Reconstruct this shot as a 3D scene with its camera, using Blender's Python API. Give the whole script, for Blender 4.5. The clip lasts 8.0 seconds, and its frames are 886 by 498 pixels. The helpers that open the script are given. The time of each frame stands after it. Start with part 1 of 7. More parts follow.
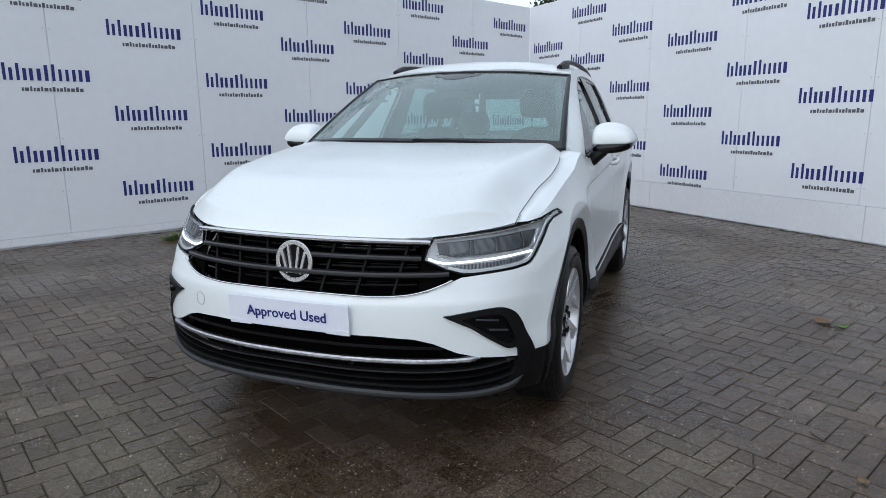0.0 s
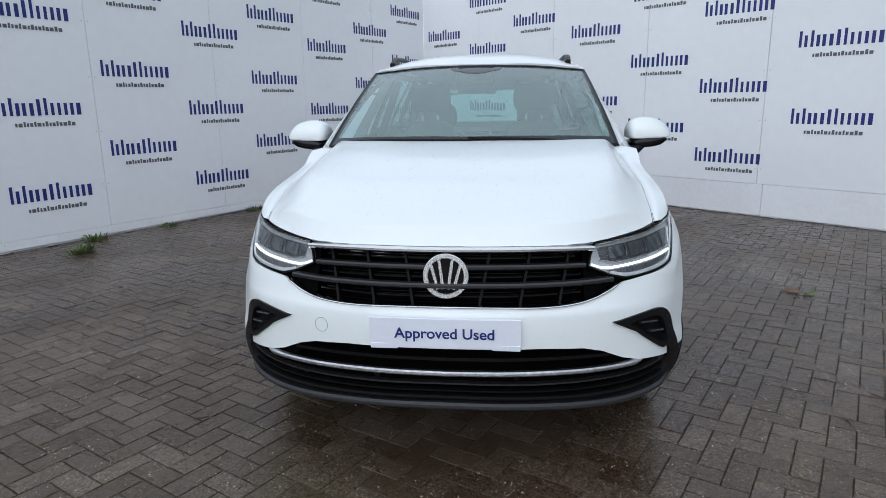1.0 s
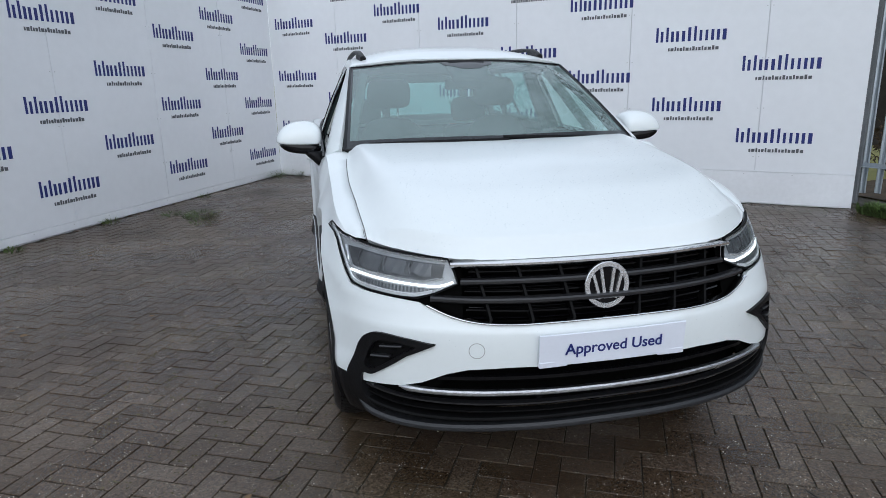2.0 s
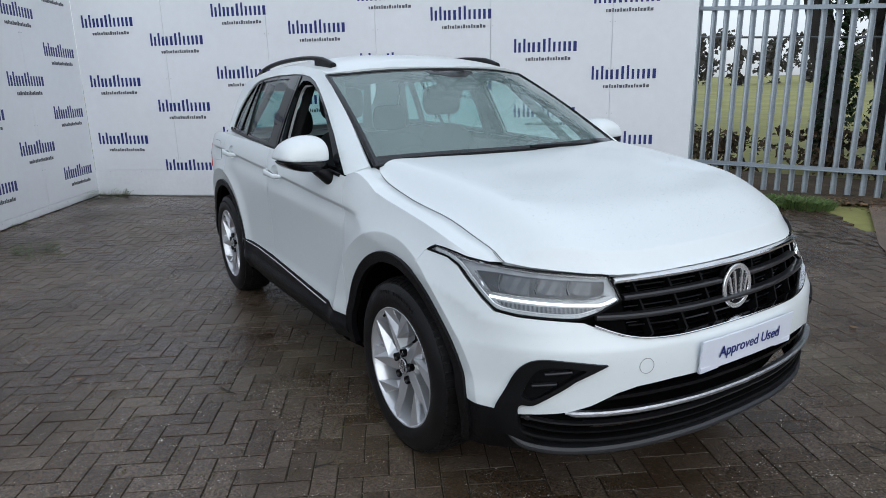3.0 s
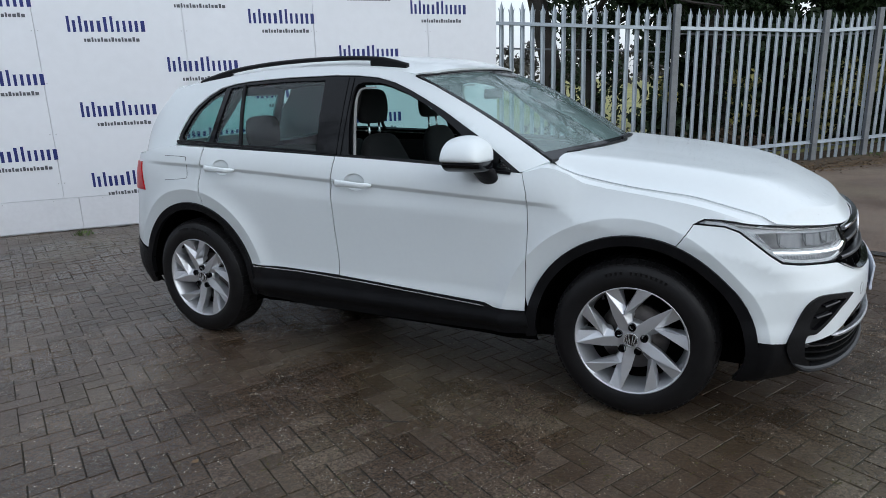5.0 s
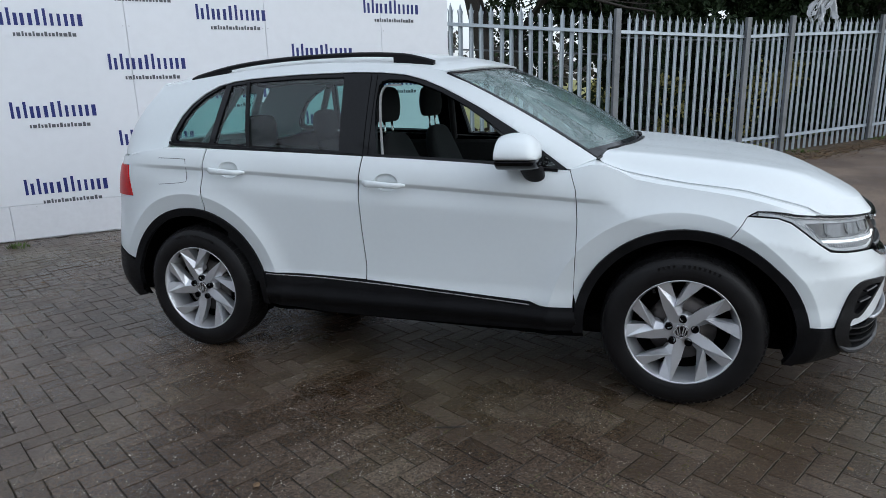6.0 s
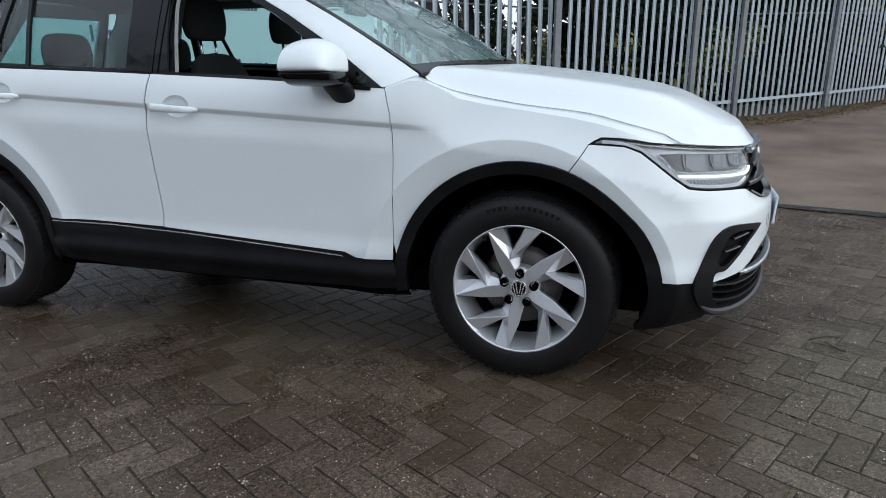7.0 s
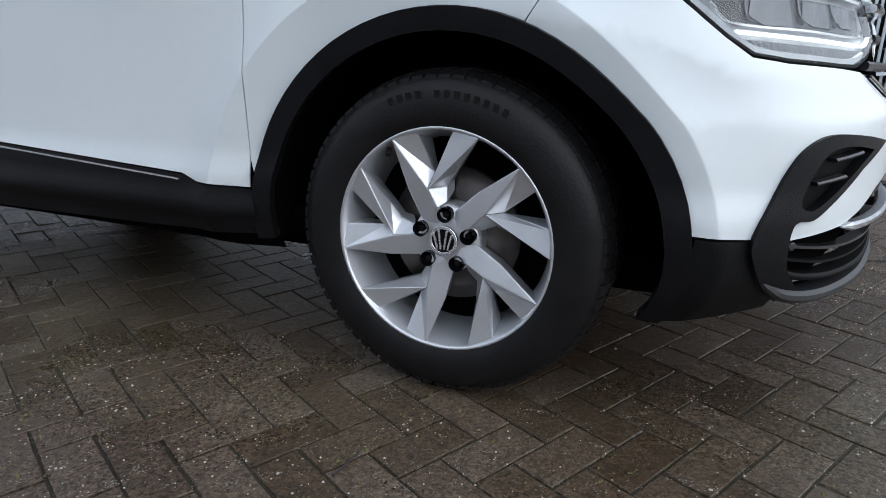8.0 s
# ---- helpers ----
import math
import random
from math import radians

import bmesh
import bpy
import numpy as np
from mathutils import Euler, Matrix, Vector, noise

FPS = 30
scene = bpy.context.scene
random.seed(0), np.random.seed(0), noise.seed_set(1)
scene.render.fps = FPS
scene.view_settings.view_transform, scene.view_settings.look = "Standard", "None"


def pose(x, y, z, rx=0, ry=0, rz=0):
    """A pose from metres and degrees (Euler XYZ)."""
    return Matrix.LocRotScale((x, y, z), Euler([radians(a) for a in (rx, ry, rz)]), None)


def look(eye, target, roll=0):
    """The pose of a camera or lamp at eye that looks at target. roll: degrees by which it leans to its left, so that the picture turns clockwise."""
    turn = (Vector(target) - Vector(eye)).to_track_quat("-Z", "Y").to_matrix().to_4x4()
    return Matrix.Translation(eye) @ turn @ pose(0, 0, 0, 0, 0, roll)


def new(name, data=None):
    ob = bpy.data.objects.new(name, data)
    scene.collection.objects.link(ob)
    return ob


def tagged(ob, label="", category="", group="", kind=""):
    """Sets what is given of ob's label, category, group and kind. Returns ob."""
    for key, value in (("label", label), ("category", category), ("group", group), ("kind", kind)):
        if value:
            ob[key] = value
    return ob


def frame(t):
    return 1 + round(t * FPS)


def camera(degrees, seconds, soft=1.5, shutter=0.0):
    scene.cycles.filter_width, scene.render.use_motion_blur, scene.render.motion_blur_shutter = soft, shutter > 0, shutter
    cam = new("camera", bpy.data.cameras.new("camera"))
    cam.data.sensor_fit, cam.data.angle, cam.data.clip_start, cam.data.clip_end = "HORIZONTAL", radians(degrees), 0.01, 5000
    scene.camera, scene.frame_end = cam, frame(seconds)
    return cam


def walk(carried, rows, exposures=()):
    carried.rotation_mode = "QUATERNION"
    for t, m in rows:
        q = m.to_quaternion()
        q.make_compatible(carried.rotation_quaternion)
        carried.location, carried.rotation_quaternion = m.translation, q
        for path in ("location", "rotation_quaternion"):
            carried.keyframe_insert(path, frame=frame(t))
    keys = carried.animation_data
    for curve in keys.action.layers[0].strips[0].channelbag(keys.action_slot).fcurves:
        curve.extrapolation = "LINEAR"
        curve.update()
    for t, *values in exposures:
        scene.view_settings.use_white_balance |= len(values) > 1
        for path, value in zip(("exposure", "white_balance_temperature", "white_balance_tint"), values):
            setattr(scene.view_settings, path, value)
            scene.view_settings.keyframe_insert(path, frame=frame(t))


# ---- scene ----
cam = camera(69.6, 8.0, soft=0.6)
PATH = [
    (0, (4.214, 1.364, 1.289), (2.385, 0.664, 0.885), -0.4),
    (0.5, (4.3, 0.839, 1.317), (2.406, 0.359, 0.887), -0.5),
    (1, (4.357, 0.232, 1.357), (2.421, 0.014, 0.906), -0.8),
    (1.5, (4.264, -0.359, 1.381), (2.323, -0.274, 0.906), -1.0),
    (2, (4.107, -0.964, 1.421), (2.212, -0.559, 0.926), -1.3),
    (2.2, (4.008, -1.174, 1.444), (2.146, -0.643, 0.942), -1.4),
    (3.3, (3.295, -2.31, 1.473), (1.756, -1.131, 0.983), -1.4),
    (3.5, (3.155, -2.487, 1.48), (1.689, -1.219, 0.987), -1.7),
    (4, (2.713, -2.913, 1.475), (1.446, -1.446, 0.981), -2.0),
    (4.5, (2.279, -3.313, 1.47), (1.215, -1.694, 0.974), -2.0),
    (4.7, (2.115, -3.454, 1.473), (1.116, -1.793, 0.977), -1.9),
    (5.8, (1.273, -3.826, 1.471), (0.588, -2.01, 0.988), -1.7),
    (6, (1.237, -3.822, 1.466), (0.587, -1.996, 0.975), -1.6),
    (6.5, (1.447, -3.568, 1.341), (0.846, -1.732, 0.82), -1.1),
    (7, (1.761, -3.121, 1.174), (1.175, -1.294, 0.61), -0.6),
    (7.5, (1.866, -2.576, 0.973), (1.251, -0.769, 0.374), 0.1),
    (8, (1.854, -2.131, 0.749), (1.127, -0.364, 0.158), 0.9),
]
walk(cam, [(t, look(eye, target, roll)) for t, eye, target, roll in PATH],
     exposures=[(0.0, -0.02, 5800, 8.0), (1.5, -0.03, 5800, 8.0), (3.5, -0.11, 5850, 7.5), (4.5, -0.04, 5850, 7.5), (6.5, 0.02, 5800, 7.5), (7.5, 0.29, 5900, 8.0), (8.0, 0.31, 5800, 8.5)])

# ---- world and light: an overcast winter day ----
world = bpy.data.worlds.new("overcast_sky")
scene.world = world
world.use_nodes = True
wn = world.node_tree.nodes
wl_ = world.node_tree.links
sky = wn.new("ShaderNodeTexSky")
sky.sky_type = "NISHITA"
sky.sun_disc = False
sky.sun_elevation = radians(32)
sky.sun_rotation = radians(100)
sky.air_density = 1.0
sky.dust_density = 4.0
sky.ozone_density = 1.0
grey = wn.new("ShaderNodeHueSaturation")
grey.inputs["Saturation"].default_value = 0.60
wl_.new(sky.outputs[0], grey.inputs["Color"])
cloud = wn.new("ShaderNodeGamma")
cloud.inputs["Gamma"].default_value = 0.27
wl_.new(grey.outputs[0], cloud.inputs["Color"])
wl_.new(cloud.outputs[0], wn["Background"].inputs["Color"])
wn["Background"].inputs["Strength"].default_value = 0.755

sun_data = bpy.data.lights.new("sun", "SUN")
sun_data.energy = 0.45
sun_data.angle = radians(70)
sun_data.color = (1.0, 0.98, 0.95)
sun = new("sun", sun_data)
sun.matrix_world = look((4.3, -0.76, 2.73), (0, 0, 0))


# ---- materials ----
def material(name, colour, rough=0.5, metal=0.0, vary=0.0, scale=6.0, bump=0.0, bump_scale=60.0, coat=0.0, coat_rough=0.03,
             rough_vary=0.0, dark=None, island=0.0, obj_random=0.0, coords="Object", emit=0.0, spec=0.5, specks=0.0):
    m = bpy.data.materials.new(name)
    m.use_nodes = True
    n, l = m.node_tree.nodes, m.node_tree.links
    b = n["Principled BSDF"]
    b.inputs["Base Color"].default_value = (*colour, 1)
    b.inputs["Roughness"].default_value = rough
    b.inputs["Metallic"].default_value = metal
    b.inputs["Specular IOR Level"].default_value = spec
    if coat:
        b.inputs["Coat Weight"].default_value = coat
        b.inputs["Coat Roughness"].default_value = coat_rough
    tc = n.new("ShaderNodeTexCoord")
    source = tc.outputs[coords]
    if vary or dark:
        big = n.new("ShaderNodeTexNoise")
        big.inputs["Scale"].default_value = scale
        big.inputs["Detail"].default_value = 6
        l.new(source, big.inputs["Vector"])
        fine = n.new("ShaderNodeTexNoise")
        fine.inputs["Scale"].default_value = scale * 14
        fine.inputs["Detail"].default_value = 4
        l.new(source, fine.inputs["Vector"])
        mid = n.new("ShaderNodeMix")
        mid.inputs["Factor"].default_value = 0.4
        l.new(big.outputs["Fac"], mid.inputs["A"])
        l.new(fine.outputs["Fac"], mid.inputs["B"])
        mix = n.new("ShaderNodeMix")
        mix.data_type = "RGBA"
        lo = dark if dark else tuple(c * (1 - vary) for c in colour)
        hi = tuple(min(1.0, c * (1 + vary)) for c in colour)
        mix.inputs["A"].default_value = (*lo, 1)
        mix.inputs["B"].default_value = (*hi, 1)
        ramp = n.new("ShaderNodeMapRange")
        ramp.inputs["From Min"].default_value = 0.32
        ramp.inputs["From Max"].default_value = 0.68
        l.new(mid.outputs["Result"], ramp.inputs["Value"])
        l.new(ramp.outputs["Result"], mix.inputs["Factor"])
        last = mix.outputs["Result"]
        if island or obj_random:
            hue = n.new("ShaderNodeHueSaturation")
            rnd = n.new("ShaderNodeMapRange")
            amount = island or obj_random
            rnd.inputs["To Min"].default_value = 1 - amount
            rnd.inputs["To Max"].default_value = 1 + amount
            if island:
                geo = n.new("ShaderNodeNewGeometry")
                l.new(geo.outputs["Random Per Island"], rnd.inputs["Value"])
            else:
                inf = n.new("ShaderNodeObjectInfo")
                l.new(inf.outputs["Random"], rnd.inputs["Value"])
            l.new(rnd.outputs["Result"], hue.inputs["Value"])
            l.new(last, hue.inputs["Color"])
            last = hue.outputs["Color"]
        if specks:
            vo = n.new("ShaderNodeTexVoronoi")
            vo.inputs["Scale"].default_value = 75
            geo2 = n.new("ShaderNodeNewGeometry")
            l.new(geo2.outputs["Position"], vo.inputs["Vector"])
            lim = n.new("ShaderNodeTexNoise")
            lim.inputs["Scale"].default_value = 23
            l.new(geo2.outputs["Position"], lim.inputs["Vector"])
            size_ = n.new("ShaderNodeMapRange")
            size_.inputs["From Min"].default_value = 0.50
            size_.inputs["From Max"].default_value = 0.72
            size_.inputs["To Min"].default_value = 0.0
            size_.inputs["To Max"].default_value = specks
            l.new(lim.outputs["Fac"], size_.inputs["Value"])
            dot = n.new("ShaderNodeMath")
            dot.operation = "LESS_THAN"
            l.new(vo.outputs["Distance"], dot.inputs[0])
            l.new(size_.outputs["Result"], dot.inputs[1])
            sp = n.new("ShaderNodeMix")
            sp.data_type = "RGBA"
            sp.inputs["B"].default_value = (0.36, 0.33, 0.29, 1)
            l.new(dot.outputs[0], sp.inputs["Factor"])
            l.new(last, sp.inputs["A"])
            last = sp.outputs["Result"]
        l.new(last, b.inputs["Base Color"])
        if rough_vary:
            rr = n.new("ShaderNodeMapRange")
            rr.inputs["From Min"].default_value = 0.35
            rr.inputs["From Max"].default_value = 0.65
            rr.inputs["To Min"].default_value = max(0.02, rough - rough_vary)
            rr.inputs["To Max"].default_value = min(1.0, rough + rough_vary)
            l.new(big.outputs["Fac"], rr.inputs["Value"])
            l.new(rr.outputs["Result"], b.inputs["Roughness"])
    if bump:
        bn = n.new("ShaderNodeTexNoise")
        bn.inputs["Scale"].default_value = bump_scale
        bn.inputs["Detail"].default_value = 5
        l.new(source, bn.inputs["Vector"])
        bp = n.new("ShaderNodeBump")
        bp.inputs["Strength"].default_value = bump
        bp.inputs["Distance"].default_value = 0.01
        l.new(bn.outputs["Fac"], bp.inputs["Height"])
        l.new(bp.outputs["Normal"], b.inputs["Normal"])
    if emit:
        b.inputs["Emission Color"].default_value = (*colour, 1)
        b.inputs["Emission Strength"].default_value = emit
    return m


def glass_material(name, tint, rough=0.0, haze=0.0, ior=1.6, spots=0.0):
    m = bpy.data.materials.new(name)
    m.use_nodes = True
    n, l = m.node_tree.nodes, m.node_tree.links
    n.remove(n["Principled BSDF"])
    clear = n.new("ShaderNodeBsdfTransparent")
    clear.inputs["Color"].default_value = (*tint, 1)
    gloss = n.new("ShaderNodeBsdfGlossy")
    gloss.inputs["Roughness"].default_value = rough
    if spots:
        # beads of rain that bend the reflection
        place = n.new("ShaderNodeTexCoord")
        bead = n.new("ShaderNodeTexVoronoi")
        bead.inputs["Scale"].default_value = 110
        l.new(place.outputs["Object"], bead.inputs["Vector"])
        rise = n.new("ShaderNodeMapRange")
        rise.inputs["From Min"].default_value = 0.12
        rise.inputs["From Max"].default_value = 0.38
        rise.inputs["To Min"].default_value = 1.0
        rise.inputs["To Max"].default_value = 0.0
        l.new(bead.outputs["Distance"], rise.inputs["Value"])
        relief = n.new("ShaderNodeBump")
        relief.inputs["Strength"].default_value = spots
        relief.inputs["Distance"].default_value = 0.002
        l.new(rise.outputs["Result"], relief.inputs["Height"])
        l.new(relief.outputs["Normal"], gloss.inputs["Normal"])
    face = n.new("ShaderNodeLayerWeight")
    face.inputs["Blend"].default_value = 0.5
    power = n.new("ShaderNodeMath")
    power.operation = "POWER"
    power.inputs[1].default_value = 5
    l.new(face.outputs["Facing"], power.inputs[0])
    f0 = ((ior - 1) / (ior + 1)) ** 2
    fres = n.new("ShaderNodeMath")
    fres.operation = "MULTIPLY_ADD"
    fres.inputs[1].default_value = 1 - f0
    fres.inputs[2].default_value = f0
    l.new(power.outputs[0], fres.inputs[0])
    last = clear.outputs[0]
    if haze:
        # misted glass: a thin film of droplets inside, uneven over the pane
        film = n.new("ShaderNodeBsdfDiffuse")
        film.inputs["Color"].default_value = (0.68, 0.93, 0.91, 1)
        tc = n.new("ShaderNodeTexCoord")
        no = n.new("ShaderNodeTexNoise")
        no.inputs["Scale"].default_value = 5.0
        no.inputs["Detail"].default_value = 5
        l.new(tc.outputs["Object"], no.inputs["Vector"])
        mr = n.new("ShaderNodeMapRange")
        mr.inputs["From Min"].default_value = 0.3
        mr.inputs["From Max"].default_value = 0.7
        mr.inputs["To Min"].default_value = haze * 0.9
        mr.inputs["To Max"].default_value = haze * 1.1
        l.new(no.outputs["Fac"], mr.inputs["Value"])
        m2 = n.new("ShaderNodeMixShader")
        l.new(mr.outputs["Result"], m2.inputs["Fac"])
        l.new(last, m2.inputs[1])
        l.new(film.outputs[0], m2.inputs[2])
        last = m2.outputs[0]
    mix = n.new("ShaderNodeMixShader")
    l.new(fres.outputs[0], mix.inputs["Fac"])
    l.new(last, mix.inputs[1])
    l.new(gloss.outputs[0], mix.inputs[2])
    last = mix.outputs[0]
    l.new(last, n["Material Output"].inputs["Surface"])
    return m


M_PAINT = material("white_car_paint", (0.755, 0.797, 0.809), 0.45, coat=0.65, coat_rough=0.10, vary=0.015, scale=3.0, bump=0.012, bump_scale=260)
M_BLACKPL = material("textured_black_plastic", (0.0075, 0.0075, 0.0085), 0.42, vary=0.35, scale=9, bump=0.18, bump_scale=400, spec=0.15)
M_GLOSSBL = material("gloss_black", (0.004, 0.004, 0.005), 0.06, spec=0.26)
M_FRIT = material("dark_glass_band", (0.020, 0.022, 0.025), 0.12, vary=0.3, scale=60)
# near black without gloss: puts the shade of hollows and wheel backs into colour
M_MATBL = material("underbody_and_shade_black", (0.0035, 0.0035, 0.0035), 0.9, vary=0.3, spec=0.0)
M_GREYPL = material("shut_line_grey", (0.075, 0.078, 0.082), 0.4, vary=0.1)
M_SKID = material("satin_grey_skid_plate", (0.021, 0.022, 0.025), 0.45, vary=0.15, scale=20, bump=0.1, bump_scale=200)
M_BAR = material("dark_grey_grille_bar", (0.018, 0.018, 0.020), 0.3, vary=0.15, coat=0.25)
M_PIT = material("dark_recess_plastic", (0.006, 0.006, 0.0065), 0.55, vary=0.3, scale=20, spec=0.08)
M_FIN = material("dark_grille_fin", (0.006, 0.006, 0.0065), 0.45, vary=0.3, scale=30, spec=0.08)
M_CHROME = material("chrome", (0.78, 0.79, 0.80), 0.12, 1.0, vary=0.05, scale=40)
M_ALLOY = material("silver_alloy_paint", (0.66, 0.67, 0.695), 0.28, 0.62, vary=0.06, scale=18, coat=0.5)
M_DULLCH = material("rain_dulled_chrome", (0.52, 0.53, 0.55), 0.3, 1.0, vary=0.3, scale=60, bump=0.3, bump_scale=300)
M_SILVER = material("bright_silver", (0.74, 0.75, 0.77), 0.22, 0.75, vary=0.04)
M_DISC = material("brake_disc_steel", (0.11, 0.10, 0.095), 0.45, 0.9, vary=0.2, scale=30)
M_RUBBER = material("tyre_rubber", (0.0105, 0.0100, 0.0105), 0.42, vary=0.3, scale=14, bump=0.12, bump_scale=160, spec=0.22)
M_GLASS = glass_material("clear_glass", (0.86, 0.93, 0.91))
M_SCREEN = glass_material("misted_windscreen_glass", (0.46, 0.68, 0.66), 0.0, 0.19, 2.1, 0.08)
M_TINT = glass_material("green_tinted_glass", (0.40, 0.63, 0.61), ior=1.75, spots=0.25)
M_LENS = glass_material("headlamp_lens", (0.93, 0.95, 0.96), ior=1.45)
M_WATER = glass_material("rain_water", (0.90, 0.92, 0.93), ior=1.5)
M_DRL = material("daytime_running_light", (1.0, 1.0, 0.96), 0.3, emit=1.6)
M_LAMPIN = material("headlamp_inner", (0.060, 0.062, 0.066), 0.25, 0.0, spec=0.3, vary=0.6, scale=30)
M_LAMPGREY = material("headlamp_reflector", (0.115, 0.118, 0.125), 0.3, 0.6, vary=0.25, scale=40)
M_LAMPBACK = material("headlamp_housing", (0.36, 0.365, 0.38), 0.3, 0.2, vary=0.3, scale=30)
M_LAMPSIL = material("headlamp_silver", (0.72, 0.73, 0.75), 0.25, 0.05, vary=0.15, scale=25)
M_RED = material("red_tail_lamp", (0.50, 0.006, 0.008), 0.28, spec=0.25, vary=0.25, scale=25)
M_PLATE = material("white_show_plate", (0.74, 0.77, 0.86), 0.3, vary=0.03, coat=0.3)
M_BLUE = material("dark_blue_print", (0.010, 0.020, 0.155), 0.5, vary=0.1)
M_GREYPR = material("grey_print", (0.10, 0.105, 0.12), 0.6, vary=0.1)
M_SEAT = material("dark_grey_seat_cloth", (0.010, 0.010, 0.011), 0.95, vary=0.3, scale=30, bump=0.2, bump_scale=500)
M_LINER = material("grey_headliner", (0.16, 0.16, 0.155), 0.9, vary=0.06)
M_SEAL = material("grey_door_seal", (0.33, 0.33, 0.325), 0.6, vary=0.1)
M_WALL = material("white_composite_panel", (0.765, 0.785, 0.82), 0.38, vary=0.035, scale=0.7, rough_vary=0.08)
M_STRIP = material("white_base_board", (0.75, 0.765, 0.80), 0.42, vary=0.06, scale=1.4)
M_RIVET = material("rivet", (0.55, 0.56, 0.58), 0.4, 0.5)


def paver_material(name, single, dark, pale, smooth=0.16, dull=0.38):
    """Wet concrete block: brown with pale aggregate, damp sheen in drifts, pitted face."""
    m = bpy.data.materials.new(name)
    m.use_nodes = True
    n, l = m.node_tree.nodes, m.node_tree.links
    b = n["Principled BSDF"]
    geo = n.new("ShaderNodeNewGeometry")
    pos = geo.outputs["Position"]

    def noise(scale, detail=4):
        t = n.new("ShaderNodeTexNoise")
        t.inputs["Scale"].default_value = scale
        t.inputs["Detail"].default_value = detail
        l.new(pos, t.inputs["Vector"])
        return t.outputs["Fac"]

    def ramp(src, a, z, lo, hi):
        r = n.new("ShaderNodeMapRange")
        for key, val in (("From Min", a), ("From Max", z), ("To Min", lo), ("To Max", hi)):
            r.inputs[key].default_value = val
        l.new(src, r.inputs["Value"])
        return r.outputs["Result"]

    def mix(fac, a, z):
        q = n.new("ShaderNodeMix")
        q.data_type = "RGBA"
        l.new(fac, q.inputs["Factor"])
        for key, val in (("A", a), ("B", z)):
            if isinstance(val, tuple):
                q.inputs[key].default_value = (*val, 1)
            else:
                l.new(val, q.inputs[key])
        return q.outputs["Result"]

    def dots(scale, src, a, z, size):
        v = n.new("ShaderNodeTexVoronoi")
        v.inputs["Scale"].default_value = scale
        l.new(pos, v.inputs["Vector"])
        d = n.new("ShaderNodeMath")
        d.operation = "LESS_THAN"
        l.new(v.outputs["Distance"], d.inputs[0])
        l.new(ramp(src, a, z, 0.0, size), d.inputs[1])
        return d.outputs[0]

    if single:
        rnd = n.new("ShaderNodeObjectInfo").outputs["Random"]
    else:
        rnd = geo.outputs["Random Per Island"]
    col = mix(ramp(noise(1.1, 5), 0.35, 0.65, 0, 1), dark, pale)
    col = mix(ramp(noise(90, 6), 0.30, 0.70, 0, 0.75), col, (0.020, 0.016, 0.012))
    col = mix(ramp(noise(0.55, 6), 0.52, 0.72, 0, 0.40), col, (0.075, 0.072, 0.040))
    grain = n.new("ShaderNodeTexVoronoi")
    grain.inputs["Scale"].default_value = 210
    l.new(pos, grain.inputs["Vector"])
    grains = n.new("ShaderNodeHueSaturation")
    l.new(ramp(grain.outputs["Color"], 0.1, 0.9, 0.55, 1.5), grains.inputs["Value"])
    l.new(col, grains.inputs["Color"])
    col = grains.outputs["Color"]
    hue = n.new("ShaderNodeHueSaturation")
    l.new(ramp(rnd, 0, 1, 0.72, 1.30), hue.inputs["Value"])
    l.new(ramp(rnd, 0, 1, 1.2, 0.95), hue.inputs["Saturation"])
    l.new(col, hue.inputs["Color"])
    col = mix(dots(150, noise(31), 0.42, 0.75, 0.40), hue.outputs["Color"], (0.20, 0.18, 0.15))
    col = mix(dots(78, noise(19), 0.50, 0.76, 0.34), col, (0.44, 0.40, 0.34))
    col = mix(dots(95, noise(11), 0.52, 0.80, 0.42), col, (0.008, 0.007, 0.006))
    l.new(col, b.inputs["Base Color"])
    l.new(ramp(noise(0.9, 5), 0.36, 0.64, smooth, dull), b.inputs["Roughness"])
    b.inputs["Specular IOR Level"].default_value = 0.36
    fine, pits = noise(190, 5), noise(48, 4)
    h = n.new("ShaderNodeMix")
    h.inputs["Factor"].default_value = 0.5
    l.new(fine, h.inputs["A"])
    l.new(pits, h.inputs["B"])
    bp = n.new("ShaderNodeBump")
    bp.inputs["Strength"].default_value = 0.5
    bp.inputs["Distance"].default_value = 0.008
    l.new(h.outputs["Result"], bp.inputs["Height"])
    l.new(bp.outputs["Normal"], b.inputs["Normal"])
    return m


M_BRICK = paver_material("wet_brown_paver", False, (0.064, 0.041, 0.026), (0.146, 0.108, 0.077))
M_BRICKP = paver_material("wet_brown_paver_single", True, (0.064, 0.041, 0.026), (0.146, 0.108, 0.077))
M_ASPHALT = paver_material("wet_brown_asphalt", True, (0.12, 0.082, 0.060), (0.235, 0.172, 0.128), 0.42, 0.75)
M_JOINT = paver_material("mossy_joint_sand", True, (0.014, 0.011, 0.007), (0.044, 0.038, 0.021), 0.6, 0.9)
M_FIELD = material("pale_winter_field", (0.24, 0.235, 0.075), 0.95, vary=0.3, scale=0.3, bump=0.5, bump_scale=12)
M_LITTER = material("leaf_litter", (0.075, 0.052, 0.030), 0.95, vary=0.6, scale=5, bump=1.0, bump_scale=60)
M_GALV = material("galvanised_steel", (0.37, 0.415, 0.46), 0.38, 0.55, vary=0.18, scale=4, bump=0.05, bump_scale=60)
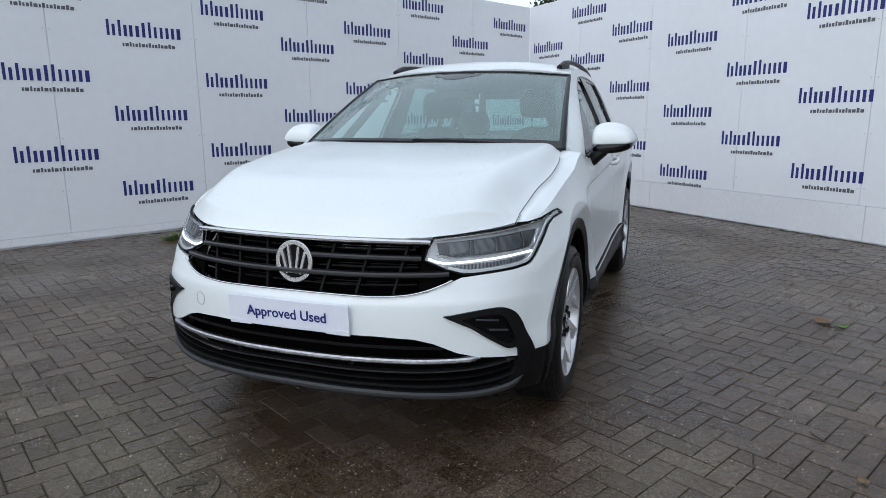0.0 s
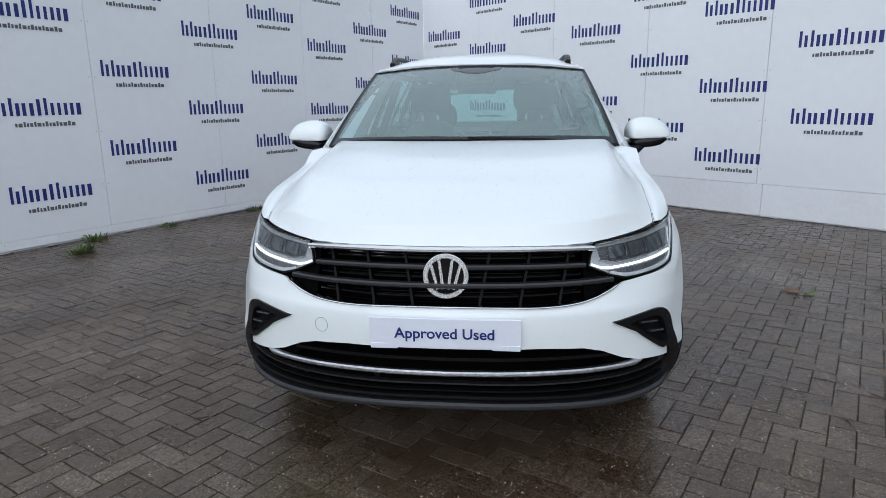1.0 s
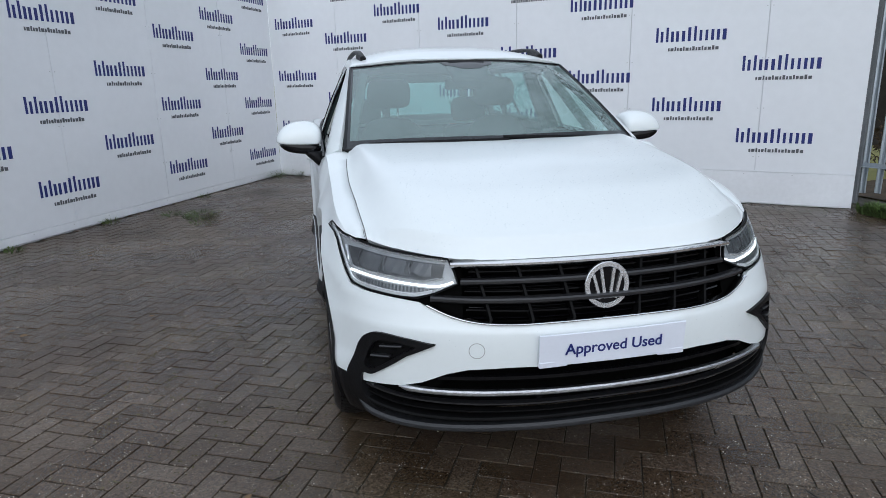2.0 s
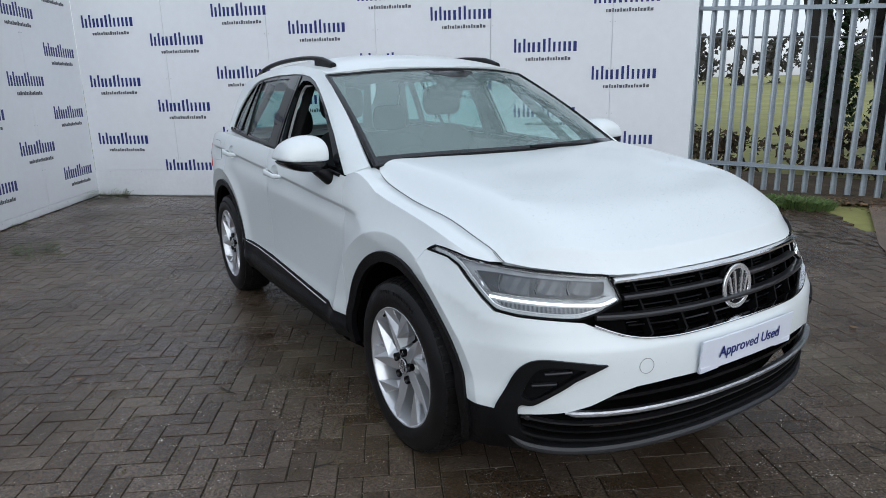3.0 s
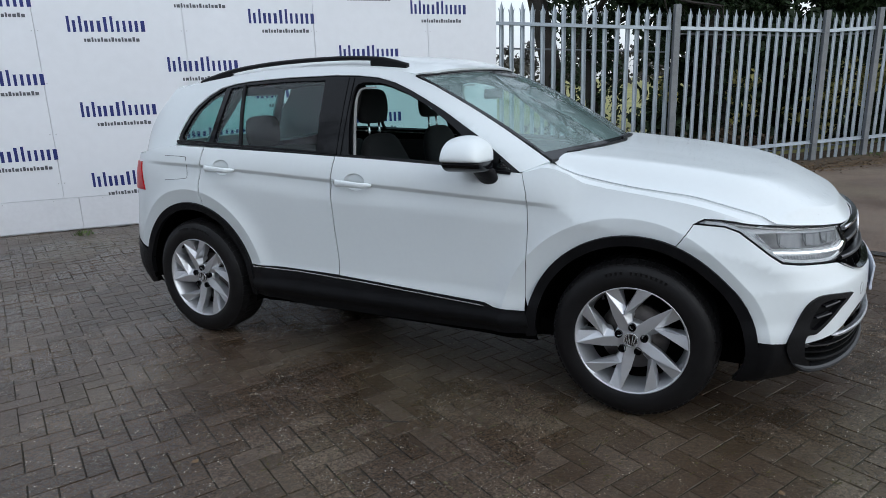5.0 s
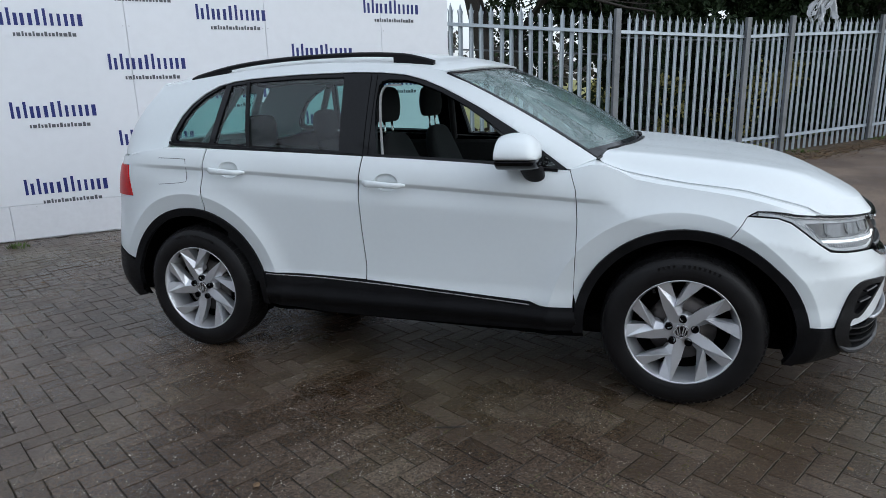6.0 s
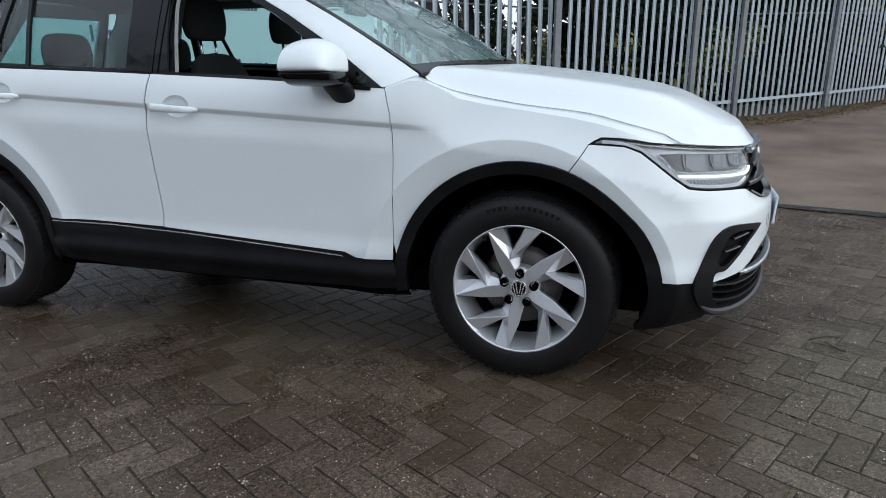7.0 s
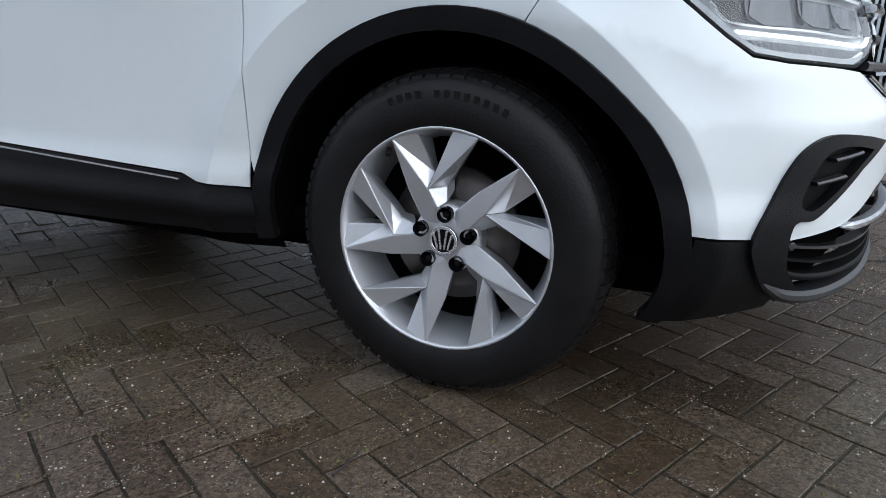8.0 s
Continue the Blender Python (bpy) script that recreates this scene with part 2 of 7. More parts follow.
M_GALVD = material("weathered_galvanised_steel", (0.17, 0.18, 0.19), 0.55, 0.4, vary=0.25, scale=5)
M_BARK = material("dark_wet_bark", (0.035, 0.030, 0.026), 0.9, vary=0.4, scale=6, bump=0.8, bump_scale=40)
M_IVY = material("ivy_leaf", (0.018, 0.032, 0.012), 0.6, spec=0.25, vary=0.5, scale=7, island=0.45)
M_LEAF = material("evergreen_leaf", (0.035, 0.055, 0.018), 0.55, vary=0.5, scale=4, island=0.5)
M_YELLOWLEAF = material("yellowing_leaf", (0.26, 0.24, 0.07), 0.6, vary=0.4, scale=6, island=0.4)
M_GRIT = material("pale_grit", (0.40, 0.36, 0.30), 0.8, vary=0.3, scale=60)
M_MOSS = material("moss", (0.085, 0.080, 0.030), 0.9, vary=0.4, scale=40, island=0.4)
M_PUDDLE = material("still_water", (0.026, 0.020, 0.014), 0.22, vary=0.3, scale=3, bump=0.15, bump_scale=14)
M_WOOD = material("far_woodland", (0.075, 0.070, 0.062), 0.95, vary=0.35, scale=0.4)
M_WEED = material("weed_green", (0.09, 0.14, 0.035), 0.7, vary=0.5, scale=20, island=0.4)
M_FILM = material("torn_white_plastic", (0.62, 0.64, 0.66), 0.35, vary=0.2, scale=5)
M_DEAD = material("dead_leaf", (0.16, 0.10, 0.05), 0.8, vary=0.4, scale=30, island=0.4)


# ---- helpers for building ----
def link(name, verts, faces, mat, parent=None, label="", smooth=True, normals=None, uvs=None):
    me = bpy.data.meshes.new(name)
    me.from_pydata([tuple(v) for v in verts], [], faces)
    me.materials.append(mat)
    if smooth:
        me.polygons.foreach_set("use_smooth", [True] * len(me.polygons))
    if normals is not None:
        me.normals_split_custom_set_from_vertices([tuple(v) for v in normals])
    ob = new(name, me)
    if parent is not None:
        ob.parent = parent
    if label:
        tagged(ob, label)
    return ob


def part(name, bm, mat, parent=None, label="", smooth=False):
    me = bpy.data.meshes.new(name)
    bm.normal_update()
    bm.to_mesh(me)
    bm.free()
    me.materials.append(mat)
    if smooth:
        me.polygons.foreach_set("use_smooth", [True] * len(me.polygons))
    ob = new(name, me)
    if parent is not None:
        ob.parent = parent
    if label:
        tagged(ob, label)
    return ob


def box_bm(x0, y0, z0, x1, y1, z1, bevel=0.0, bm=None, seg=2):
    bm = bm or bmesh.new()
    r = bmesh.ops.create_cube(bm, size=1, matrix=Matrix.Translation(((x0 + x1) / 2, (y0 + y1) / 2, (z0 + z1) / 2)) @
                              Matrix.Diagonal((abs(x1 - x0), abs(y1 - y0), abs(z1 - z0), 1)))
    if bevel:
        es = list({e for v in r["verts"] for e in v.link_edges})
        bmesh.ops.bevel(bm, geom=es, offset=bevel, segments=seg, affect="EDGES", profile=0.5)
    return bm


def catmull(pts, n):
    """Points along a smooth curve through pts, n to each span."""
    pts = [Vector(p) for p in pts]
    out = []
    for i in range(len(pts) - 1):
        p0, p1, p2, p3 = pts[max(i - 1, 0)], pts[i], pts[i + 1], pts[min(i + 2, len(pts) - 1)]
        for k in range(n):
            t = k / n
            out.append(0.5 * (2 * p1 + (p2 - p0) * t + (2 * p0 - 5 * p1 + 4 * p2 - p3) * t * t
                              + (3 * p1 - p0 - 3 * p2 + p3) * t * t * t))
    out.append(pts[-1])
    return out


def sweep(points, section, up=None, closed=False):
    """A bar: a section of (across, up) points carried along the points. Returns verts, faces."""
    pts = [Vector(p) for p in points]
    verts, faces, k = [], [], len(section)
    for i, p in enumerate(pts):
        a, b = pts[max(i - 1, 0)], pts[min(i + 1, len(pts) - 1)]
        if closed:
            a, b = pts[i - 1], pts[(i + 1) % len(pts)]
        t = (b - a).normalized()
        u = up(i) if callable(up) else Vector(up or (0, 0, 1))
        side = t.cross(u).normalized()
        u = side.cross(t).normalized()
        verts += [p + side * s + u * w for s, w in section]
    rows = len(pts)
    for i in range(rows if closed else rows - 1):
        for j in range(k):
            j2, i2 = (j + 1) % k, (i + 1) % rows
            faces.append((i * k + j, i * k + j2, i2 * k + j2, i2 * k + j))
    if not closed:
        faces.append(tuple(range(k - 1, -1, -1)))
        faces.append(tuple(range((rows - 1) * k, rows * k)))
    return verts, faces


def rect(w, h, r=0.0):
    """A bar's section, w across and h high, its corners cut by r."""
    a, b = w / 2, h / 2
    if not r:
        return [(-a, -b), (a, -b), (a, b), (-a, b)]
    return [(-a + r, -b), (a - r, -b), (a, -b + r), (a, b - r), (a - r, b), (-a + r, b), (-a, b - r), (-a, -b + r)]


def ring(r, n=12):
    return [(r * math.cos(2 * math.pi * i / n), r * math.sin(2 * math.pi * i / n)) for i in range(n)]


def table(rows):
    """A smooth function through (input, output) rows."""
    xs, ys = [r[0] for r in rows], [r[1] for r in rows]

    def f(x):
        if x <= xs[0]:
            return ys[0]
        if x >= xs[-1]:
            return ys[-1]
        i = max(j for j in range(len(xs) - 1) if xs[j] <= x)
        h = xs[i + 1] - xs[i]
        t = (x - xs[i]) / h
        d = (ys[i + 1] - ys[i]) / h
        d0 = d if i == 0 else (ys[i + 1] - ys[i - 1]) / (xs[i + 1] - xs[i - 1])
        d1 = d if i + 2 >= len(xs) else (ys[i + 2] - ys[i]) / (xs[i + 2] - xs[i])
        t2, t3 = t * t, t * t * t
        return ((2 * t3 - 3 * t2 + 1) * ys[i] + (t3 - 2 * t2 + t) * h * d0
                + (-2 * t3 + 3 * t2) * ys[i + 1] + (t3 - t2) * h * d1)
    return f


def sstep(t):
    t = min(1.0, max(0.0, t))
    return t * t * (3 - 2 * t)


# ---- the setting: yard, walls, fence ----
CORNER = Vector((-7.24, -1.365, 0))
BACK_END = Vector((-1.71, 4.90, 0))
SIDE_END = Vector((-0.60, -4.85, 0))


def slope(x, y):
    """The ground's height: a shallow dip where the car stands, rising gently towards the fence and the field."""
    d = max(0.0, (y - 4.0) * 0.94 + (x - 1.0) * 0.20)
    dip = 0.018 * (1 - sstep((math.hypot(x - 0.4, y + 0.6) - 3.2) / 2.2))
    return (0.036 * d if d < 9 else 0.324 + 0.01 * (d - 9)) - dip


def ground_sheet():
    n = 64
    verts, faces = [], []
    ticks = [math.copysign(abs(k / n) ** 3 * 1500, k) for k in range(-n, n + 1)]
    for y in ticks:
        for x in ticks:
            verts.append((x, y + 2, slope(x, y + 2) - 0.03 if math.hypot(x, y) < 400 else 4))
    w = len(ticks)
    for j in range(w - 1):
        for i in range(w - 1):
            faces.append((j * w + i, j * w + i + 1, (j + 1) * w + i + 1, (j + 1) * w + i))
    return tagged(link("ground", verts, faces, M_FIELD), "pale winter grass field reaching to distant woods", "ground", kind="structure")


def sheet(name, outline, z, mat, label, step=0.5, category="ground"):
    """A thin slab that follows the ground inside an outline."""
    a, f = fill([Vector(p) for p in outline], step)
    verts = [(p.x, p.y, slope(p.x, p.y) + z) for p in a]
    return tagged(link(name, verts, f, mat), label, category, kind="structure")


def densify(loop, step):
    out = []
    for i, p in enumerate(loop):
        q = loop[(i + 1) % len(loop)]
        k = max(1, math.ceil((q - p).length / step))
        out += [p.lerp(q, j / k) for j in range(k)]
    return out


def inside(px, py, loop):
    x0 = np.array([p.x for p in loop])
    y0 = np.array([p.y for p in loop])
    x1, y1 = np.roll(x0, -1), np.roll(y0, -1)
    res = np.zeros(len(px), bool)
    for a, b, c, d in zip(x0, y0, x1, y1):
        if b != d:
            res ^= ((b > py) != (d > py)) & (px < (c - a) * (py - b) / (d - b) + a)
    return res


def fill(outline, step, holes=(), step2=None, lines=()):
    """Triangles that fill a flat outline with an even net of points. Returns points and faces."""
    from mathutils.geometry import delaunay_2d_cdt
    step2 = step2 or step
    loops = [densify([Vector(p) for p in outline], step)] + [densify([Vector(p) for p in h], step) for h in holes]
    pts, edges = [], []
    for lp in loops:
        k = len(pts)
        pts += lp
        edges += [(k + i, k + (i + 1) % len(lp)) for i in range(len(lp))]
    for ln in lines:
        k = len(pts)
        ln = [q for a, b in zip(ln[:-1], ln[1:]) for q in (a.lerp(b, j / max(1, math.ceil((b - a).length / step))) for j in range(max(1, math.ceil((b - a).length / step))))] + [ln[-1]]
        flag = inside(np.array([p.x for p in ln]), np.array([p.y for p in ln]), loops[0])
        ln = [p for p, o in zip(ln, flag) if o]
        pts += ln
        edges += [(k + i, k + i + 1) for i in range(len(ln) - 1)]
    xs, ys = [p.x for p in pts], [p.y for p in pts]
    gx, gy = np.meshgrid(np.arange(min(xs) + step / 2, max(xs), step), np.arange(min(ys) + step2 / 2, max(ys), step2))
    gx, gy = gx.ravel(), gy.ravel()
    ok = inside(gx, gy, loops[0])
    for lp in loops[1:]:
        ok &= ~inside(gx, gy, lp)
    bx, by = np.array(xs), np.array(ys)
    near = 0.45 * min(step, step2)
    grid = [Vector((x, y)) for x, y, o in zip(gx, gy, ok) if o and np.min((bx - x) ** 2 + (by - y) ** 2) > near * near]
    allp = pts + grid
    v, e, f, *_ = delaunay_2d_cdt(allp, edges, [], 1, 1e-6)
    out = []
    mids = [sum((v[i] for i in t), Vector((0, 0))) / len(t) for t in f]
    mx, my = np.array([m.x for m in mids]), np.array([m.y for m in mids])
    keep = inside(mx, my, loops[0])
    for lp in loops[1:]:
        keep &= ~inside(mx, my, lp)
    for t, good in zip(f, keep):
        if not good:
            continue
        a, b, c = (v[i] for i in t[:3])
        out.append(tuple(t) if (b - a).cross(c - a) > 0 else tuple(reversed(t)))
    return v, out


def wall_along(name, start, end, height, panel, texts, mat, strip, label, first):
    """A wall of tall white sheets with printed marks. u runs from start to end, seen from the yard from left to right."""
    d = (end - start).to_2d().normalized()
    n = Vector((d.y, -d.x))
    length = (end - start).length
    turn = Matrix(((d.x, -n.x, 0, start.x), (d.y, -n.y, 0, start.y), (0, 0, 1, 0), (0, 0, 0, 1)))
    bm = box_bm(0, 0.02, -0.04, length, 0.09, height - 0.01)
    wall = part(name, bm, mat)
    wall.matrix_world = turn
    tagged(wall, label, "wall", kind="structure")
    edges = [0.0] + [e for e in [first + k * panel for k in range(int(length / panel) + 2)] if 0.2 < e < length - 0.1] + [length]
    for a, b in zip(edges[:-1], edges[1:]):
        part("panel", box_bm(a + 0.002, 0.0, strip, b - 0.002, 0.021, height, 0.002, seg=1), mat, wall)
    for a, b in zip([0, length * 0.36, length * 0.71], [length * 0.36, length * 0.71, length]):
        part("base_board", box_bm(a + 0.002, -0.006, 0.012, b - 0.002, 0.021, strip - 0.004, 0.002, seg=1), M_STRIP, wall)
    bm = bmesh.new()
    for e in edges[1:-1]:
        z = 0.55
        while z < height:
            for s in (-0.03, 0.03):
                bmesh.ops.create_cone(bm, cap_ends=True, segments=8, radius1=0.007, radius2=0.005, depth=0.006,
                                      matrix=Matrix.Translation((e + s, -0.002, z)) @ Euler((radians(90), 0, 0)).to_matrix().to_4x4())
            z += 0.55
    for k in range(int(length / 0.5)):
        bmesh.ops.create_cone(bm, cap_ends=True, segments=8, radius1=0.007, radius2=0.005, depth=0.006,
                              matrix=Matrix.Translation((0.25 + k * 0.5, -0.006, strip - 0.03)) @ Euler((radians(90), 0, 0)).to_matrix().to_4x4())
    rv = part("rivets", bm, M_RIVET, wall)
    tagged(rv, kind="stuff")
    for u, z in texts:
        for me, mt in ((logo_mesh(), "printed_mark"), (url_mesh(), "printed_line")):
            ob = new(mt, me)
            ob.parent = wall
            ob.matrix_basis = Matrix.Translation((u, -0.0035, z))
    return wall


LOGO = {}


def bars_mesh(key, bars, mat):
    if key not in LOGO:
        verts, faces = [], []
        for x0, z0, x1, z1 in bars:
            k = len(verts)
            verts += [(x0, 0, z0), (x1, 0, z0), (x1, 0, z1), (x0, 0, z1), (x0, 0.003, z0), (x1, 0.003, z0), (x1, 0.003, z1), (x0, 0.003, z1)]
            faces += [(k, k + 1, k + 2, k + 3), (k + 1, k, k + 4, k + 5), (k + 2, k + 1, k + 5, k + 6), (k + 3, k + 2, k + 6, k + 7), (k, k + 3, k + 7, k + 4)]
        me = bpy.data.meshes.new(key)
        me.from_pydata(verts, [], faces)
        me.materials.append(mat)
        LOGO[key] = me
    return LOGO[key]


def logo_mesh():
    """The dealer's mark as plain upright blue bars of its size."""
    b, w = -0.045, 0.027
    bars = [(x, b, x + w * k, b + h) for x, h, k in ((-0.405, 0.165, 1), (-0.352, 0.120, 1.1), (-0.290, 0.165, 1), (-0.235, 0.118, 1.2), (-0.178, 0.118, 1.2), (-0.112, 0.118, 1.3), (-0.045, 0.155, 1.2), (0.022, 0.165, 1),
                                                     (0.082, 0.118, 1.05), (0.146, 0.118, 1.05), (0.208, 0.118, 1.15), (0.268, 0.118, 1.2), (0.330, 0.118, 1.5))]
    return bars_mesh("blue_bars", bars, M_BLUE)


def url_mesh():
    bars, x, rnd = [], -0.26, random.Random(4)
    while x < 0.28:
        w = rnd.choice((0.018, 0.026, 0.034))
        bars.append((x, -0.150, x + w, -0.150 + (0.046 if rnd.random() < 0.25 else 0.034)))
        x += w + 0.011
    return bars_mesh("grey_bars", bars, M_GREYPR)


def columns(rows):
    return [(u, z) for u, *heights in rows for z in heights]


ground = ground_sheet()
yard = sheet("yard_base", [(-9, -9), (7, -9), (7, 1.35), (3.45, 2.57), (2.35, 2.80), (1.65, 3.2), (0.86, 4.25), (-0.6, 5.5), (-9, 5.5)], -0.0046,
             M_JOINT, "mossy sand bed between wet brown block pavers", 0.6)
asphalt = sheet("asphalt", [(30, -9), (30, 30), (16, 30), (9.5, 17), (5.5, 10.6), (3.6, 8.3), (1.2, 6.4), (0.0, 5.9), (0.86, 4.25), (1.65, 3.2), (2.35, 2.80), (3.45, 2.57),
                            (7, 1.35), (7, -9)], 0.004, M_ASPHALT, "wet brown-grey asphalt drive beside the block paving", 0.6)
verge = sheet("verge", [(-3, 5.5), (-0.6, 5.5), (0.0, 5.9), (1.2, 6.4), (3.6, 8.3), (5.5, 10.6), (9.5, 17), (16, 30), (14, 31), (7.5, 17.5), (4.5, 12), (2.6, 9.4), (0.2, 7.6), (-3, 7.2)],
              0.012, M_LITTER, "strip of leaf litter and moss under the fence", 0.4)

wall_back = wall_along("wall_back", CORNER, BACK_END, 3.145, 1.5,
                       columns([(0.545, 0.80, 1.605, 2.411), (1.56, 0.411, 1.25, 2.14, 2.855), (2.50, 0.865, 1.679, 2.487), (3.58, 0.525, 1.319, 2.235, 2.94),
                                (4.545, 0.985, 1.795, 2.605), (5.50, 0.645, 1.459, 2.332), (6.565, 1.110, 1.912, 2.715), (7.535, 0.754, 1.560, 2.460)]),
                       M_WALL, 0.38, "tall white panelled wall with repeated dark blue dealer marks", 1.36)
SIDE_FAR = CORNER + (SIDE_END - CORNER).normalized() * 13.2
wall_side = wall_along("wall_side", SIDE_FAR, CORNER, 3.145, 1.5,
                       [(13.2 - u, z) for u, z in columns([(0.50, 0.40, 1.20, 2.00, 2.779), (1.42, 0.807, 1.621, 2.427), (2.40, 0.433, 1.243, 2.127, 2.90), (3.425, 0.847, 1.660, 2.467),
                                                           (4.385, 0.455, 1.290, 2.185, 2.93), (5.39, 0.881, 1.708, 2.529), (6.428, 0.495, 1.322, 2.226, 2.95), (7.42, 0.91, 1.73, 2.55),
                                                           (8.4, 0.52, 1.35, 2.25), (9.4, 0.93, 1.75, 2.57), (10.4, 0.54, 1.37, 2.27), (11.4, 0.95, 1.77, 2.59), (12.4, 0.56, 1.39, 2.29)])],
                       M_WALL, 0.10, "tall white panelled wall with repeated dark blue dealer marks", 1.3)


# ---- the car ----
# Axes: x ahead, y to the car's left, z up; the origin lies on the ground midway between the axles.
WB = 1.34
WHEEL_Z = 0.345
ARCH_OUT, ARCH_IN = 0.492, 0.447

# plan of the body at mid height: from the nose round the right flank to the tail, as (x, distance from the centre line)
PLAN = catmull([(2.245, 0.0), (2.228, 0.25), (2.170, 0.50), (2.072, 0.70), (1.950, 0.825), (1.800, 0.890), (1.60, 0.908), (1.20, 0.905), (0.50, 0.905),
                (-0.50, 0.905), (-1.20, 0.905), (-1.60, 0.895), (-1.85, 0.862), (-2.02, 0.78), (-2.13, 0.60), (-2.19, 0.30), (-2.205, 0.0)], 160)
PLAN_X = np.array([p.x for p in PLAN])
PLAN_Y = np.array([p.y for p in PLAN])
PLAN_S = np.concatenate([[0], np.cumsum(np.hypot(np.diff(PLAN_X), np.diff(PLAN_Y)))])
S_END = float(PLAN_S[-1])


def sx(x):
    """Distance along the plan at which the flank has this x."""
    return float(np.interp(-x, -PLAN_X, PLAN_S))


def sy(y):
    """Distance along the plan at which the nose has this y."""
    k = int(np.argmax(PLAN_Y > 0.88))
    return math.copysign(float(np.interp(abs(y), PLAN_Y[:k], PLAN_S[:k])), y)


nose_dx = table([(0.16, -0.10), (0.22, -0.045), (0.27, 0.0), (0.34, 0.030), (0.45, 0.038), (0.56, 0.040), (0.625, 0.036), (0.635, 0.033), (0.645, 0.027), (0.68, 0.010), (0.74, -0.012),
                 (0.80, -0.034), (0.86, -0.058), (0.90, -0.085), (0.96, -0.15)])
tail_dx = table([(0.2, 0.10), (0.35, 0.0), (0.55, 0.0), (0.8, 0.05), (1.0, 0.09), (1.2, 0.16)])
belt_z = table([(-2.2, 1.09), (-1.9, 1.122), (-1.56, 1.174), (-1.2, 1.172), (-0.2, 1.138), (0.5, 1.104), (0.79, 1.082), (0.93, 1.112), (1.03, 1.085), (1.10, 1.048),
                (1.29, 1.017), (1.52, 0.984), (1.70, 0.953), (1.80, 0.925), (1.88, 0.892), (2.0, 0.874), (2.2, 0.86)])
crease_z = table([(-1.8, 1.085), (-1.232, 1.068), (-0.256, 1.018), (0.846, 0.958), (1.05, 0.948)])


FLARE = 0.574


def flank(x, z):
    """How far the flank stands out from the plan."""
    d = 0.0
    zt = belt_z(x)
    fen = sstep((x - 0.75) / 0.3)
    h = 0.15 + 0.02 * fen
    t = min(1.0, max(0.0, (z - (zt - h)) / h))
    d -= (0.042 + 0.008 * fen) * t ** (2 - 0.8 * fen)
    zc = crease_z(x)
    amp = 0.013 * sstep((1.06 - x) / 0.25) * sstep((x + 1.9) / 0.5)
    q = zc - z
    if q > 0:
        d -= amp * min(1.0, q / 0.019) * (1 - sstep((q - 0.019) / 0.10))
    near = 9.0
    for wx in (WB, -WB):
        near = min(near, math.hypot(x - wx, z - WHEEL_Z))
    hollow = math.sin(math.pi * min(1.0, max(0.0, (0.90 - z) / 0.44)))
    d -= 0.005 * hollow * sstep((near - 0.50) / 0.25)
    d += 0.010 * sstep((0.52 - z) / 0.08)
    lip = min(math.hypot(x - 1.30, z - 0.335), math.hypot(x + 1.34, z - WHEEL_Z))
    if lip > FLARE:
        d += 0.018 * max(0.0, 1 - (lip - FLARE) / 0.11) ** 2
    else:
        d += 0.018 - 0.21 * (FLARE - lip)
    if z < 0.43:
        d -= 1.1 * (0.43 - z) ** 2
    return d


def shell(s, z, off=0.0):
    """The body's surface. s: metres along the plan from the nose, positive to the car's right; z: height."""
    a = abs(s)
    x, y = float(np.interp(a, PLAN_S, PLAN_X)), float(np.interp(a, PLAN_S, PLAN_Y))
    e = sstep((x - 1.45) / 0.65)
    g = sstep((y - 0.45) / 0.42)
    r = sstep((-1.5 - x) / 0.6)
    px = x + e * nose_dx(z) + r * tail_dx(z)
    py = y + g * flank(x, z) * (1 - 0.7 * r)
    p = Vector((px, -math.copysign(py, s) if s else -py, z))
    if off:
        p = p + shell_n(s, z) * off
    return p


def shell_n(s, z):
    h = 0.004
    a = shell(s + h, z) - shell(s - h, z)
    b = shell(s, z + h) - shell(s, z - h)
    return b.cross(a).normalized() * (1 if True else -1)


# greenhouse
dlo_x = table([(1.04, 0.86), (1.086, 0.80), (1.246, 0.565), (1.361, 0.364), (1.465, 0.15), (1.536, -0.071), (1.6, -0.4)])


def cabin_y(x, z):
    y = 0.852 - 0.36 * (z - 1.10) - 0.20 * max(0, z - 1.10) ** 2
    if x < -0.3:
        y -= 0.075 * ((-x - 0.3) / 1.25) ** 2
    if x < -1.75:
        y -= 1.2 * (-1.75 - x) ** 2
    d = x - dlo_x(min(1.6, max(1.04, z)))
    if d > 0:
        y -= (0.16 * d + 0.62 * d * d) * sstep((1.57 - z) / 0.30)
    return y


def cabin(side, off=0.0):
    def f(x, z):
        p = Vector((x, side * cabin_y(x, z), z))
        if off:
            h = 0.004
            a = Vector((2 * h, side * (cabin_y(x + h, z) - cabin_y(x - h, z)), 0))
            b = Vector((0, side * (cabin_y(x, z + h) - cabin_y(x, z - h)), 2 * h))
            n = a.cross(b).normalized()
            p = p + (n if n.y * side > 0 else -n) * off
        return p
    return f


roof_c = table([(-1.90, 1.545), (-1.7, 1.585), (-1.3, 1.637), (-0.9, 1.667), (-0.5, 1.676), (-0.16, 1.662), (0.11, 1.632), (0.25, 1.601), (0.34, 1.572), (0.45, 1.53), (0.6, 1.47)])


def roof(x, y):
    w = 0.68 - 0.05 * sstep((-x - 0.6) / 1.0)
    return Vector((x, y, roof_c(x) - 0.088 * (abs(y) / w) ** 2.6))


def roof_off(off):
    def f(x, y):
        h = 0.004
        n = (roof(x + h, y) - roof(x - h, y)).cross(roof(x, y + h) - roof(x, y - h)).normalized()
        return roof(x, y) + n * off
    return f


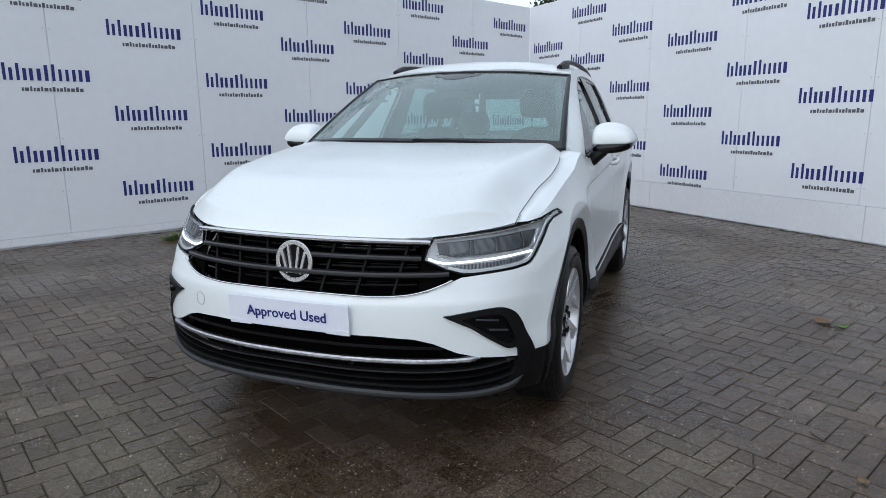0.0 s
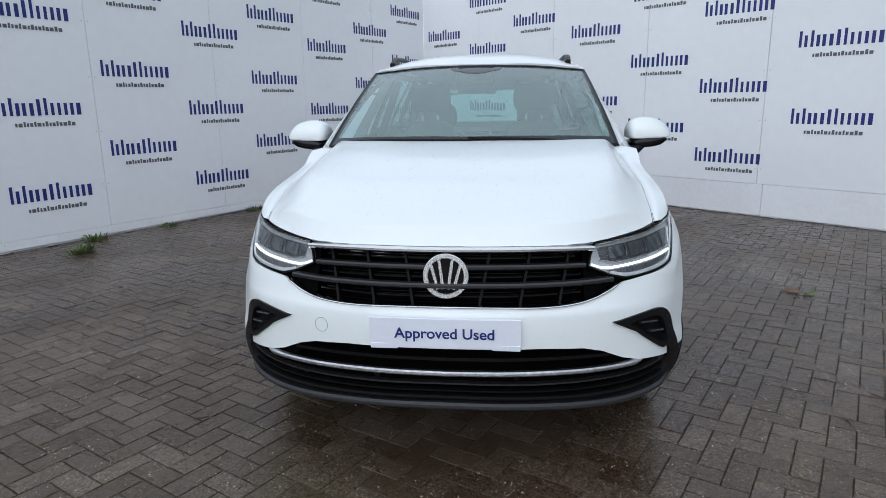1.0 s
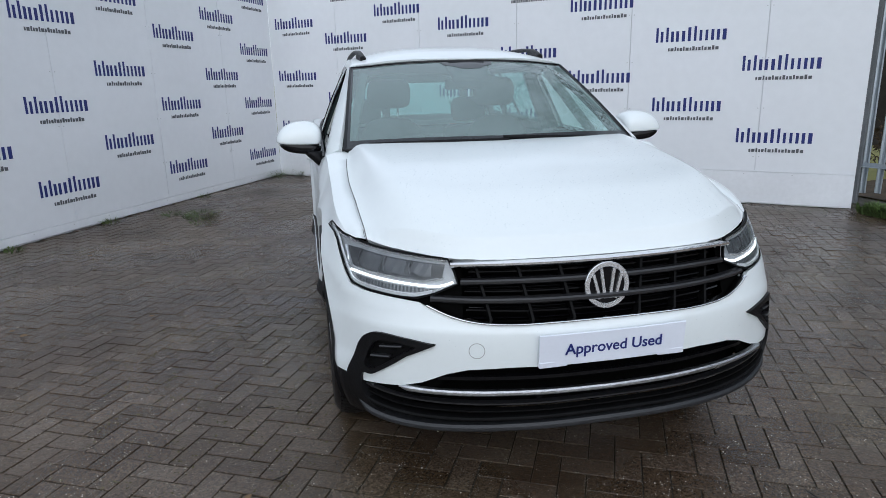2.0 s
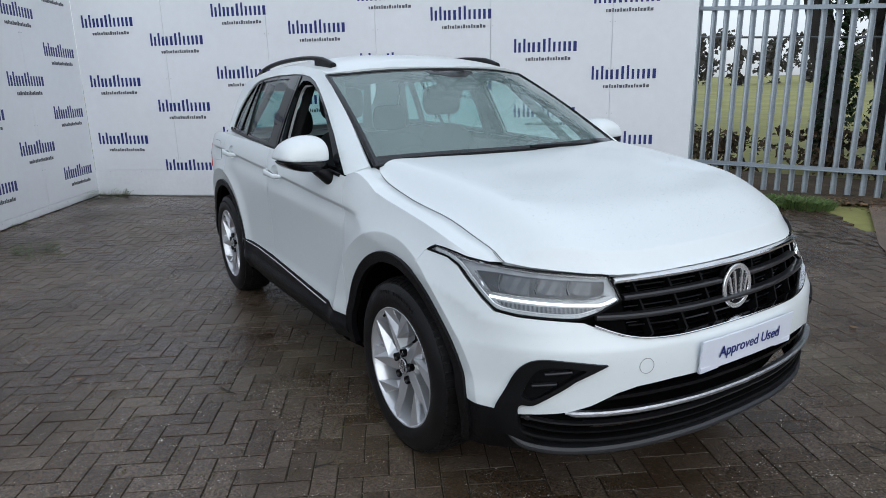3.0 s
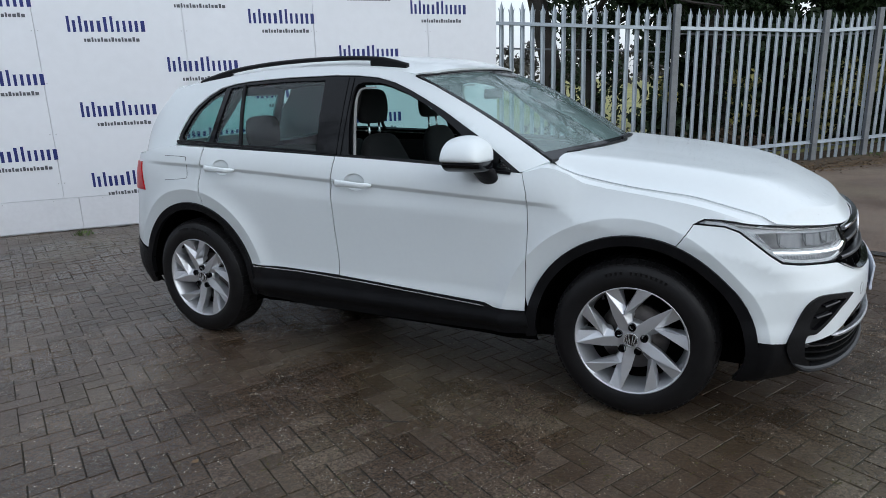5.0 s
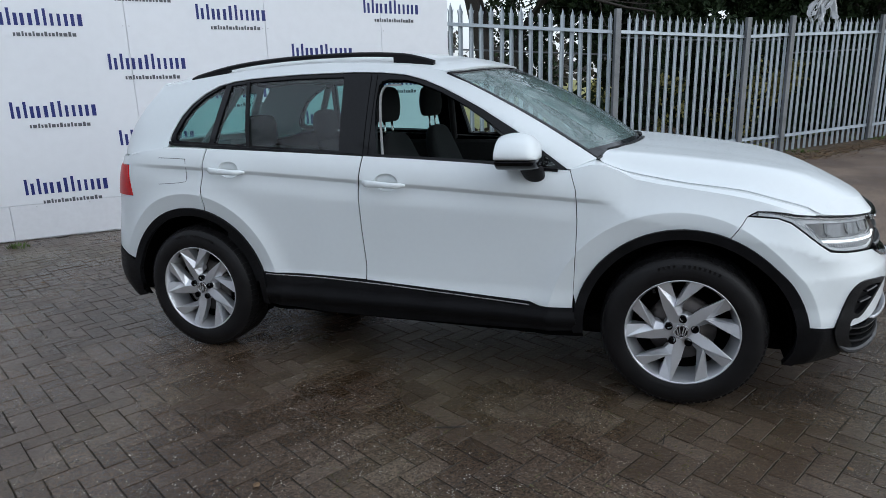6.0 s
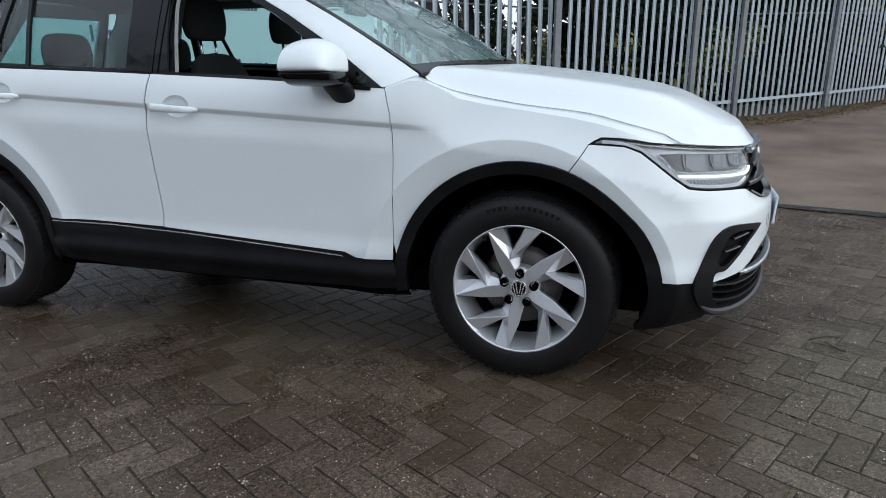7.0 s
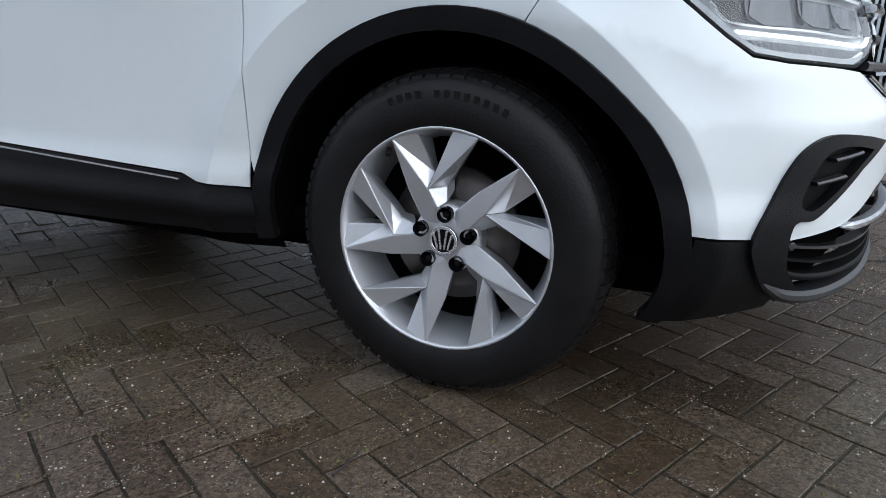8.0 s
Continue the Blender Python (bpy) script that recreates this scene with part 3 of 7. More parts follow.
bonnet_c = table([(0.85, 1.180), (1.10, 1.160), (1.36, 1.133), (1.62, 1.098), (1.86, 1.048), (2.00, 1.009), (2.10, 0.979), (2.20, 0.948)])
FRONT = [(0.0, 2.178, 0.859), (0.08, 2.178, 0.859), (0.28, 2.166, 0.860), (0.42, 2.143, 0.861), (0.522, 2.098, 0.864), (0.61, 2.035, 0.872), (0.692, 1.965, 0.882), (0.730, 1.92, 0.888), (0.764, 1.875, 0.896), (0.80, 1.82, 0.905)]
EDGE = [(0.93, 0.752, 1.118), (0.98, 0.760, 1.096), (1.06, 0.768, 1.070), (1.29, 0.778, 1.028), (1.52, 0.778, 1.000), (1.70, 0.772, 0.967), (1.80, 0.768, 0.950), (1.875, 0.764, 0.93)]
front_x = table([(y, x) for y, x, z in FRONT])
front_z = table([(y, z) for y, x, z in FRONT])
bonnet_w = table([(x, y) for x, y, z in EDGE])
bonnet_e = table([(x, z) for x, y, z in EDGE])
roll_over = table([(0.0, 1.0), (0.046, 0.475), (0.053, 0.415), (0.06, 0.39), (0.10, 0.265), (0.18, 0.10), (0.27, 0.0), (0.4, 0.0)])
ridge_y = table([(0.9, 0.70), (1.3, 0.655), (1.7, 0.615), (1.95, 0.585), (2.05, 0.560), (2.20, 0.50)])


def bonnet(x, y):
    """The bonnet's skin: a crowned middle that falls over a soft ridge to the shut line and rolls over at the nose."""
    a = abs(y)
    w, k = bonnet_w(x), ridge_y(x)
    dome = 0.003 * sstep((a - 0.30) / 0.20) * (1 - sstep((a - k + 0.03) / 0.06)) * sstep((2.1 - x) / 0.4)
    top = bonnet_c(x) - 0.014 * (a / 0.65) ** 2 + dome
    t = min(1.1, max(0.0, (a - k) / (w - k)))
    gs = t * t * (2.2 - 1.2 * t)
    d = front_x(a) - x
    gf = roll_over(d) if d > 0 else 1.0 - 10 * d
    return Vector((x, y, top - (top - bonnet_e(x)) * gs * (1 - gf) - (top - front_z(a)) * gf))


ws_bottom = catmull([(0.925, -0.765, 1.128), (1.04, -0.45, 1.146), (1.09, 0, 1.155), (1.04, 0.45, 1.146), (0.925, 0.765, 1.128)], 8)
ws_top = catmull([(0.165, -0.655, 1.535), (0.29, -0.35, 1.556), (0.335, 0, 1.562), (0.29, 0.35, 1.556), (0.165, 0.655, 1.535)], 8)


def along(line, t):
    k = t * (len(line) - 1)
    i = min(len(line) - 2, int(k))
    return line[i].lerp(line[i + 1], k - i)


def screen(a, b):
    """The windscreen: a across from the car's right (0) to its left (1), b up."""
    p = along(ws_bottom, a).lerp(along(ws_top, a), b)
    return p + Vector((0.35, 0, 0.9)).normalized() * 0.035 * 4 * b * (1 - b) * (1 - (2 * a - 1) ** 4 * 0.6)


def patch(name, outline, fn, mat, parent, step=0.03, step2=None, thick=0.012, holes=(), label="", face=None, lines=()):
    """A skin piece: the outline filled with a fine net, laid on the surface fn(u, v), with edges turned in by thick."""
    pts, tris = fill(outline, step, holes, step2, lines)
    h = 0.0025
    verts = [fn(p.x, p.y) for p in pts]
    norms = []
    for p in pts:
        n = (fn(p.x + h, p.y) - fn(p.x - h, p.y)).cross(fn(p.x, p.y + h) - fn(p.x, p.y - h))
        norms.append(n.normalized() if n.length > 1e-12 else Vector((0, 0, 1)))
    probe = norms[len(norms) // 2]
    out = face(verts[len(verts) // 2]) if face else None
    flip = out is not None and probe.dot(out) < 0
    if flip:
        norms = [-n for n in norms]
        tris = [tuple(reversed(t)) for t in tris]
    faces = list(tris)
    if thick:
        count = {}
        for t in tris:
            for i in range(3):
                e = (t[i], t[(i + 1) % 3])
                count[e] = 1
        rim = [e for e in count if (e[1], e[0]) not in count]
        index = {}
        base_v, base_n = [], []
        for a, b in rim:
            edge = (verts[b] - verts[a])
            for i in (a, b):
                if i not in index:
                    index[i] = len(verts) + len(base_v)
                    side = edge.cross(norms[i])
                    side = side.normalized() if side.length > 1e-9 else norms[i]
                    base_v += [verts[i].copy(), verts[i] - norms[i] * thick]
                    base_n += [side, side]
        for a, b in rim:
            i, j = index[a], index[b]
            faces.append((b, a, i, j)) if False else faces.append((j, i, i + 1, j + 1))
        verts += base_v
        norms += base_n
    return link(name, verts, faces, mat, parent, label, True, norms)


def P(*pts):
    """Outline points: ('x', x, z) on the flank, ('y', y, z) on the nose, ('s', s, z) along the plan."""
    return [Vector((sx(a) if k == "x" else sy(a) if k == "y" else a, z)) for k, a, z in pts]


def arc(cx, r, a0, a1, n=26):
    """Part of a wheel arch, angles from straight ahead upwards, as flank points."""
    return [Vector((sx(cx + r * math.cos(radians(a0 + (a1 - a0) * i / n))), WHEEL_Z + r * math.sin(radians(a0 + (a1 - a0) * i / n)))) for i in range(n + 1)]


def both(f):
    """Calls f for the car's right (1) and left (-1)."""
    for side in (1, -1):
        f(side)


def flipped(side, outline):
    return [Vector((side * p.x, p.y)) for p in outline]


def on(off=0.0):
    return lambda s, z: shell(s, z, off)


car = new("car")
tagged(car, "white compact sport utility car with one front window open", "car")



def nose_out(p):
    return Vector((1, 0, 0)) if p.x > 1.95 and abs(p.y) < 0.85 else Vector((0, p.y, 0)) if p.x > -1.9 else Vector((-1, 0, 0))


def liner():
    """The dark inner shell behind the panels, open at the wheels."""
    hole = [Vector((sx(WB + 0.45 * math.cos(a)), max(0.2, WHEEL_Z + 0.45 * math.sin(a)))) for a in np.linspace(-0.3, math.pi + 0.3, 24)]
    hole_r = [Vector((p.x + sx(-WB) - sx(WB), p.y)) for p in hole]
    low = [Vector((s, 0.26)) for s in np.linspace(-S_END + 0.01, S_END - 0.01, 60)]
    high = [Vector((s, belt_z(float(np.interp(abs(s), PLAN_S, PLAN_X))) - 0.02)) for s in np.linspace(S_END - 0.01, -S_END + 0.01, 120)]
    holes = [[Vector((k * p.x, max(0.20, p.y))) for p in h] for h in (hole, hole_r) for k in (1, -1)]
    for z0, z1, w0, w1 in ((0.672, 0.850, 0.50, 0.49), (0.295, 0.505, 0.78, 0.50)):
        holes.append([Vector((-w0, z0)), Vector((w0, z0)), Vector((w1, z1)), Vector((-w1, z1))])
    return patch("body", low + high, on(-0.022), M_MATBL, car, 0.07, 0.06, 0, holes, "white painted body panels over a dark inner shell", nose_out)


body = liner()

arch_f = lambda a0, a1: arc(WB, ARCH_OUT - 0.012, a0, a1)
arch_r = lambda a0, a1: arc(-WB, ARCH_OUT - 0.012, a0, a1)
HL_UP = [("s", 1.288, 0.901), ("s", 1.243, 0.9185), ("s", 1.17, 0.9175), ("s", 1.10, 0.9105), ("s", 1.05, 0.9015), ("s", 0.94, 0.891), ("s", 0.806, 0.879), ("s", 0.66, 0.870), ("s", 0.535, 0.862)]
HL_LOW = [("s", 0.515, 0.822), ("s", 0.506, 0.785), ("s", 0.59, 0.752), ("s", 0.66, 0.734), ("s", 0.72, 0.735), ("s", 0.80, 0.740), ("s", 0.87, 0.744), ("s", 0.94, 0.754), ("s", 0.986, 0.784), ("s", 1.04, 0.830), ("s", 1.095, 0.874), ("s", 1.154, 0.893)]


crease_lines = [[Vector((sx(x), crease_z(x) + dz)) for x in np.linspace(1.06, -1.85, 80)] for dz in (0.006, 0.0012, -0.0012, -0.010, -0.017, -0.022)]


arc_lines = [[Vector((sx(cx + r * math.cos(a)), cz + r * math.sin(a))) for a in np.linspace(0.07, 3.07, 64)] for cx, cz in ((1.30, 0.335), (-WB, WHEEL_Z)) for r in (0.540, 0.564, 0.572, 0.576, 0.584, 0.604, 0.64)]


HANDLES = ((-0.112, 1.005), (-1.06, 1.054))


def bowl_edge(x0, z0, k=1.0):
    return [Vector((sx(x0 + 0.012 + 0.066 * k * math.cos(a)), z0 + 0.004 + 0.045 * k * math.sin(a))) for a in np.linspace(0, 2 * math.pi, 25)[:-1]]


def panels(side):
    def skin(name, outline, holes=(), label="", step=0.028):
        return patch(name, flipped(side, outline), on(), M_PAINT, body, step, 0.022, 0.006, [flipped(side, h) for h in holes], label, nose_out, [flipped(side, ln) for ln in crease_lines + arc_lines])
    z_end = WHEEL_Z + 0.085
    a_lo = math.degrees(math.asin(0.085 / ARCH_OUT))
    # front wing
    top = [("x", x, belt_z(x) - 0.003) for x in (1.868, 1.84, 1.80, 1.75, 1.70, 1.65, 1.60, 1.50, 1.40, 1.30, 1.20, 1.10, 1.03, 0.97, 0.93, 0.88, 0.845, 0.8170)]
    fw = P(("s", 1.294, 0.900), ("s", 1.245, 0.921), ("s", 1.17, 0.920), ("s", 1.10, 0.913), ("s", 1.05, 0.904), ("s", 0.955, 0.895), *top, ("x", 0.849, 0.99), ("x", 0.859, 0.85), ("x", 0.857, 0.70), ("x", 0.849, 0.50))
    fw += list(reversed(arch_f(70.15, 180 - a_lo)))
    skin("front_wing", fw)
    # doors
    fd = P(("x", 0.845, z_end), ("x", 0.853, 0.70), ("x", 0.855, 0.85), ("x", 0.845, 0.99), ("x", 0.8140, 1.080), *[("x", x, belt_z(x) - 0.003) for x in (0.6, 0.4, 0.2, 0.0, -0.236)],
           ("x", -0.2565, 0.96), ("x", -0.247, 0.75), ("x", -0.230, 0.57), ("x", -0.233, 0.490), ("x", 0.2, 0.470), ("x", 0.640, 0.449), ("x", 0.690, z_end + 0.002))
    skin("front_door", fd, [bowl_edge(*HANDLES[0])])
    rd = P(("x", -0.2395, 0.492), ("x", -0.236, 0.57), ("x", -0.253, 0.75), ("x", -0.2625, 0.96), ("x", -0.244, 1.136), *[("x", x, belt_z(x) - 0.003) for x in (-0.4, -0.6, -0.8, -1.0, -1.2)],
           ("x", -1.221, 1.06), ("x", -1.236, 0.95), ("x", -1.225, 0.86))
    rd += arch_r(77, 18) + P(("x", -0.60, 0.496))
    skin("rear_door", rd, [bowl_edge(*HANDLES[1])])
    # rear quarter with the lamp's cut-out
    rq = P(("x", -1.233, 0.86), ("x", -1.244, 0.95), ("x", -1.229, 1.06), ("x", -1.208, belt_z(-1.21) - 0.003), ("x", -1.4, belt_z(-1.4) - 0.003), ("x", -1.56, 1.171), ("x", -1.75, 1.146),
           ("x", -1.90, 1.122), ("s", S_END - 0.45, 1.112), ("s", S_END - 0.45, 1.07), ("x", -1.862, 1.072), ("x", -1.800, 0.888), ("s", S_END - 0.45, 0.885), ("s", S_END - 0.45, 0.58), ("x", -1.99, 0.555), ("x", -1.80, 0.497))
    rq += list(reversed(arch_r(78, 162)))
    skin("rear_quarter", rq)
    skin("tailgate", P(("s", S_END - 0.446, 0.58), ("s", S_END - 0.446, 1.12), ("s", S_END - 0.0, 1.12), ("s", S_END - 0.0, 0.58)), step=0.05)


both(panels)

# bumper skin, in one piece round the nose
half = P(("s", 0.0, 0.657), ("s", 0.20, 0.655), ("s", 0.334, 0.654), ("s", 0.45, 0.659), ("s", 0.53, 0.674), ("s", 0.59, 0.697), ("s", 0.65, 0.722), ("s", 0.72, 0.728), ("s", 0.80, 0.733), ("s", 0.87, 0.737),
         ("s", 0.945, 0.747), ("s", 0.991, 0.7805), ("s", 1.045, 0.8265), ("s", 1.100, 0.870), ("s", 1.157, 0.8895), ("s", 1.292, 0.8965))
half += arch_f(69.75, 10.2)
half += P(("s", 1.02, 0.428), ("s", 0.944, 0.424), ("s", 0.922, 0.486), ("s", 0.895, 0.552), ("s", 0.860, 0.592), ("s", 0.805, 0.611), ("s", 0.70, 0.604), ("s", 0.594, 0.592),
          ("s", 0.70, 0.546), ("s", 0.79, 0.481), ("s", 0.832, 0.456), ("s", 0.872, 0.453), ("s", 0.879, 0.416), ("s", 0.80, 0.424), ("s", 0.72, 0.432), ("s", 0.645, 0.452), ("s", 0.56, 0.490), ("s", 0.49, 0.507),
          ("s", 0.35, 0.515), ("s", 0.0, 0.517))
loop = half + [Vector((-p.x, p.y)) for p in reversed(half)][1:-1]
patch("front_bumper", loop, on(0.002), M_PAINT, body, 0.026, 0.02, 0.016, (), "white painted front bumper", nose_out,
      [[Vector((k * p.x, p.y)) for p in ln] for k in (1, -1) for ln in arc_lines[:7]])

# bonnet, in plan
edge = [(x, bonnet_w(x)) for x in (0.950, 0.975, 1.01, 1.06, 1.15, 1.29, 1.4, 1.52, 1.63, 1.70, 1.76, 1.82, 1.85)] + [(front_x(y), y) for y in (0.764, 0.748, 0.730, 0.712, 0.692, 0.65, 0.61, 0.57, 0.522, 0.48, 0.42, 0.35, 0.28, 0.18, 0.08, 0.0)]
rear = [(1.045, 0.42), (1.005, 0.60), (0.955, 0.710), (0.934, 0.746)]
halfb = [Vector((1.08, 0.0)), Vector((1.06, 0.25))] + [Vector(p) for p in rear] + [Vector(p) for p in edge]
roll = [[Vector((front_x(abs(y)) - d, y)) for y in np.linspace(-0.70, 0.70, 61)] for d in (0.015, 0.03, 0.044, 0.048, 0.052, 0.056, 0.07, 0.085, 0.12, 0.16, 0.20)]
flow = [[Vector((x, k * (ridge_y(x) + t * (bonnet_w(x) - ridge_y(x))))) for x in np.linspace(1.04, 1.80, 34)] for k in (1, -1) for t in (0, 0.2, 0.4, 0.6, 0.8)]
patch("bonnet", halfb + [Vector((p.x, -p.y)) for p in reversed(halfb)][1:-1], bonnet, M_PAINT, body, 0.026, 0.026, 0.02, (), "white painted bonnet with raised centre, beaded with rain", lambda p: Vector((0, 0, 1)), roll + flow)


def wing_top(side):
    """The top of the wing between the shut line and the pillar's foot."""
    xs_ = list(np.linspace(0.817, 1.10, 18)) + list(np.linspace(1.13, 1.872, 30))
    rows = []
    for x in xs_:
        lo = shell(side * sx(x), belt_z(x) - 0.004)
        if x < 0.93:
            hi = Vector((x, -side * (0.800 - (x - 0.845) * 0.50), 1.105 + (x - 0.845) * 0.22))
        else:
            hi = Vector((x, -side * (bonnet_w(x) + 0.0028), bonnet(x, bonnet_w(x)).z - 0.0020))
        mid = (lo + hi) / 2 + Vector((0, -side * 0.002, 0.004))
        rows += [lo, mid, hi, hi + Vector((0, side * (0.020 if x < 1.0 else 0.001), -0.012))]
    faces = [(i * 4 + j, i * 4 + j + 1, i * 4 + j + 5, i * 4 + j + 4) for i in range(len(xs_) - 1) for j in range(3)]
    link("wing_top", rows, faces, M_PAINT, body)


both(wing_top)
# grey strip under the bonnet's edge, drawing the shut line's shade as colour
for side in (1, -1):
    line = [Vector((x, -side * (bonnet_w(x) + 0.002), bonnet(x, bonnet_w(x)).z - 0.005)) for x in np.linspace(0.965, 1.868, 40)]
    v, f = sweep(line, rect(0.010, 0.003))
    link("shut_line_shade", v, f, M_GREYPL, body, "", False)

# roof and pillars


def gutter(x):
    """Where roof and flank of the cabin meet: y and z at this x."""
    lo, hi = 1.45, 1.68
    for _ in range(30):
        z = (lo + hi) / 2
        if roof(x, cabin_y(x, z)).z > z:
            lo = z
        else:
            hi = z
    return cabin_y(x, lo), lo


GUT = [0.15, 0.10, 0.05, 0.0, -0.1, -0.2, -0.35, -0.5, -0.7, -0.9, -1.1, -1.25, -1.4, -1.55, -1.63, -1.71]
halfr = [Vector((0.335, 0.0)), Vector((0.32, 0.2)), Vector((0.283, 0.37)), Vector((0.22, 0.55))] + [Vector((x, gutter(x)[0] - 0.003)) for x in GUT] + [Vector((-1.81, 0.35)), Vector((-1.83, 0.0))]
patch("roof_panel", halfr + [Vector((p.x, -p.y)) for p in reversed(halfr)][1:-1], roof, M_PAINT, body, 0.04, 0.03, 0.02, (), "", lambda p: Vector((0, 0, 1)))

DLO_TOP = [(0.800, 1.086), (0.565, 1.246), (0.364, 1.361), (0.25, 1.418), (0.15, 1.465), (0.04, 1.508), (-0.071, 1.536), (-0.2, 1.550), (-0.357, 1.557), (-0.70, 1.556), (-1.02, 1.543), (-1.15, 1.530), (-1.254, 1.508), (-1.35, 1.466),
           (-1.438, 1.408), (-1.50, 1.345), (-1.546, 1.272), (-1.563, 1.232), (-1.566, 1.212)]
DLO_LOW = [(-1.558, 1.196), (-1.538, 1.186), (-1.50, 1.183), (-1.2, 1.176), (-0.8, 1.160), (-0.2, 1.132), (0.2, 1.114), (0.524, 1.098), (0.76, 1.082)]


def cab_out(p):
    return Vector((0, p.y, 0))


def ws_edge(t):
    p = screen(0.0, t)
    return Vector((p.x, p.z))


def pillars(side):
    yy = -side
    f = cabin(yy, 0.004)
    # door frame edge to windscreen and roof: the white side frame
    up = [Vector(p) for p in DLO_TOP]
    screen_side = [ws_edge(k / 10) for k in range(11)]
    roof_side = [Vector((x, gutter(x)[1])) for x in GUT[1:]]
    rear_side = [Vector((-1.75, 1.46)), Vector((-1.915, 1.30)), Vector((-2.045, 1.150)), Vector((-2.06, 1.09)), Vector((-1.75, 1.115)), Vector((-1.575, 1.150)), Vector((-1.565, 1.19))]
    loop = [Vector((0.812, 1.084)), Vector((0.845, 1.095))] + screen_side + roof_side + rear_side + list(reversed(up))
    patch("side_frame", loop, f, M_PAINT, body, 0.03, 0.03, 0.02, (), "", cab_out)


both(pillars)


def shoulder(side):
    """The ledge between the rear glass, the last pillar and the top of the quarter panel."""
    foot = cabin(-side, 0.0)
    low = table([(-2.02, 1.120), (-1.75, 1.146), (-1.575, 1.170), (-1.2, 1.164), (-0.4, 1.140)])
    rows, n = [], 5
    for x in np.linspace(-0.42, -2.02, 44):
        p = shell(side * sx(x), belt_z(x) - 0.004 if x > -1.6 else min(belt_z(x) - 0.004, low(x)), -0.001)
        q = foot(max(p.x, -1.985), low(p.x) - 0.002)
        if abs(q.y) > abs(p.y):
            q.y = p.y
        for i in range(n):
            t = i / (n - 1)
            m = p.lerp(q, t)
            m.z -= 0.012 * math.sin(math.pi * t) * sstep((-1.5 - x) / 0.2)
            rows.append(m)
    faces = [(i * n + j, i * n + j + 1, i * n + n + j + 1, i * n + n + j) for i in range(43) for j in range(n - 1)]
    link("shoulder", rows, faces, M_PAINT, body)


both(shoulder)


# ---- black trims, lower nose ----
def trims(side):
    yy = -side

    def trim(name, outline, off=0.012, mat=M_BLACKPL, step=0.025, holes=(), label="", thick=0.03):
        return patch(name, flipped(side, outline), on(off), mat, body, step, step, thick, [flipped(side, h) for h in holes], label, nose_out)
    lo = math.degrees(math.asin(0.085 / ARCH_OUT))
    # wheel arch lips
    a = arc(WB, ARCH_OUT, -12.5, 180 + 5, 40)
    b = arc(WB, ARCH_IN, 180 + 5, -13.5, 40)
    trim("front_arch_trim", a + b, 0.012, label="black plastic wheel arch lip")
    a = arc(-WB, ARCH_OUT, -5, 180 + 2, 40)
    b = arc(-WB, ARCH_IN, 180 + 2, -5, 40)
    trim("rear_arch_trim", a + b, 0.012, label="black plastic wheel arch lip")
    # sill
    sill = P(("x", 0.868, 0.312), ("x", 0.850, 0.425), ("x", 0.700, 0.428), ("x", 0.645, 0.444), ("x", 0.2, 0.466), ("x", -0.24, 0.486), ("x", -0.60, 0.492), ("x", -0.862, 0.490), ("x", -0.853, 0.40), ("x", -0.855, 0.31),
             ("x", -0.5, 0.284), ("x", 0.0, 0.288), ("x", 0.5, 0.298))
    ledge = lambda s, z: shell(s, z, 0.004 + 0.016 * (1 - sstep(abs(z - 0.372) / 0.055)))
    patch("sill_trim", flipped(side, sill), ledge, M_BLACKPL, body, 0.025, 0.016, 0.03, (), "black plastic sill", nose_out)
    line = [shell(side * sx(x), z, 0.014) for x, z in ((0.64, 0.436), (0.3, 0.453), (-0.1, 0.472), (-0.5, 0.484), (-0.84, 0.484))]
    v, f = sweep(line, rect(0.006, 0.0035))
    link("sill_strip", v, f, M_SILVER, body, "", False)
    # lower front corner, behind the fog bezel
    low = P(("x", 1.830, 0.424), ("s", 1.02, 0.422), ("s", 0.94, 0.420), ("s", 0.93, 0.375), ("s", 0.90, 0.324), ("s", 0.84, 0.285), ("s", 0.84, 0.264), ("s", 0.90, 0.252), ("s", 0.96, 0.244), ("s", 1.03, 0.238), ("x", 1.822, 0.233))
    trim("bumper_corner", low, 0.0)
    # rear bumper
    rb = P(("x", -1.824, 0.490), ("x", -1.99, 0.548), ("s", S_END - 0.02, 0.575), ("s", S_END - 0.02, 0.24), ("x", -1.90, 0.25), ("x", -1.80, 0.27))
    trim("rear_bumper", rb, 0.004, step=0.05)
    # fog bezel, a C round the blade of the bumper, with a slatted recess in its upper half
    outer = [(0.598, 0.591), (0.70, 0.606), (0.805, 0.613), (0.862, 0.594), (0.897, 0.554), (0.925, 0.486), (0.946, 0.420), (0.935, 0.375), (0.900, 0.324), (0.85, 0.290)]
    inner = [(0.80, 0.304), (0.838, 0.336), (0.864, 0.366), (0.873, 0.416), (0.866, 0.452), (0.828, 0.456), (0.79, 0.479), (0.70, 0.544)]
    pit = [(0.665, 0.578), (0.73, 0.588), (0.79, 0.588), (0.825, 0.574), (0.848, 0.540), (0.864, 0.496), (0.856, 0.478), (0.832, 0.474), (0.796, 0.494), (0.722, 0.546)]

    def soft(pts, n=5):
        return [Vector((p.x, p.y)) for p in catmull([(a, b, 0) for a, b in pts], n)]
    hollow = [Vector((p.x, p.y)) for p in catmull([(a, b, 0) for a, b in pit + pit[:1]], 4)][:-1]
    bezel = trim("fog_bezel", soft(outer) + soft(inner), 0.012, step=0.018, holes=[hollow], label="black plastic corner bezel with slats")
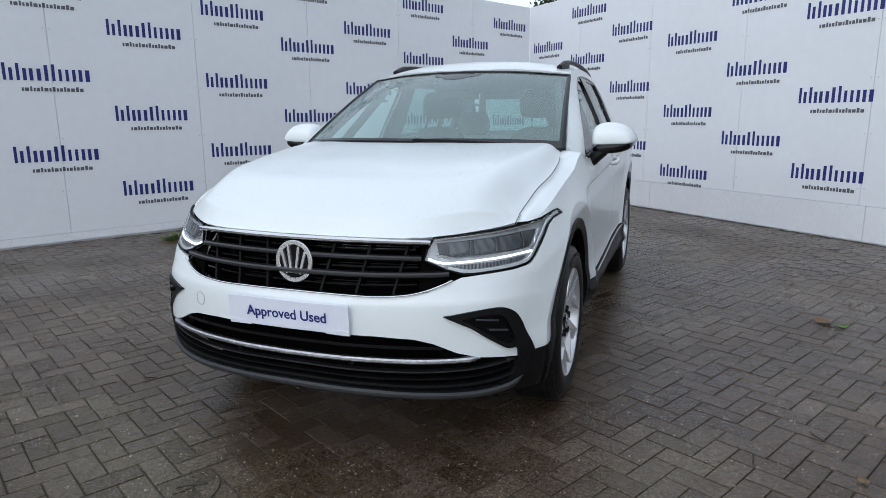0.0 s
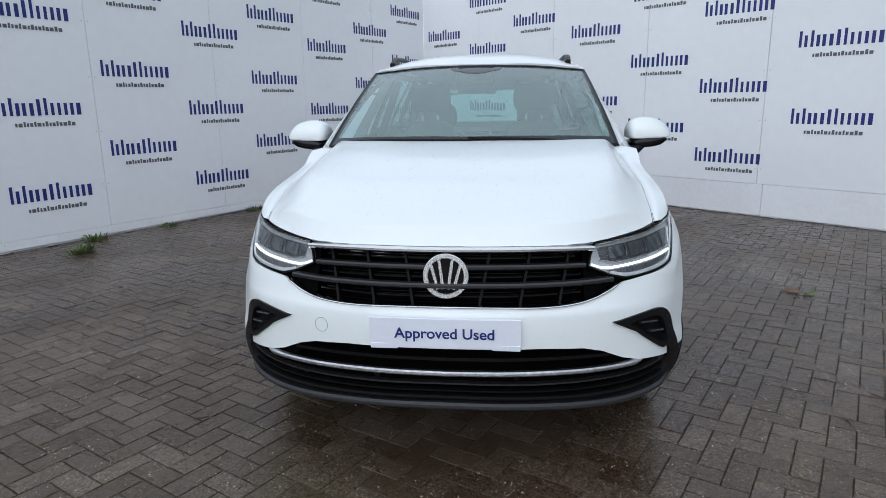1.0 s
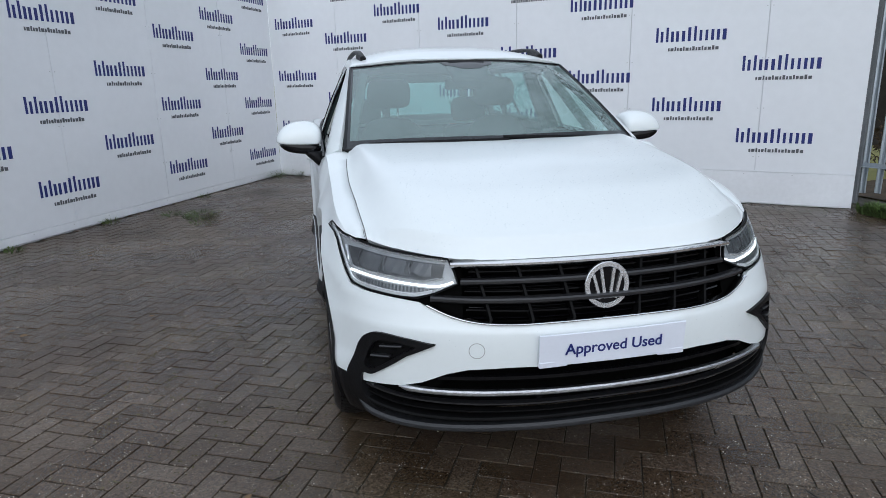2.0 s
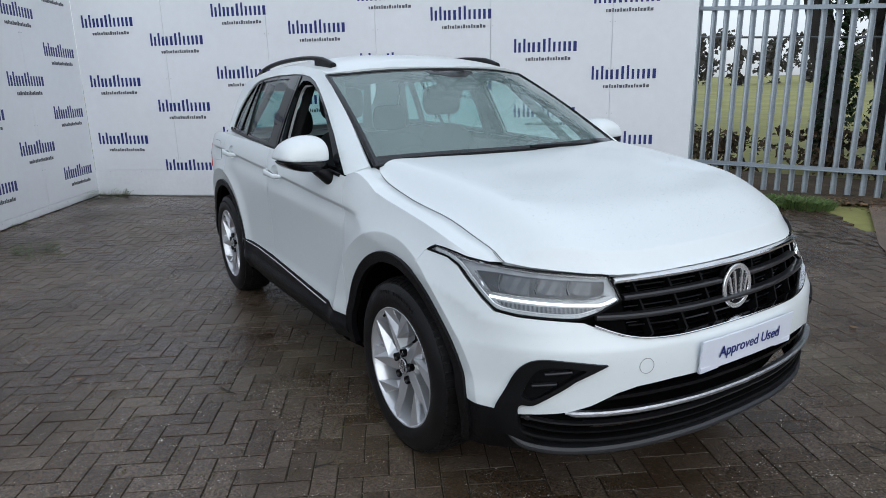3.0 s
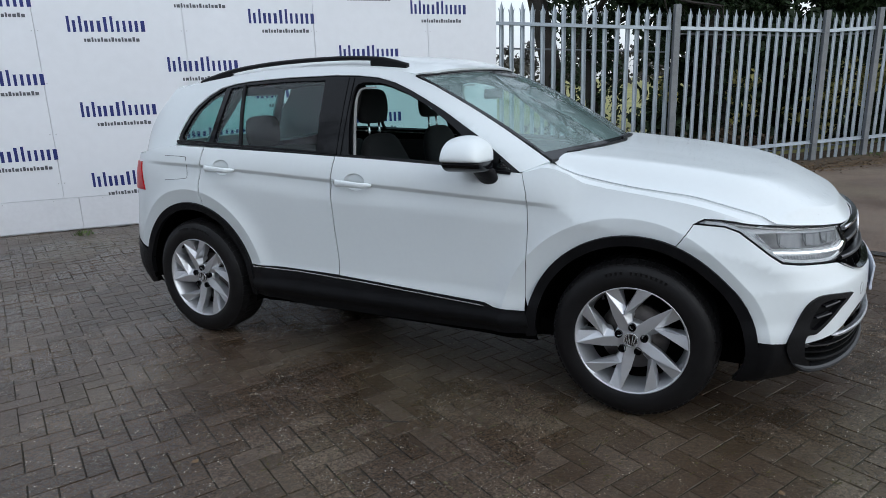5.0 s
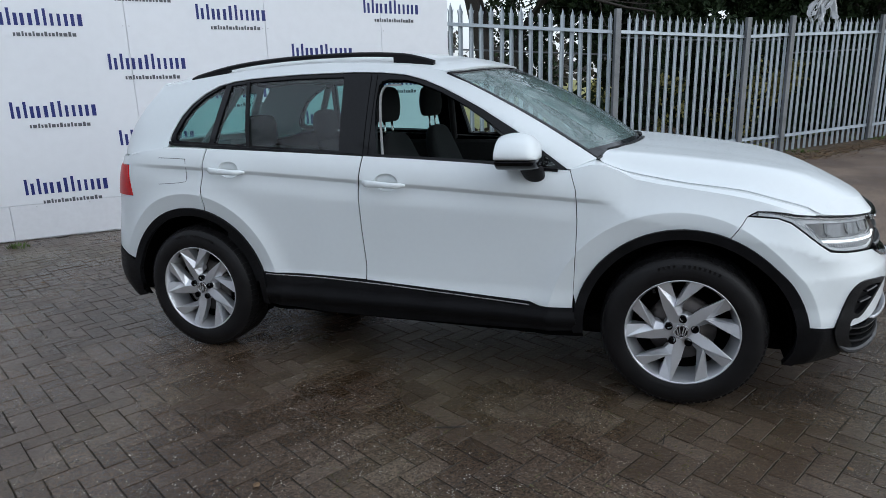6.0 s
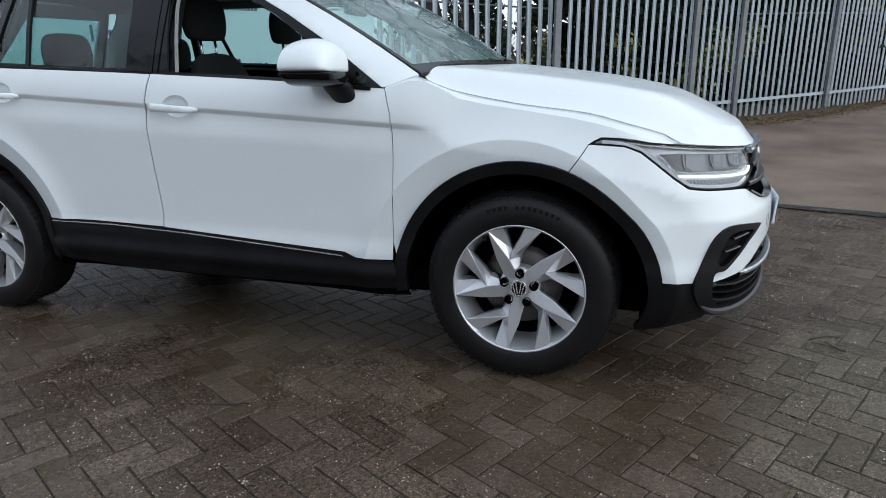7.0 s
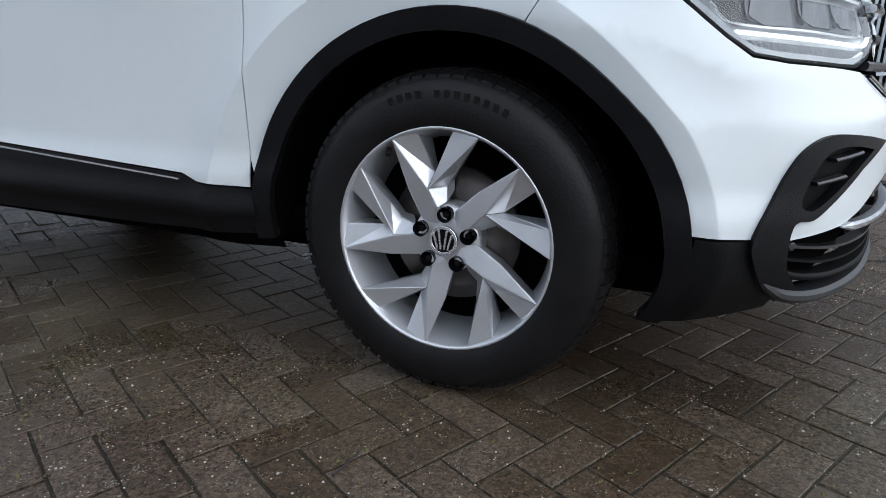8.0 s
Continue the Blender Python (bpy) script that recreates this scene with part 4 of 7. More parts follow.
    trim("bezel_recess", hollow, -0.010, M_PIT, thick=0)
    for s0, s1, z in ((0.715, 0.800, 0.566), (0.762, 0.838, 0.524)):
        pts = [shell(side * q, z + 0.010 * (s1 - q) / (s1 - s0), 0.004) for q in np.linspace(s0, s1, 6)]
        v, f = sweep(pts, rect(0.022, 0.008, 0.003))
        link("bezel_slat", v, f, M_BAR, body, "", False)


both(trims)


def nose_bar(name, rows, w, h, off, mat, parent, n=10, r=0.0, label="", mirror=True, taper=0.0):
    """A bar across the nose through (y, z) rows of one half."""
    rows = [Vector(p) for p in rows]
    pts = catmull([(p.x, p.y) for p in rows], n)
    if mirror:
        pts = [Vector((-p.x, p.y)) for p in reversed(pts)][:-1] + pts
    line = [shell(sy(p.x), p.y, off) for p in pts]
    section = rect(w, h, r)
    v, f = sweep(line, section)
    if taper:
        k, last = len(section), len(line) - 1
        for i, c in enumerate(line):
            t = 1 - 0.8 * sstep(1 - min(i, last - i) / (taper * last))
            for q in range(i * k, i * k + k):
                v[q] = c + (v[q] - c) * t
    return link(name, v, f, mat, parent, label, False)


# the lower intake, its shaded depth drawn as a near-black sheet
halfl = P(("s", 0.0, 0.522), ("s", 0.35, 0.520), ("s", 0.49, 0.512), ("s", 0.56, 0.495), ("s", 0.645, 0.457), ("s", 0.72, 0.440), ("s", 0.82, 0.432), ("s", 0.885, 0.42), ("s", 0.885, 0.34), ("s", 0.83, 0.30), ("s", 0.6, 0.280), ("s", 0.0, 0.275))
patch("lower_intake", halfl + [Vector((-p.x, p.y)) for p in reversed(halfl)][1:-1], on(-0.085), M_MATBL, body, 0.05, 0.03, 0, (), "lower air intake with its shaded depth in near black", nose_out)
nose_bar("intake_strip", [(0, 0.427), (0.29, 0.426), (0.48, 0.425), (0.60, 0.426), (0.695, 0.430)], 0.026, 0.018, 0.005, M_DULLCH, body, r=0.005, label="chrome strip beaded with rain", taper=0.05)
nose_bar("intake_slat", [(0, 0.474), (0.3, 0.472), (0.5, 0.470), (0.58, 0.468)], 0.030, 0.012, -0.022, M_GLOSSBL, body)
nose_bar("intake_slat", [(0, 0.382), (0.3, 0.376), (0.55, 0.377), (0.70, 0.386), (0.80, 0.404)], 0.026, 0.006, -0.016, M_BAR, body)
nose_bar("intake_slat", [(0, 0.352), (0.3, 0.346), (0.55, 0.346), (0.70, 0.354), (0.80, 0.376)], 0.026, 0.006, -0.016, M_FIN, body)
nose_bar("front_lip", [(0, 0.326), (0.3, 0.318), (0.5, 0.314), (0.66, 0.318), (0.76, 0.332), (0.805, 0.350)], 0.046, 0.014, -0.012, M_PIT, body, r=0.005, label="black plastic front lip")
nose_bar("skid_plate", [(0, 0.300), (0.3, 0.292), (0.5, 0.285), (0.64, 0.282), (0.73, 0.288), (0.790, 0.303), (0.818, 0.326), (0.832, 0.352)], 0.054, 0.026, 0.002, M_SKID, body, r=0.008, label="satin grey lower skid plate", taper=0.16)


# ---- grille, plate and badge ----
grille = None
halfg = P(("s", 0.0, 0.872), ("s", 0.30, 0.870), ("s", 0.50, 0.866), ("s", 0.53, 0.858), ("s", 0.51, 0.820), ("s", 0.50, 0.785), ("s", 0.59, 0.748), ("s", 0.66, 0.726), ("s", 0.59, 0.690), ("s", 0.53, 0.668), ("s", 0.45, 0.654), ("s", 0.334, 0.650), ("s", 0.0, 0.653))
# near-black backing sheet: the shade behind the bars is in its colour
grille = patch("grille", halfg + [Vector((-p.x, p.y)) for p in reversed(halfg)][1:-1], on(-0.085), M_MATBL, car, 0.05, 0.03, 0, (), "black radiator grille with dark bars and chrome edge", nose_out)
nose_bar("chrome_bar", [(0, 0.847), (0.30, 0.847), (0.48, 0.845), (0.515, 0.843)], 0.028, 0.017, 0.008, M_CHROME, grille, r=0.005)
nose_bar("grille_bar", [(0, 0.794), (0.25, 0.794), (0.42, 0.793), (0.488, 0.792)], 0.034, 0.018, -0.012, M_BAR, grille, r=0.005)
nose_bar("grille_bar", [(0, 0.733), (0.25, 0.733), (0.42, 0.734), (0.52, 0.736), (0.59, 0.738)], 0.034, 0.018, -0.010, M_BAR, grille, r=0.005)
nose_bar("grille_bar", [(0, 0.826), (0.25, 0.826), (0.46, 0.826)], 0.012, 0.005, -0.034, M_GLOSSBL, grille)
nose_bar("grille_bar", [(0, 0.763), (0.25, 0.763), (0.48, 0.764)], 0.012, 0.005, -0.034, M_GLOSSBL, grille)
nose_bar("grille_bar", [(0, 0.700), (0.25, 0.700), (0.48, 0.706)], 0.014, 0.006, -0.034, M_GLOSSBL, grille)
nose_bar("grille_edge", [(0, 0.664), (0.20, 0.662), (0.33, 0.660), (0.44, 0.666), (0.52, 0.683), (0.60, 0.716)], 0.030, 0.007, -0.003, M_CHROME, grille, r=0.002, label="chrome lower grille edge")
for yv in (0.15, 0.295, 0.435):
    for k in (1, -1):
        for z0, z1 in ((0.803, 0.850), (0.742, 0.786), (0.668, 0.725)):
            pts = [shell(k * sy(yv - 0.20 * (0.83 - z)), z, -0.036) for z in (z0, (z0 + z1) / 2, z1)]
            v, f = sweep(pts, rect(0.009, 0.036), up=(1, 0, 0))
            link("grille_fin", v, f, M_FIN, grille, "", False)
for z in (0.842, 0.812, 0.778, 0.749, 0.715, 0.683):
    nose_bar("grille_slat", [(0, z), (0.25, z), (0.47, z)], 0.020, 0.004, -0.060, M_GLOSSBL, grille, 6)


def disc(radius, depth, n=48, bev=0.004):
    """A round plate facing +x with a rounded rim."""
    rows = [(radius, -depth), (radius, -bev), (radius - bev * 0.4, -bev * 0.4), (radius - bev, 0)]
    verts, faces = [], []
    for r, x in rows:
        verts += [(x, r * math.cos(2 * math.pi * i / n), r * math.sin(2 * math.pi * i / n)) for i in range(n)]
    for k in range(len(rows) - 1):
        for i in range(n):
            j = (i + 1) % n
            faces.append((k * n + i, k * n + j, (k + 1) * n + j, (k + 1) * n + i))
    faces.append(tuple(range((len(rows) - 1) * n, len(rows) * n)))
    return verts, faces


def torus(r, w, d, n=48):
    pts = [(0, r * math.cos(2 * math.pi * i / n), r * math.sin(2 * math.pi * i / n)) for i in range(n)]
    return sweep(pts, rect(d, w, min(d, w) * 0.25), up=lambda i: Vector((1, 0, 0)), closed=True)


def badge(parent, m, r):
    """A round badge in one mesh: dark disc, bright ring and plain slanted bars."""
    v, f = disc(r * 0.97, 0.03)
    verts, faces, kinds = [Vector(p) for p in v], list(f), [0] * len(f)
    pieces = [torus(r * 0.93, r * 0.12, 0.016 * r / 0.07)]
    for y0, z0, y1, z1 in ((-0.30, 0.74, -0.12, -0.58), (0.30, 0.74, 0.12, -0.58), (-0.66, 0.50, -0.36, -0.60), (0.66, 0.50, 0.36, -0.60)):
        pieces.append(sweep([(0.003, y0 * r, z0 * r), (0.003, y1 * r, z1 * r)], rect(r * 0.13, 0.008 * r / 0.07), up=(1, 0, 0)))
    for v, f in pieces:
        k = len(verts)
        verts += [Vector(p) for p in v]
        faces += [tuple(i + k for i in t) for t in f]
        kinds += [1] * len(f)
    b = link("badge", verts, faces, M_GLOSSBL, parent, "round badge with chrome ring and plain bars", False)
    b.data.materials.append(M_SILVER)
    b.data.polygons.foreach_set("material_index", kinds)
    b.matrix_basis = m
    return b


badge(grille, pose(2.222, 0, 0.762, 0, -4, 0), 0.077)

for k in (1, -1):
    v, f = disc(0.011, 0.02, 20, 0.003)
    q = link("parking_sensor", v, f, M_PIT, body, "", False)
    q.matrix_basis = Matrix.Translation(shell(k * sy(0.25), 0.404, -0.004))
    v, f = disc(0.010, 0.02, 20, 0.003)
    q = link("parking_sensor", v, f, M_BAR, body, "", False)
    at = k * 0.845
    q.matrix_basis = Matrix.Translation(shell(at, 0.40, -0.006)) @ shell_n(at, 0.40).to_track_quat("X", "Z").to_matrix().to_4x4()

v, f = sweep([(-0.10 * y * y, y, 0) for y in np.linspace(-0.262, 0.262, 21)], rect(0.007, 0.112, 0.002))
plate = link("number_plate", v, f, M_PLATE, None, "", False)
plate.matrix_world = pose(2.292, 0, 0.575, 0, 3.5, 0)
tagged(plate, "white show plate lettered in blue, fixed to the front bumper", "number plate")
for y0 in (-0.262, 0.165):
    part("holder_foot", box_bm(-0.012, y0, -0.060, 0.000, y0 + 0.097, -0.040, 0.002), M_PLATE, plate)
tx = bpy.data.curves.new("lettering", "FONT")
tx.body = "Approved Used"
tx.size = 0.0545
tx.align_x, tx.align_y = "CENTER", "CENTER"
tx.extrude = 0.0003
tx.offset = 0.0009
tx.materials.append(M_BLUE)
lettering = new("lettering", tx)
lettering.parent = plate
lettering.matrix_basis = Matrix(((0, 0, 1, 0.0042), (1, 0, 0, 0.0), (0, 1, 0, 0.0), (0, 0, 0, 1)))

for k in (1,):
    v, f = torus(0.026, 0.0015, 0.002, 32)
    t = link("tow_cover_seam", v, f, M_SEAL, body, "", False)
    n = shell_n(sy(0.455), 0.575)
    t.matrix_basis = Matrix.Translation(shell(sy(0.455), 0.575, 0.003)) @ n.to_track_quat("X", "Z").to_matrix().to_4x4()


# ---- headlamps ----
def headlamp(side):
    def op(rows):
        return flipped(side, P(*rows))
    outline = HL_UP + HL_LOW
    hl = patch("headlamp", op(outline), on(-0.014), M_LAMPBACK, car, 0.03, 0.02, 0, (), "clear headlamp with lit white running light", nose_out)
    lens = patch("lens", op(outline), on(0.001), M_LENS, hl, 0.022, 0.018, 0.0, (), "", nose_out)
    lens.visible_shadow = False

    def strip(name, rows, w, h, off, mat, n=8, r=0.0):
        pts = catmull([(p.x, p.y) for p in op(rows)], n)
        line = [shell(p.x, p.y, off) for p in pts]
        v, f = sweep(line, rect(w, h, r), up=lambda i: Vector((0, 0, 1)))
        return link(name, v, f, mat, hl, "", False)
    loop = op(outline)
    pts = densify(loop, 0.02)
    line = [shell(p.x, p.y, -0.004) for p in pts]
    v, f = sweep(line, rect(0.006, 0.010), up=lambda i: shell_n(pts[i].x, pts[i].y), closed=True)
    link("rim", v, f, M_PIT, hl, "", False)
    strip("running_light", [("s", 0.522, 0.790), ("s", 0.560, 0.778), ("s", 0.612, 0.774), ("s", 0.80, 0.783), ("s", 0.965, 0.793)], 0.007, 0.0065, -0.006, M_DRL)
    strip("light_edge", [("s", 0.60, 0.757), ("s", 0.68, 0.744), ("s", 0.80, 0.749), ("s", 0.925, 0.761), ("s", 0.975, 0.790), ("s", 1.03, 0.836), ("s", 1.09, 0.882), ("s", 1.16, 0.902), ("s", 1.24, 0.909)], 0.006, 0.011, -0.005, M_LAMPSIL)
    strip("light_edge", [("s", 1.16, 0.908), ("s", 1.08, 0.899), ("s", 0.94, 0.884), ("s", 0.806, 0.873), ("s", 0.66, 0.864), ("s", 0.545, 0.856)], 0.008, 0.005, -0.005, M_SILVER)
    strip("light_edge", [("s", 1.028, 0.866), ("s", 1.0, 0.838), ("s", 0.968, 0.808), ("s", 0.80, 0.798), ("s", 0.63, 0.790), ("s", 0.552, 0.802)], 0.006, 0.004, -0.006, M_SILVER)
    # one dark chamber with three stepped reflector modules, and a ribbed reflector under the light line
    cell = op([("s", 0.548, 0.845), ("s", 0.66, 0.851), ("s", 0.80, 0.859), ("s", 0.94, 0.868), ("s", 1.022, 0.868), ("s", 0.998, 0.840), ("s", 0.964, 0.808), ("s", 0.80, 0.801), ("s", 0.63, 0.793), ("s", 0.562, 0.804)])
    patch("lamp_chamber", cell, on(-0.0115), M_LAMPIN, hl, 0.02, 0.02, 0.0, (), "dark headlamp chamber", nose_out)

    def stepped(s, z):
        a = abs(s) * 22 + (z - 0.80) * 14
        return shell(s, z, -0.0105 + 0.0030 * abs((a % 1.0) * 2 - 1))
    for a, b in ((0.600, 0.672), (0.705, 0.785), (0.822, 0.915)):
        top = 0.846 + (a - 0.545) * 0.055
        q = op([("s", a, top - 0.006), ("s", b, top - 0.002), ("s", b + 0.014, 0.818 + (b - 0.6) * 0.02), ("s", b - 0.012, 0.808), ("s", a + 0.006, 0.804)])
        patch("reflector_module", q, stepped, M_LAMPGREY, hl, 0.008, 0.010, 0.003, (), "", nose_out)
        strip("module_wall", [("s", b + 0.016, 0.806 + (b - 0.6) * 0.02), ("s", b + 0.020, 0.828), ("s", b + 0.012, top + 0.002)], 0.004, 0.006, -0.009, M_LAMPGREY, 4)
    q = op([("s", 0.585, 0.766), ("s", 0.66, 0.750), ("s", 0.80, 0.755), ("s", 0.920, 0.768), ("s", 0.940, 0.782), ("s", 0.80, 0.773), ("s", 0.62, 0.766)])
    ribbed = lambda s, z: shell(s, z, -0.0105 + 0.0012 * math.sin(abs(s) * 420))
    patch("reflector", q, ribbed, M_LAMPGREY, hl, 0.004, 0.012, 0.002, (), "", nose_out)


both(headlamp)


# ---- tail lamps ----
def tail_lamp(side):
    o = flipped(side, P(("x", -1.866, 1.068), ("x", -1.804, 0.892), ("s", S_END - 0.44, 0.889), ("s", S_END - 0.44, 1.066)))
    patch("tail_lamp", o, on(0.006), M_RED, car, 0.03, 0.03, 0.02, (), "red tail lamp wrapped round the corner", nose_out)


both(tail_lamp)


# ---- glass and window frames ----
GLASS_F = [(0.66, 1.106), (0.56, 1.19), (0.42, 1.29), (0.28, 1.378), (0.13, 1.452), (0.0, 1.498), (-0.06, 1.511), (-0.115, 1.517), (-0.165, 1.517), (-0.198, 1.507), (-0.213, 1.486), (-0.219, 1.452), (-0.219, 1.41), (-0.205, 1.30), (-0.175, 1.146), (0.2, 1.130)]
GLASS_T = [(0.755, 1.096), (0.69, 1.145), (0.685, 1.102)]
GLASS_R = [(-0.395, 1.160), (-0.425, 1.535), (-0.70, 1.536), (-1.00, 1.526), (-1.165, 1.510), (-1.225, 1.194), (-0.8, 1.176)]
GLASS_Q = [(-1.262, 1.196), (-1.206, 1.515), (-1.262, 1.492), (-1.35, 1.448), (-1.43, 1.388), (-1.478, 1.328), (-1.514, 1.266), (-1.530, 1.232), (-1.528, 1.213), (-1.508, 1.203)]


def windows(side):
    yy = -side
    outer = [Vector(p) for p in DLO_TOP] + [Vector(p) for p in DLO_LOW]
    holes = [[Vector(p) for p in g] for g in (GLASS_F, GLASS_T, GLASS_R, GLASS_Q)]
    patch("window_frame", outer, cabin(yy, -0.004), M_GLOSSBL, body, 0.03, 0.03, 0.03, holes, "gloss black window frame", cab_out)
    for name, g, mat, here in (("front_window", GLASS_F, M_GLASS, side < 0), ("corner_window", GLASS_T, M_GLASS, True), ("rear_window", GLASS_R, M_TINT, True), ("quarter_window", GLASS_Q, M_TINT, True)):
        if here:
            w = patch(name, [Vector(p) for p in g], cabin(yy, -0.012), mat, body, 0.05, 0.05, 0, (), "", cab_out)
            w.visible_shadow = False
    # gloss panels on the middle pillar, one on each door
    for x0, x1, x2, x3 in ((-0.225, -0.2485, -0.2575, -0.228), (-0.2535, -0.388, -0.418, -0.2625)):
        patch("pillar_panel", [Vector((x0, 1.144)), Vector((x1, 1.150)), Vector((x2, 1.545)), Vector((x3, 1.545))], cabin(yy, 0.0005), M_GLOSSBL, body, 0.03, 0.04, 0.003, (), "", cab_out)
    # inner frame, divider and weather strips
    v, f = sweep([cabin(yy, -0.006)(x, z) for x, z in ((-1.050, 1.528), (-1.015, 1.35), (-0.975, 1.172))], rect(0.022, 0.012), up=lambda i: Vector((0, 1, 0)))
    link("divider", v, f, M_BLACKPL, body, "", False)
    v, f = sweep([cabin(yy, 0.006)(x, z - 0.004) for x, z in DLO_LOW], rect(0.014, 0.014), up=(0, 0, 1))
    link("weather_strip", v, f, M_BLACKPL, body, "", False)
    v, f = sweep(catmull([cabin(yy, -0.035)(x, z) for x, z in ((-0.155, 1.15), (-0.185, 1.30), (-0.206, 1.42), (-0.203, 1.472), (-0.180, 1.498), (-0.10, 1.502))], 6), rect(0.009, 0.012), up=lambda i: Vector((0, 1, 0)))
    link("door_seal", v, f, M_SEAL, body, "pale grey door seal", False)


both(windows)

ws = patch("windscreen", [Vector((0, 0)), Vector((1, 0)), Vector((1, 1)), Vector((0, 1))], screen, M_SCREEN, car, 0.05, 0.1, 0, (), "rain-spotted windscreen reflecting bare branches", lambda p: Vector((1, 0, 1)))
ws.visible_shadow = False
loop = [screen(a, 0.0) for a in np.linspace(0, 1, 20)] + [screen(1, b) for b in np.linspace(0.1, 1, 10)] + [screen(a, 1) for a in np.linspace(0.95, 0, 20)] + [screen(0, b) for b in np.linspace(0.9, 0.1, 9)]
v, f = sweep(loop, rect(0.016, 0.012, 0.002), up=lambda i: Vector((0.45, 0, 0.9)), closed=True)
link("seal", v, f, M_GLOSSBL, ws, "black windscreen surround", False)
frit_in = [Vector((0.028, 0.075)), Vector((0.5, 0.045)), Vector((0.972, 0.075)), Vector((0.978, 0.972)), Vector((0.61, 0.972)), Vector((0.595, 0.91)), Vector((0.56, 0.885)), Vector((0.535, 0.845)), Vector((0.465, 0.845)), Vector((0.44, 0.885)), Vector((0.405, 0.91)), Vector((0.39, 0.972)), Vector((0.022, 0.972))]
patch("frit_band", [Vector((0.002, 0)), Vector((0.998, 0)), Vector((0.998, 1)), Vector((0.002, 1))], lambda a, b: screen(a, b) + Vector((0.0008, 0, 0.0014)), M_FRIT, ws, 0.04, 0.04, 0, [frit_in], "dark printed band round the glass", lambda p: Vector((1, 0, 1)))
camera_box = part("mirror_foot", box_bm(-0.11, -0.12, -0.03, 0.09, 0.12, 0.012, 0.02), M_BLACKPL, ws)
camera_box.matrix_basis = pose(0.43, 0, 1.505, 0, 28, 0)
part("interior_mirror", box_bm(0.30, -0.12, 1.40, 0.325, 0.12, 1.46, 0.012), M_BLACKPL, ws)
# scuttle and wipers
sc = [(Vector((1.075, y, 1.135)) - Vector((0.16 * (abs(y) / 0.75) ** 2, 0, 0.02 * (abs(y) / 0.75) ** 2))) for y in np.linspace(-0.64, 0.64, 25)]
v, f = sweep(sc, rect(0.10, 0.016, 0.004))
link("scuttle", v, f, M_BLACKPL, body, "black scuttle panel", False)
for y0, y1 in ((-0.62, 0.02), (0.0, 0.62)):
    pts = [screen(0.5 + 0.62 * y, -0.004 + 0.024 * (1 - (y - y0) / (y1 - y0))) + Vector((0.006, 0, 0.010)) for y in np.linspace(y0, y1, 12)]
    v, f = sweep(pts, rect(0.014, 0.014, 0.003))
    link("wiper", v, f, M_BLACKPL, body, "black wiper arm", False)

# tailgate window and its frame
def hatch(a, b):
    return Vector((-2.04 + 0.24 * b + 0.07 * a * a, a * (0.64 - 0.09 * b), 1.12 + 0.42 * b))


hole = [Vector((-0.85, 0.12)), Vector((0.85, 0.12)), Vector((0.85, 0.82)), Vector((-0.85, 0.82))]
patch("hatch_frame", [Vector((-1.0, 0)), Vector((1.0, 0)), Vector((0.95, 1)), Vector((-0.95, 1))], hatch, M_PAINT, body, 0.12, 0.12, 0.02, [hole], "", lambda p: Vector((-1, 0, 0.5)))
w = patch("hatch_window", hole, hatch, M_TINT, body, 0.2, 0.2, 0, (), "", lambda p: Vector((-1, 0, 0.5)))
w.visible_shadow = False


# ---- roof rails, mirrors, handles ----
def loft(sections, cap=True):
    """Joins closed rings of equal length. Returns verts, faces."""
    k = len(sections[0])
    verts = [p for s in sections for p in s]
    faces = []
    for i in range(len(sections) - 1):
        for j in range(k):
            j2 = (j + 1) % k
            faces.append((i * k + j, i * k + j2, (i + 1) * k + j2, (i + 1) * k + j))
    if cap:
        faces.append(tuple(range(k - 1, -1, -1)))
        faces.append(tuple(range((len(sections) - 1) * k, len(sections) * k)))
    return verts, faces


def rail(side):
    yy = -side
    pts = catmull([(-1.50, 0.540, 1.550), (-1.42, 0.548, 1.572), (-1.15, 0.565, 1.618), (-0.80, 0.574, 1.644), (-0.40, 0.577, 1.650), (-0.14, 0.576, 1.638), (-0.03, 0.573, 1.619), (0.06, 0.568, 1.594)], 8)
    pts = [Vector((p.x, p.y * yy, p.z)) for p in pts]
    v, f = sweep(pts, rect(0.034, 0.024, 0.008))
    rl = link("roof_rail", v, f, M_BLACKPL, car, "black roof rail", True)
    for x0, x1 in ((-1.47, -1.22), (-0.16, 0.06)):
        rows = []
        for x in np.linspace(x0, x1, 8):
            p = min(pts, key=lambda q: abs(q.x - x))
            low = roof(x, abs(p.y)).z - 0.005
            rows.append([Vector((x, p.y - 0.017, low)), Vector((x, p.y + 0.017, low)), Vector((x, p.y + 0.017, max(low + 0.002, p.z))), Vector((x, p.y - 0.017, max(low + 0.002, p.z)))])
        v, f = loft(rows)
        link("rail_foot", v, f, M_BLACKPL, rl, "", False)


both(rail)


def smooth_part(name, verts, faces, mat, parent, label="", levels=2):
    ob = link(name, verts, faces, mat, parent, label, True)
    md = ob.modifiers.new("round", "SUBSURF")
    md.levels = md.render_levels = levels
    return ob


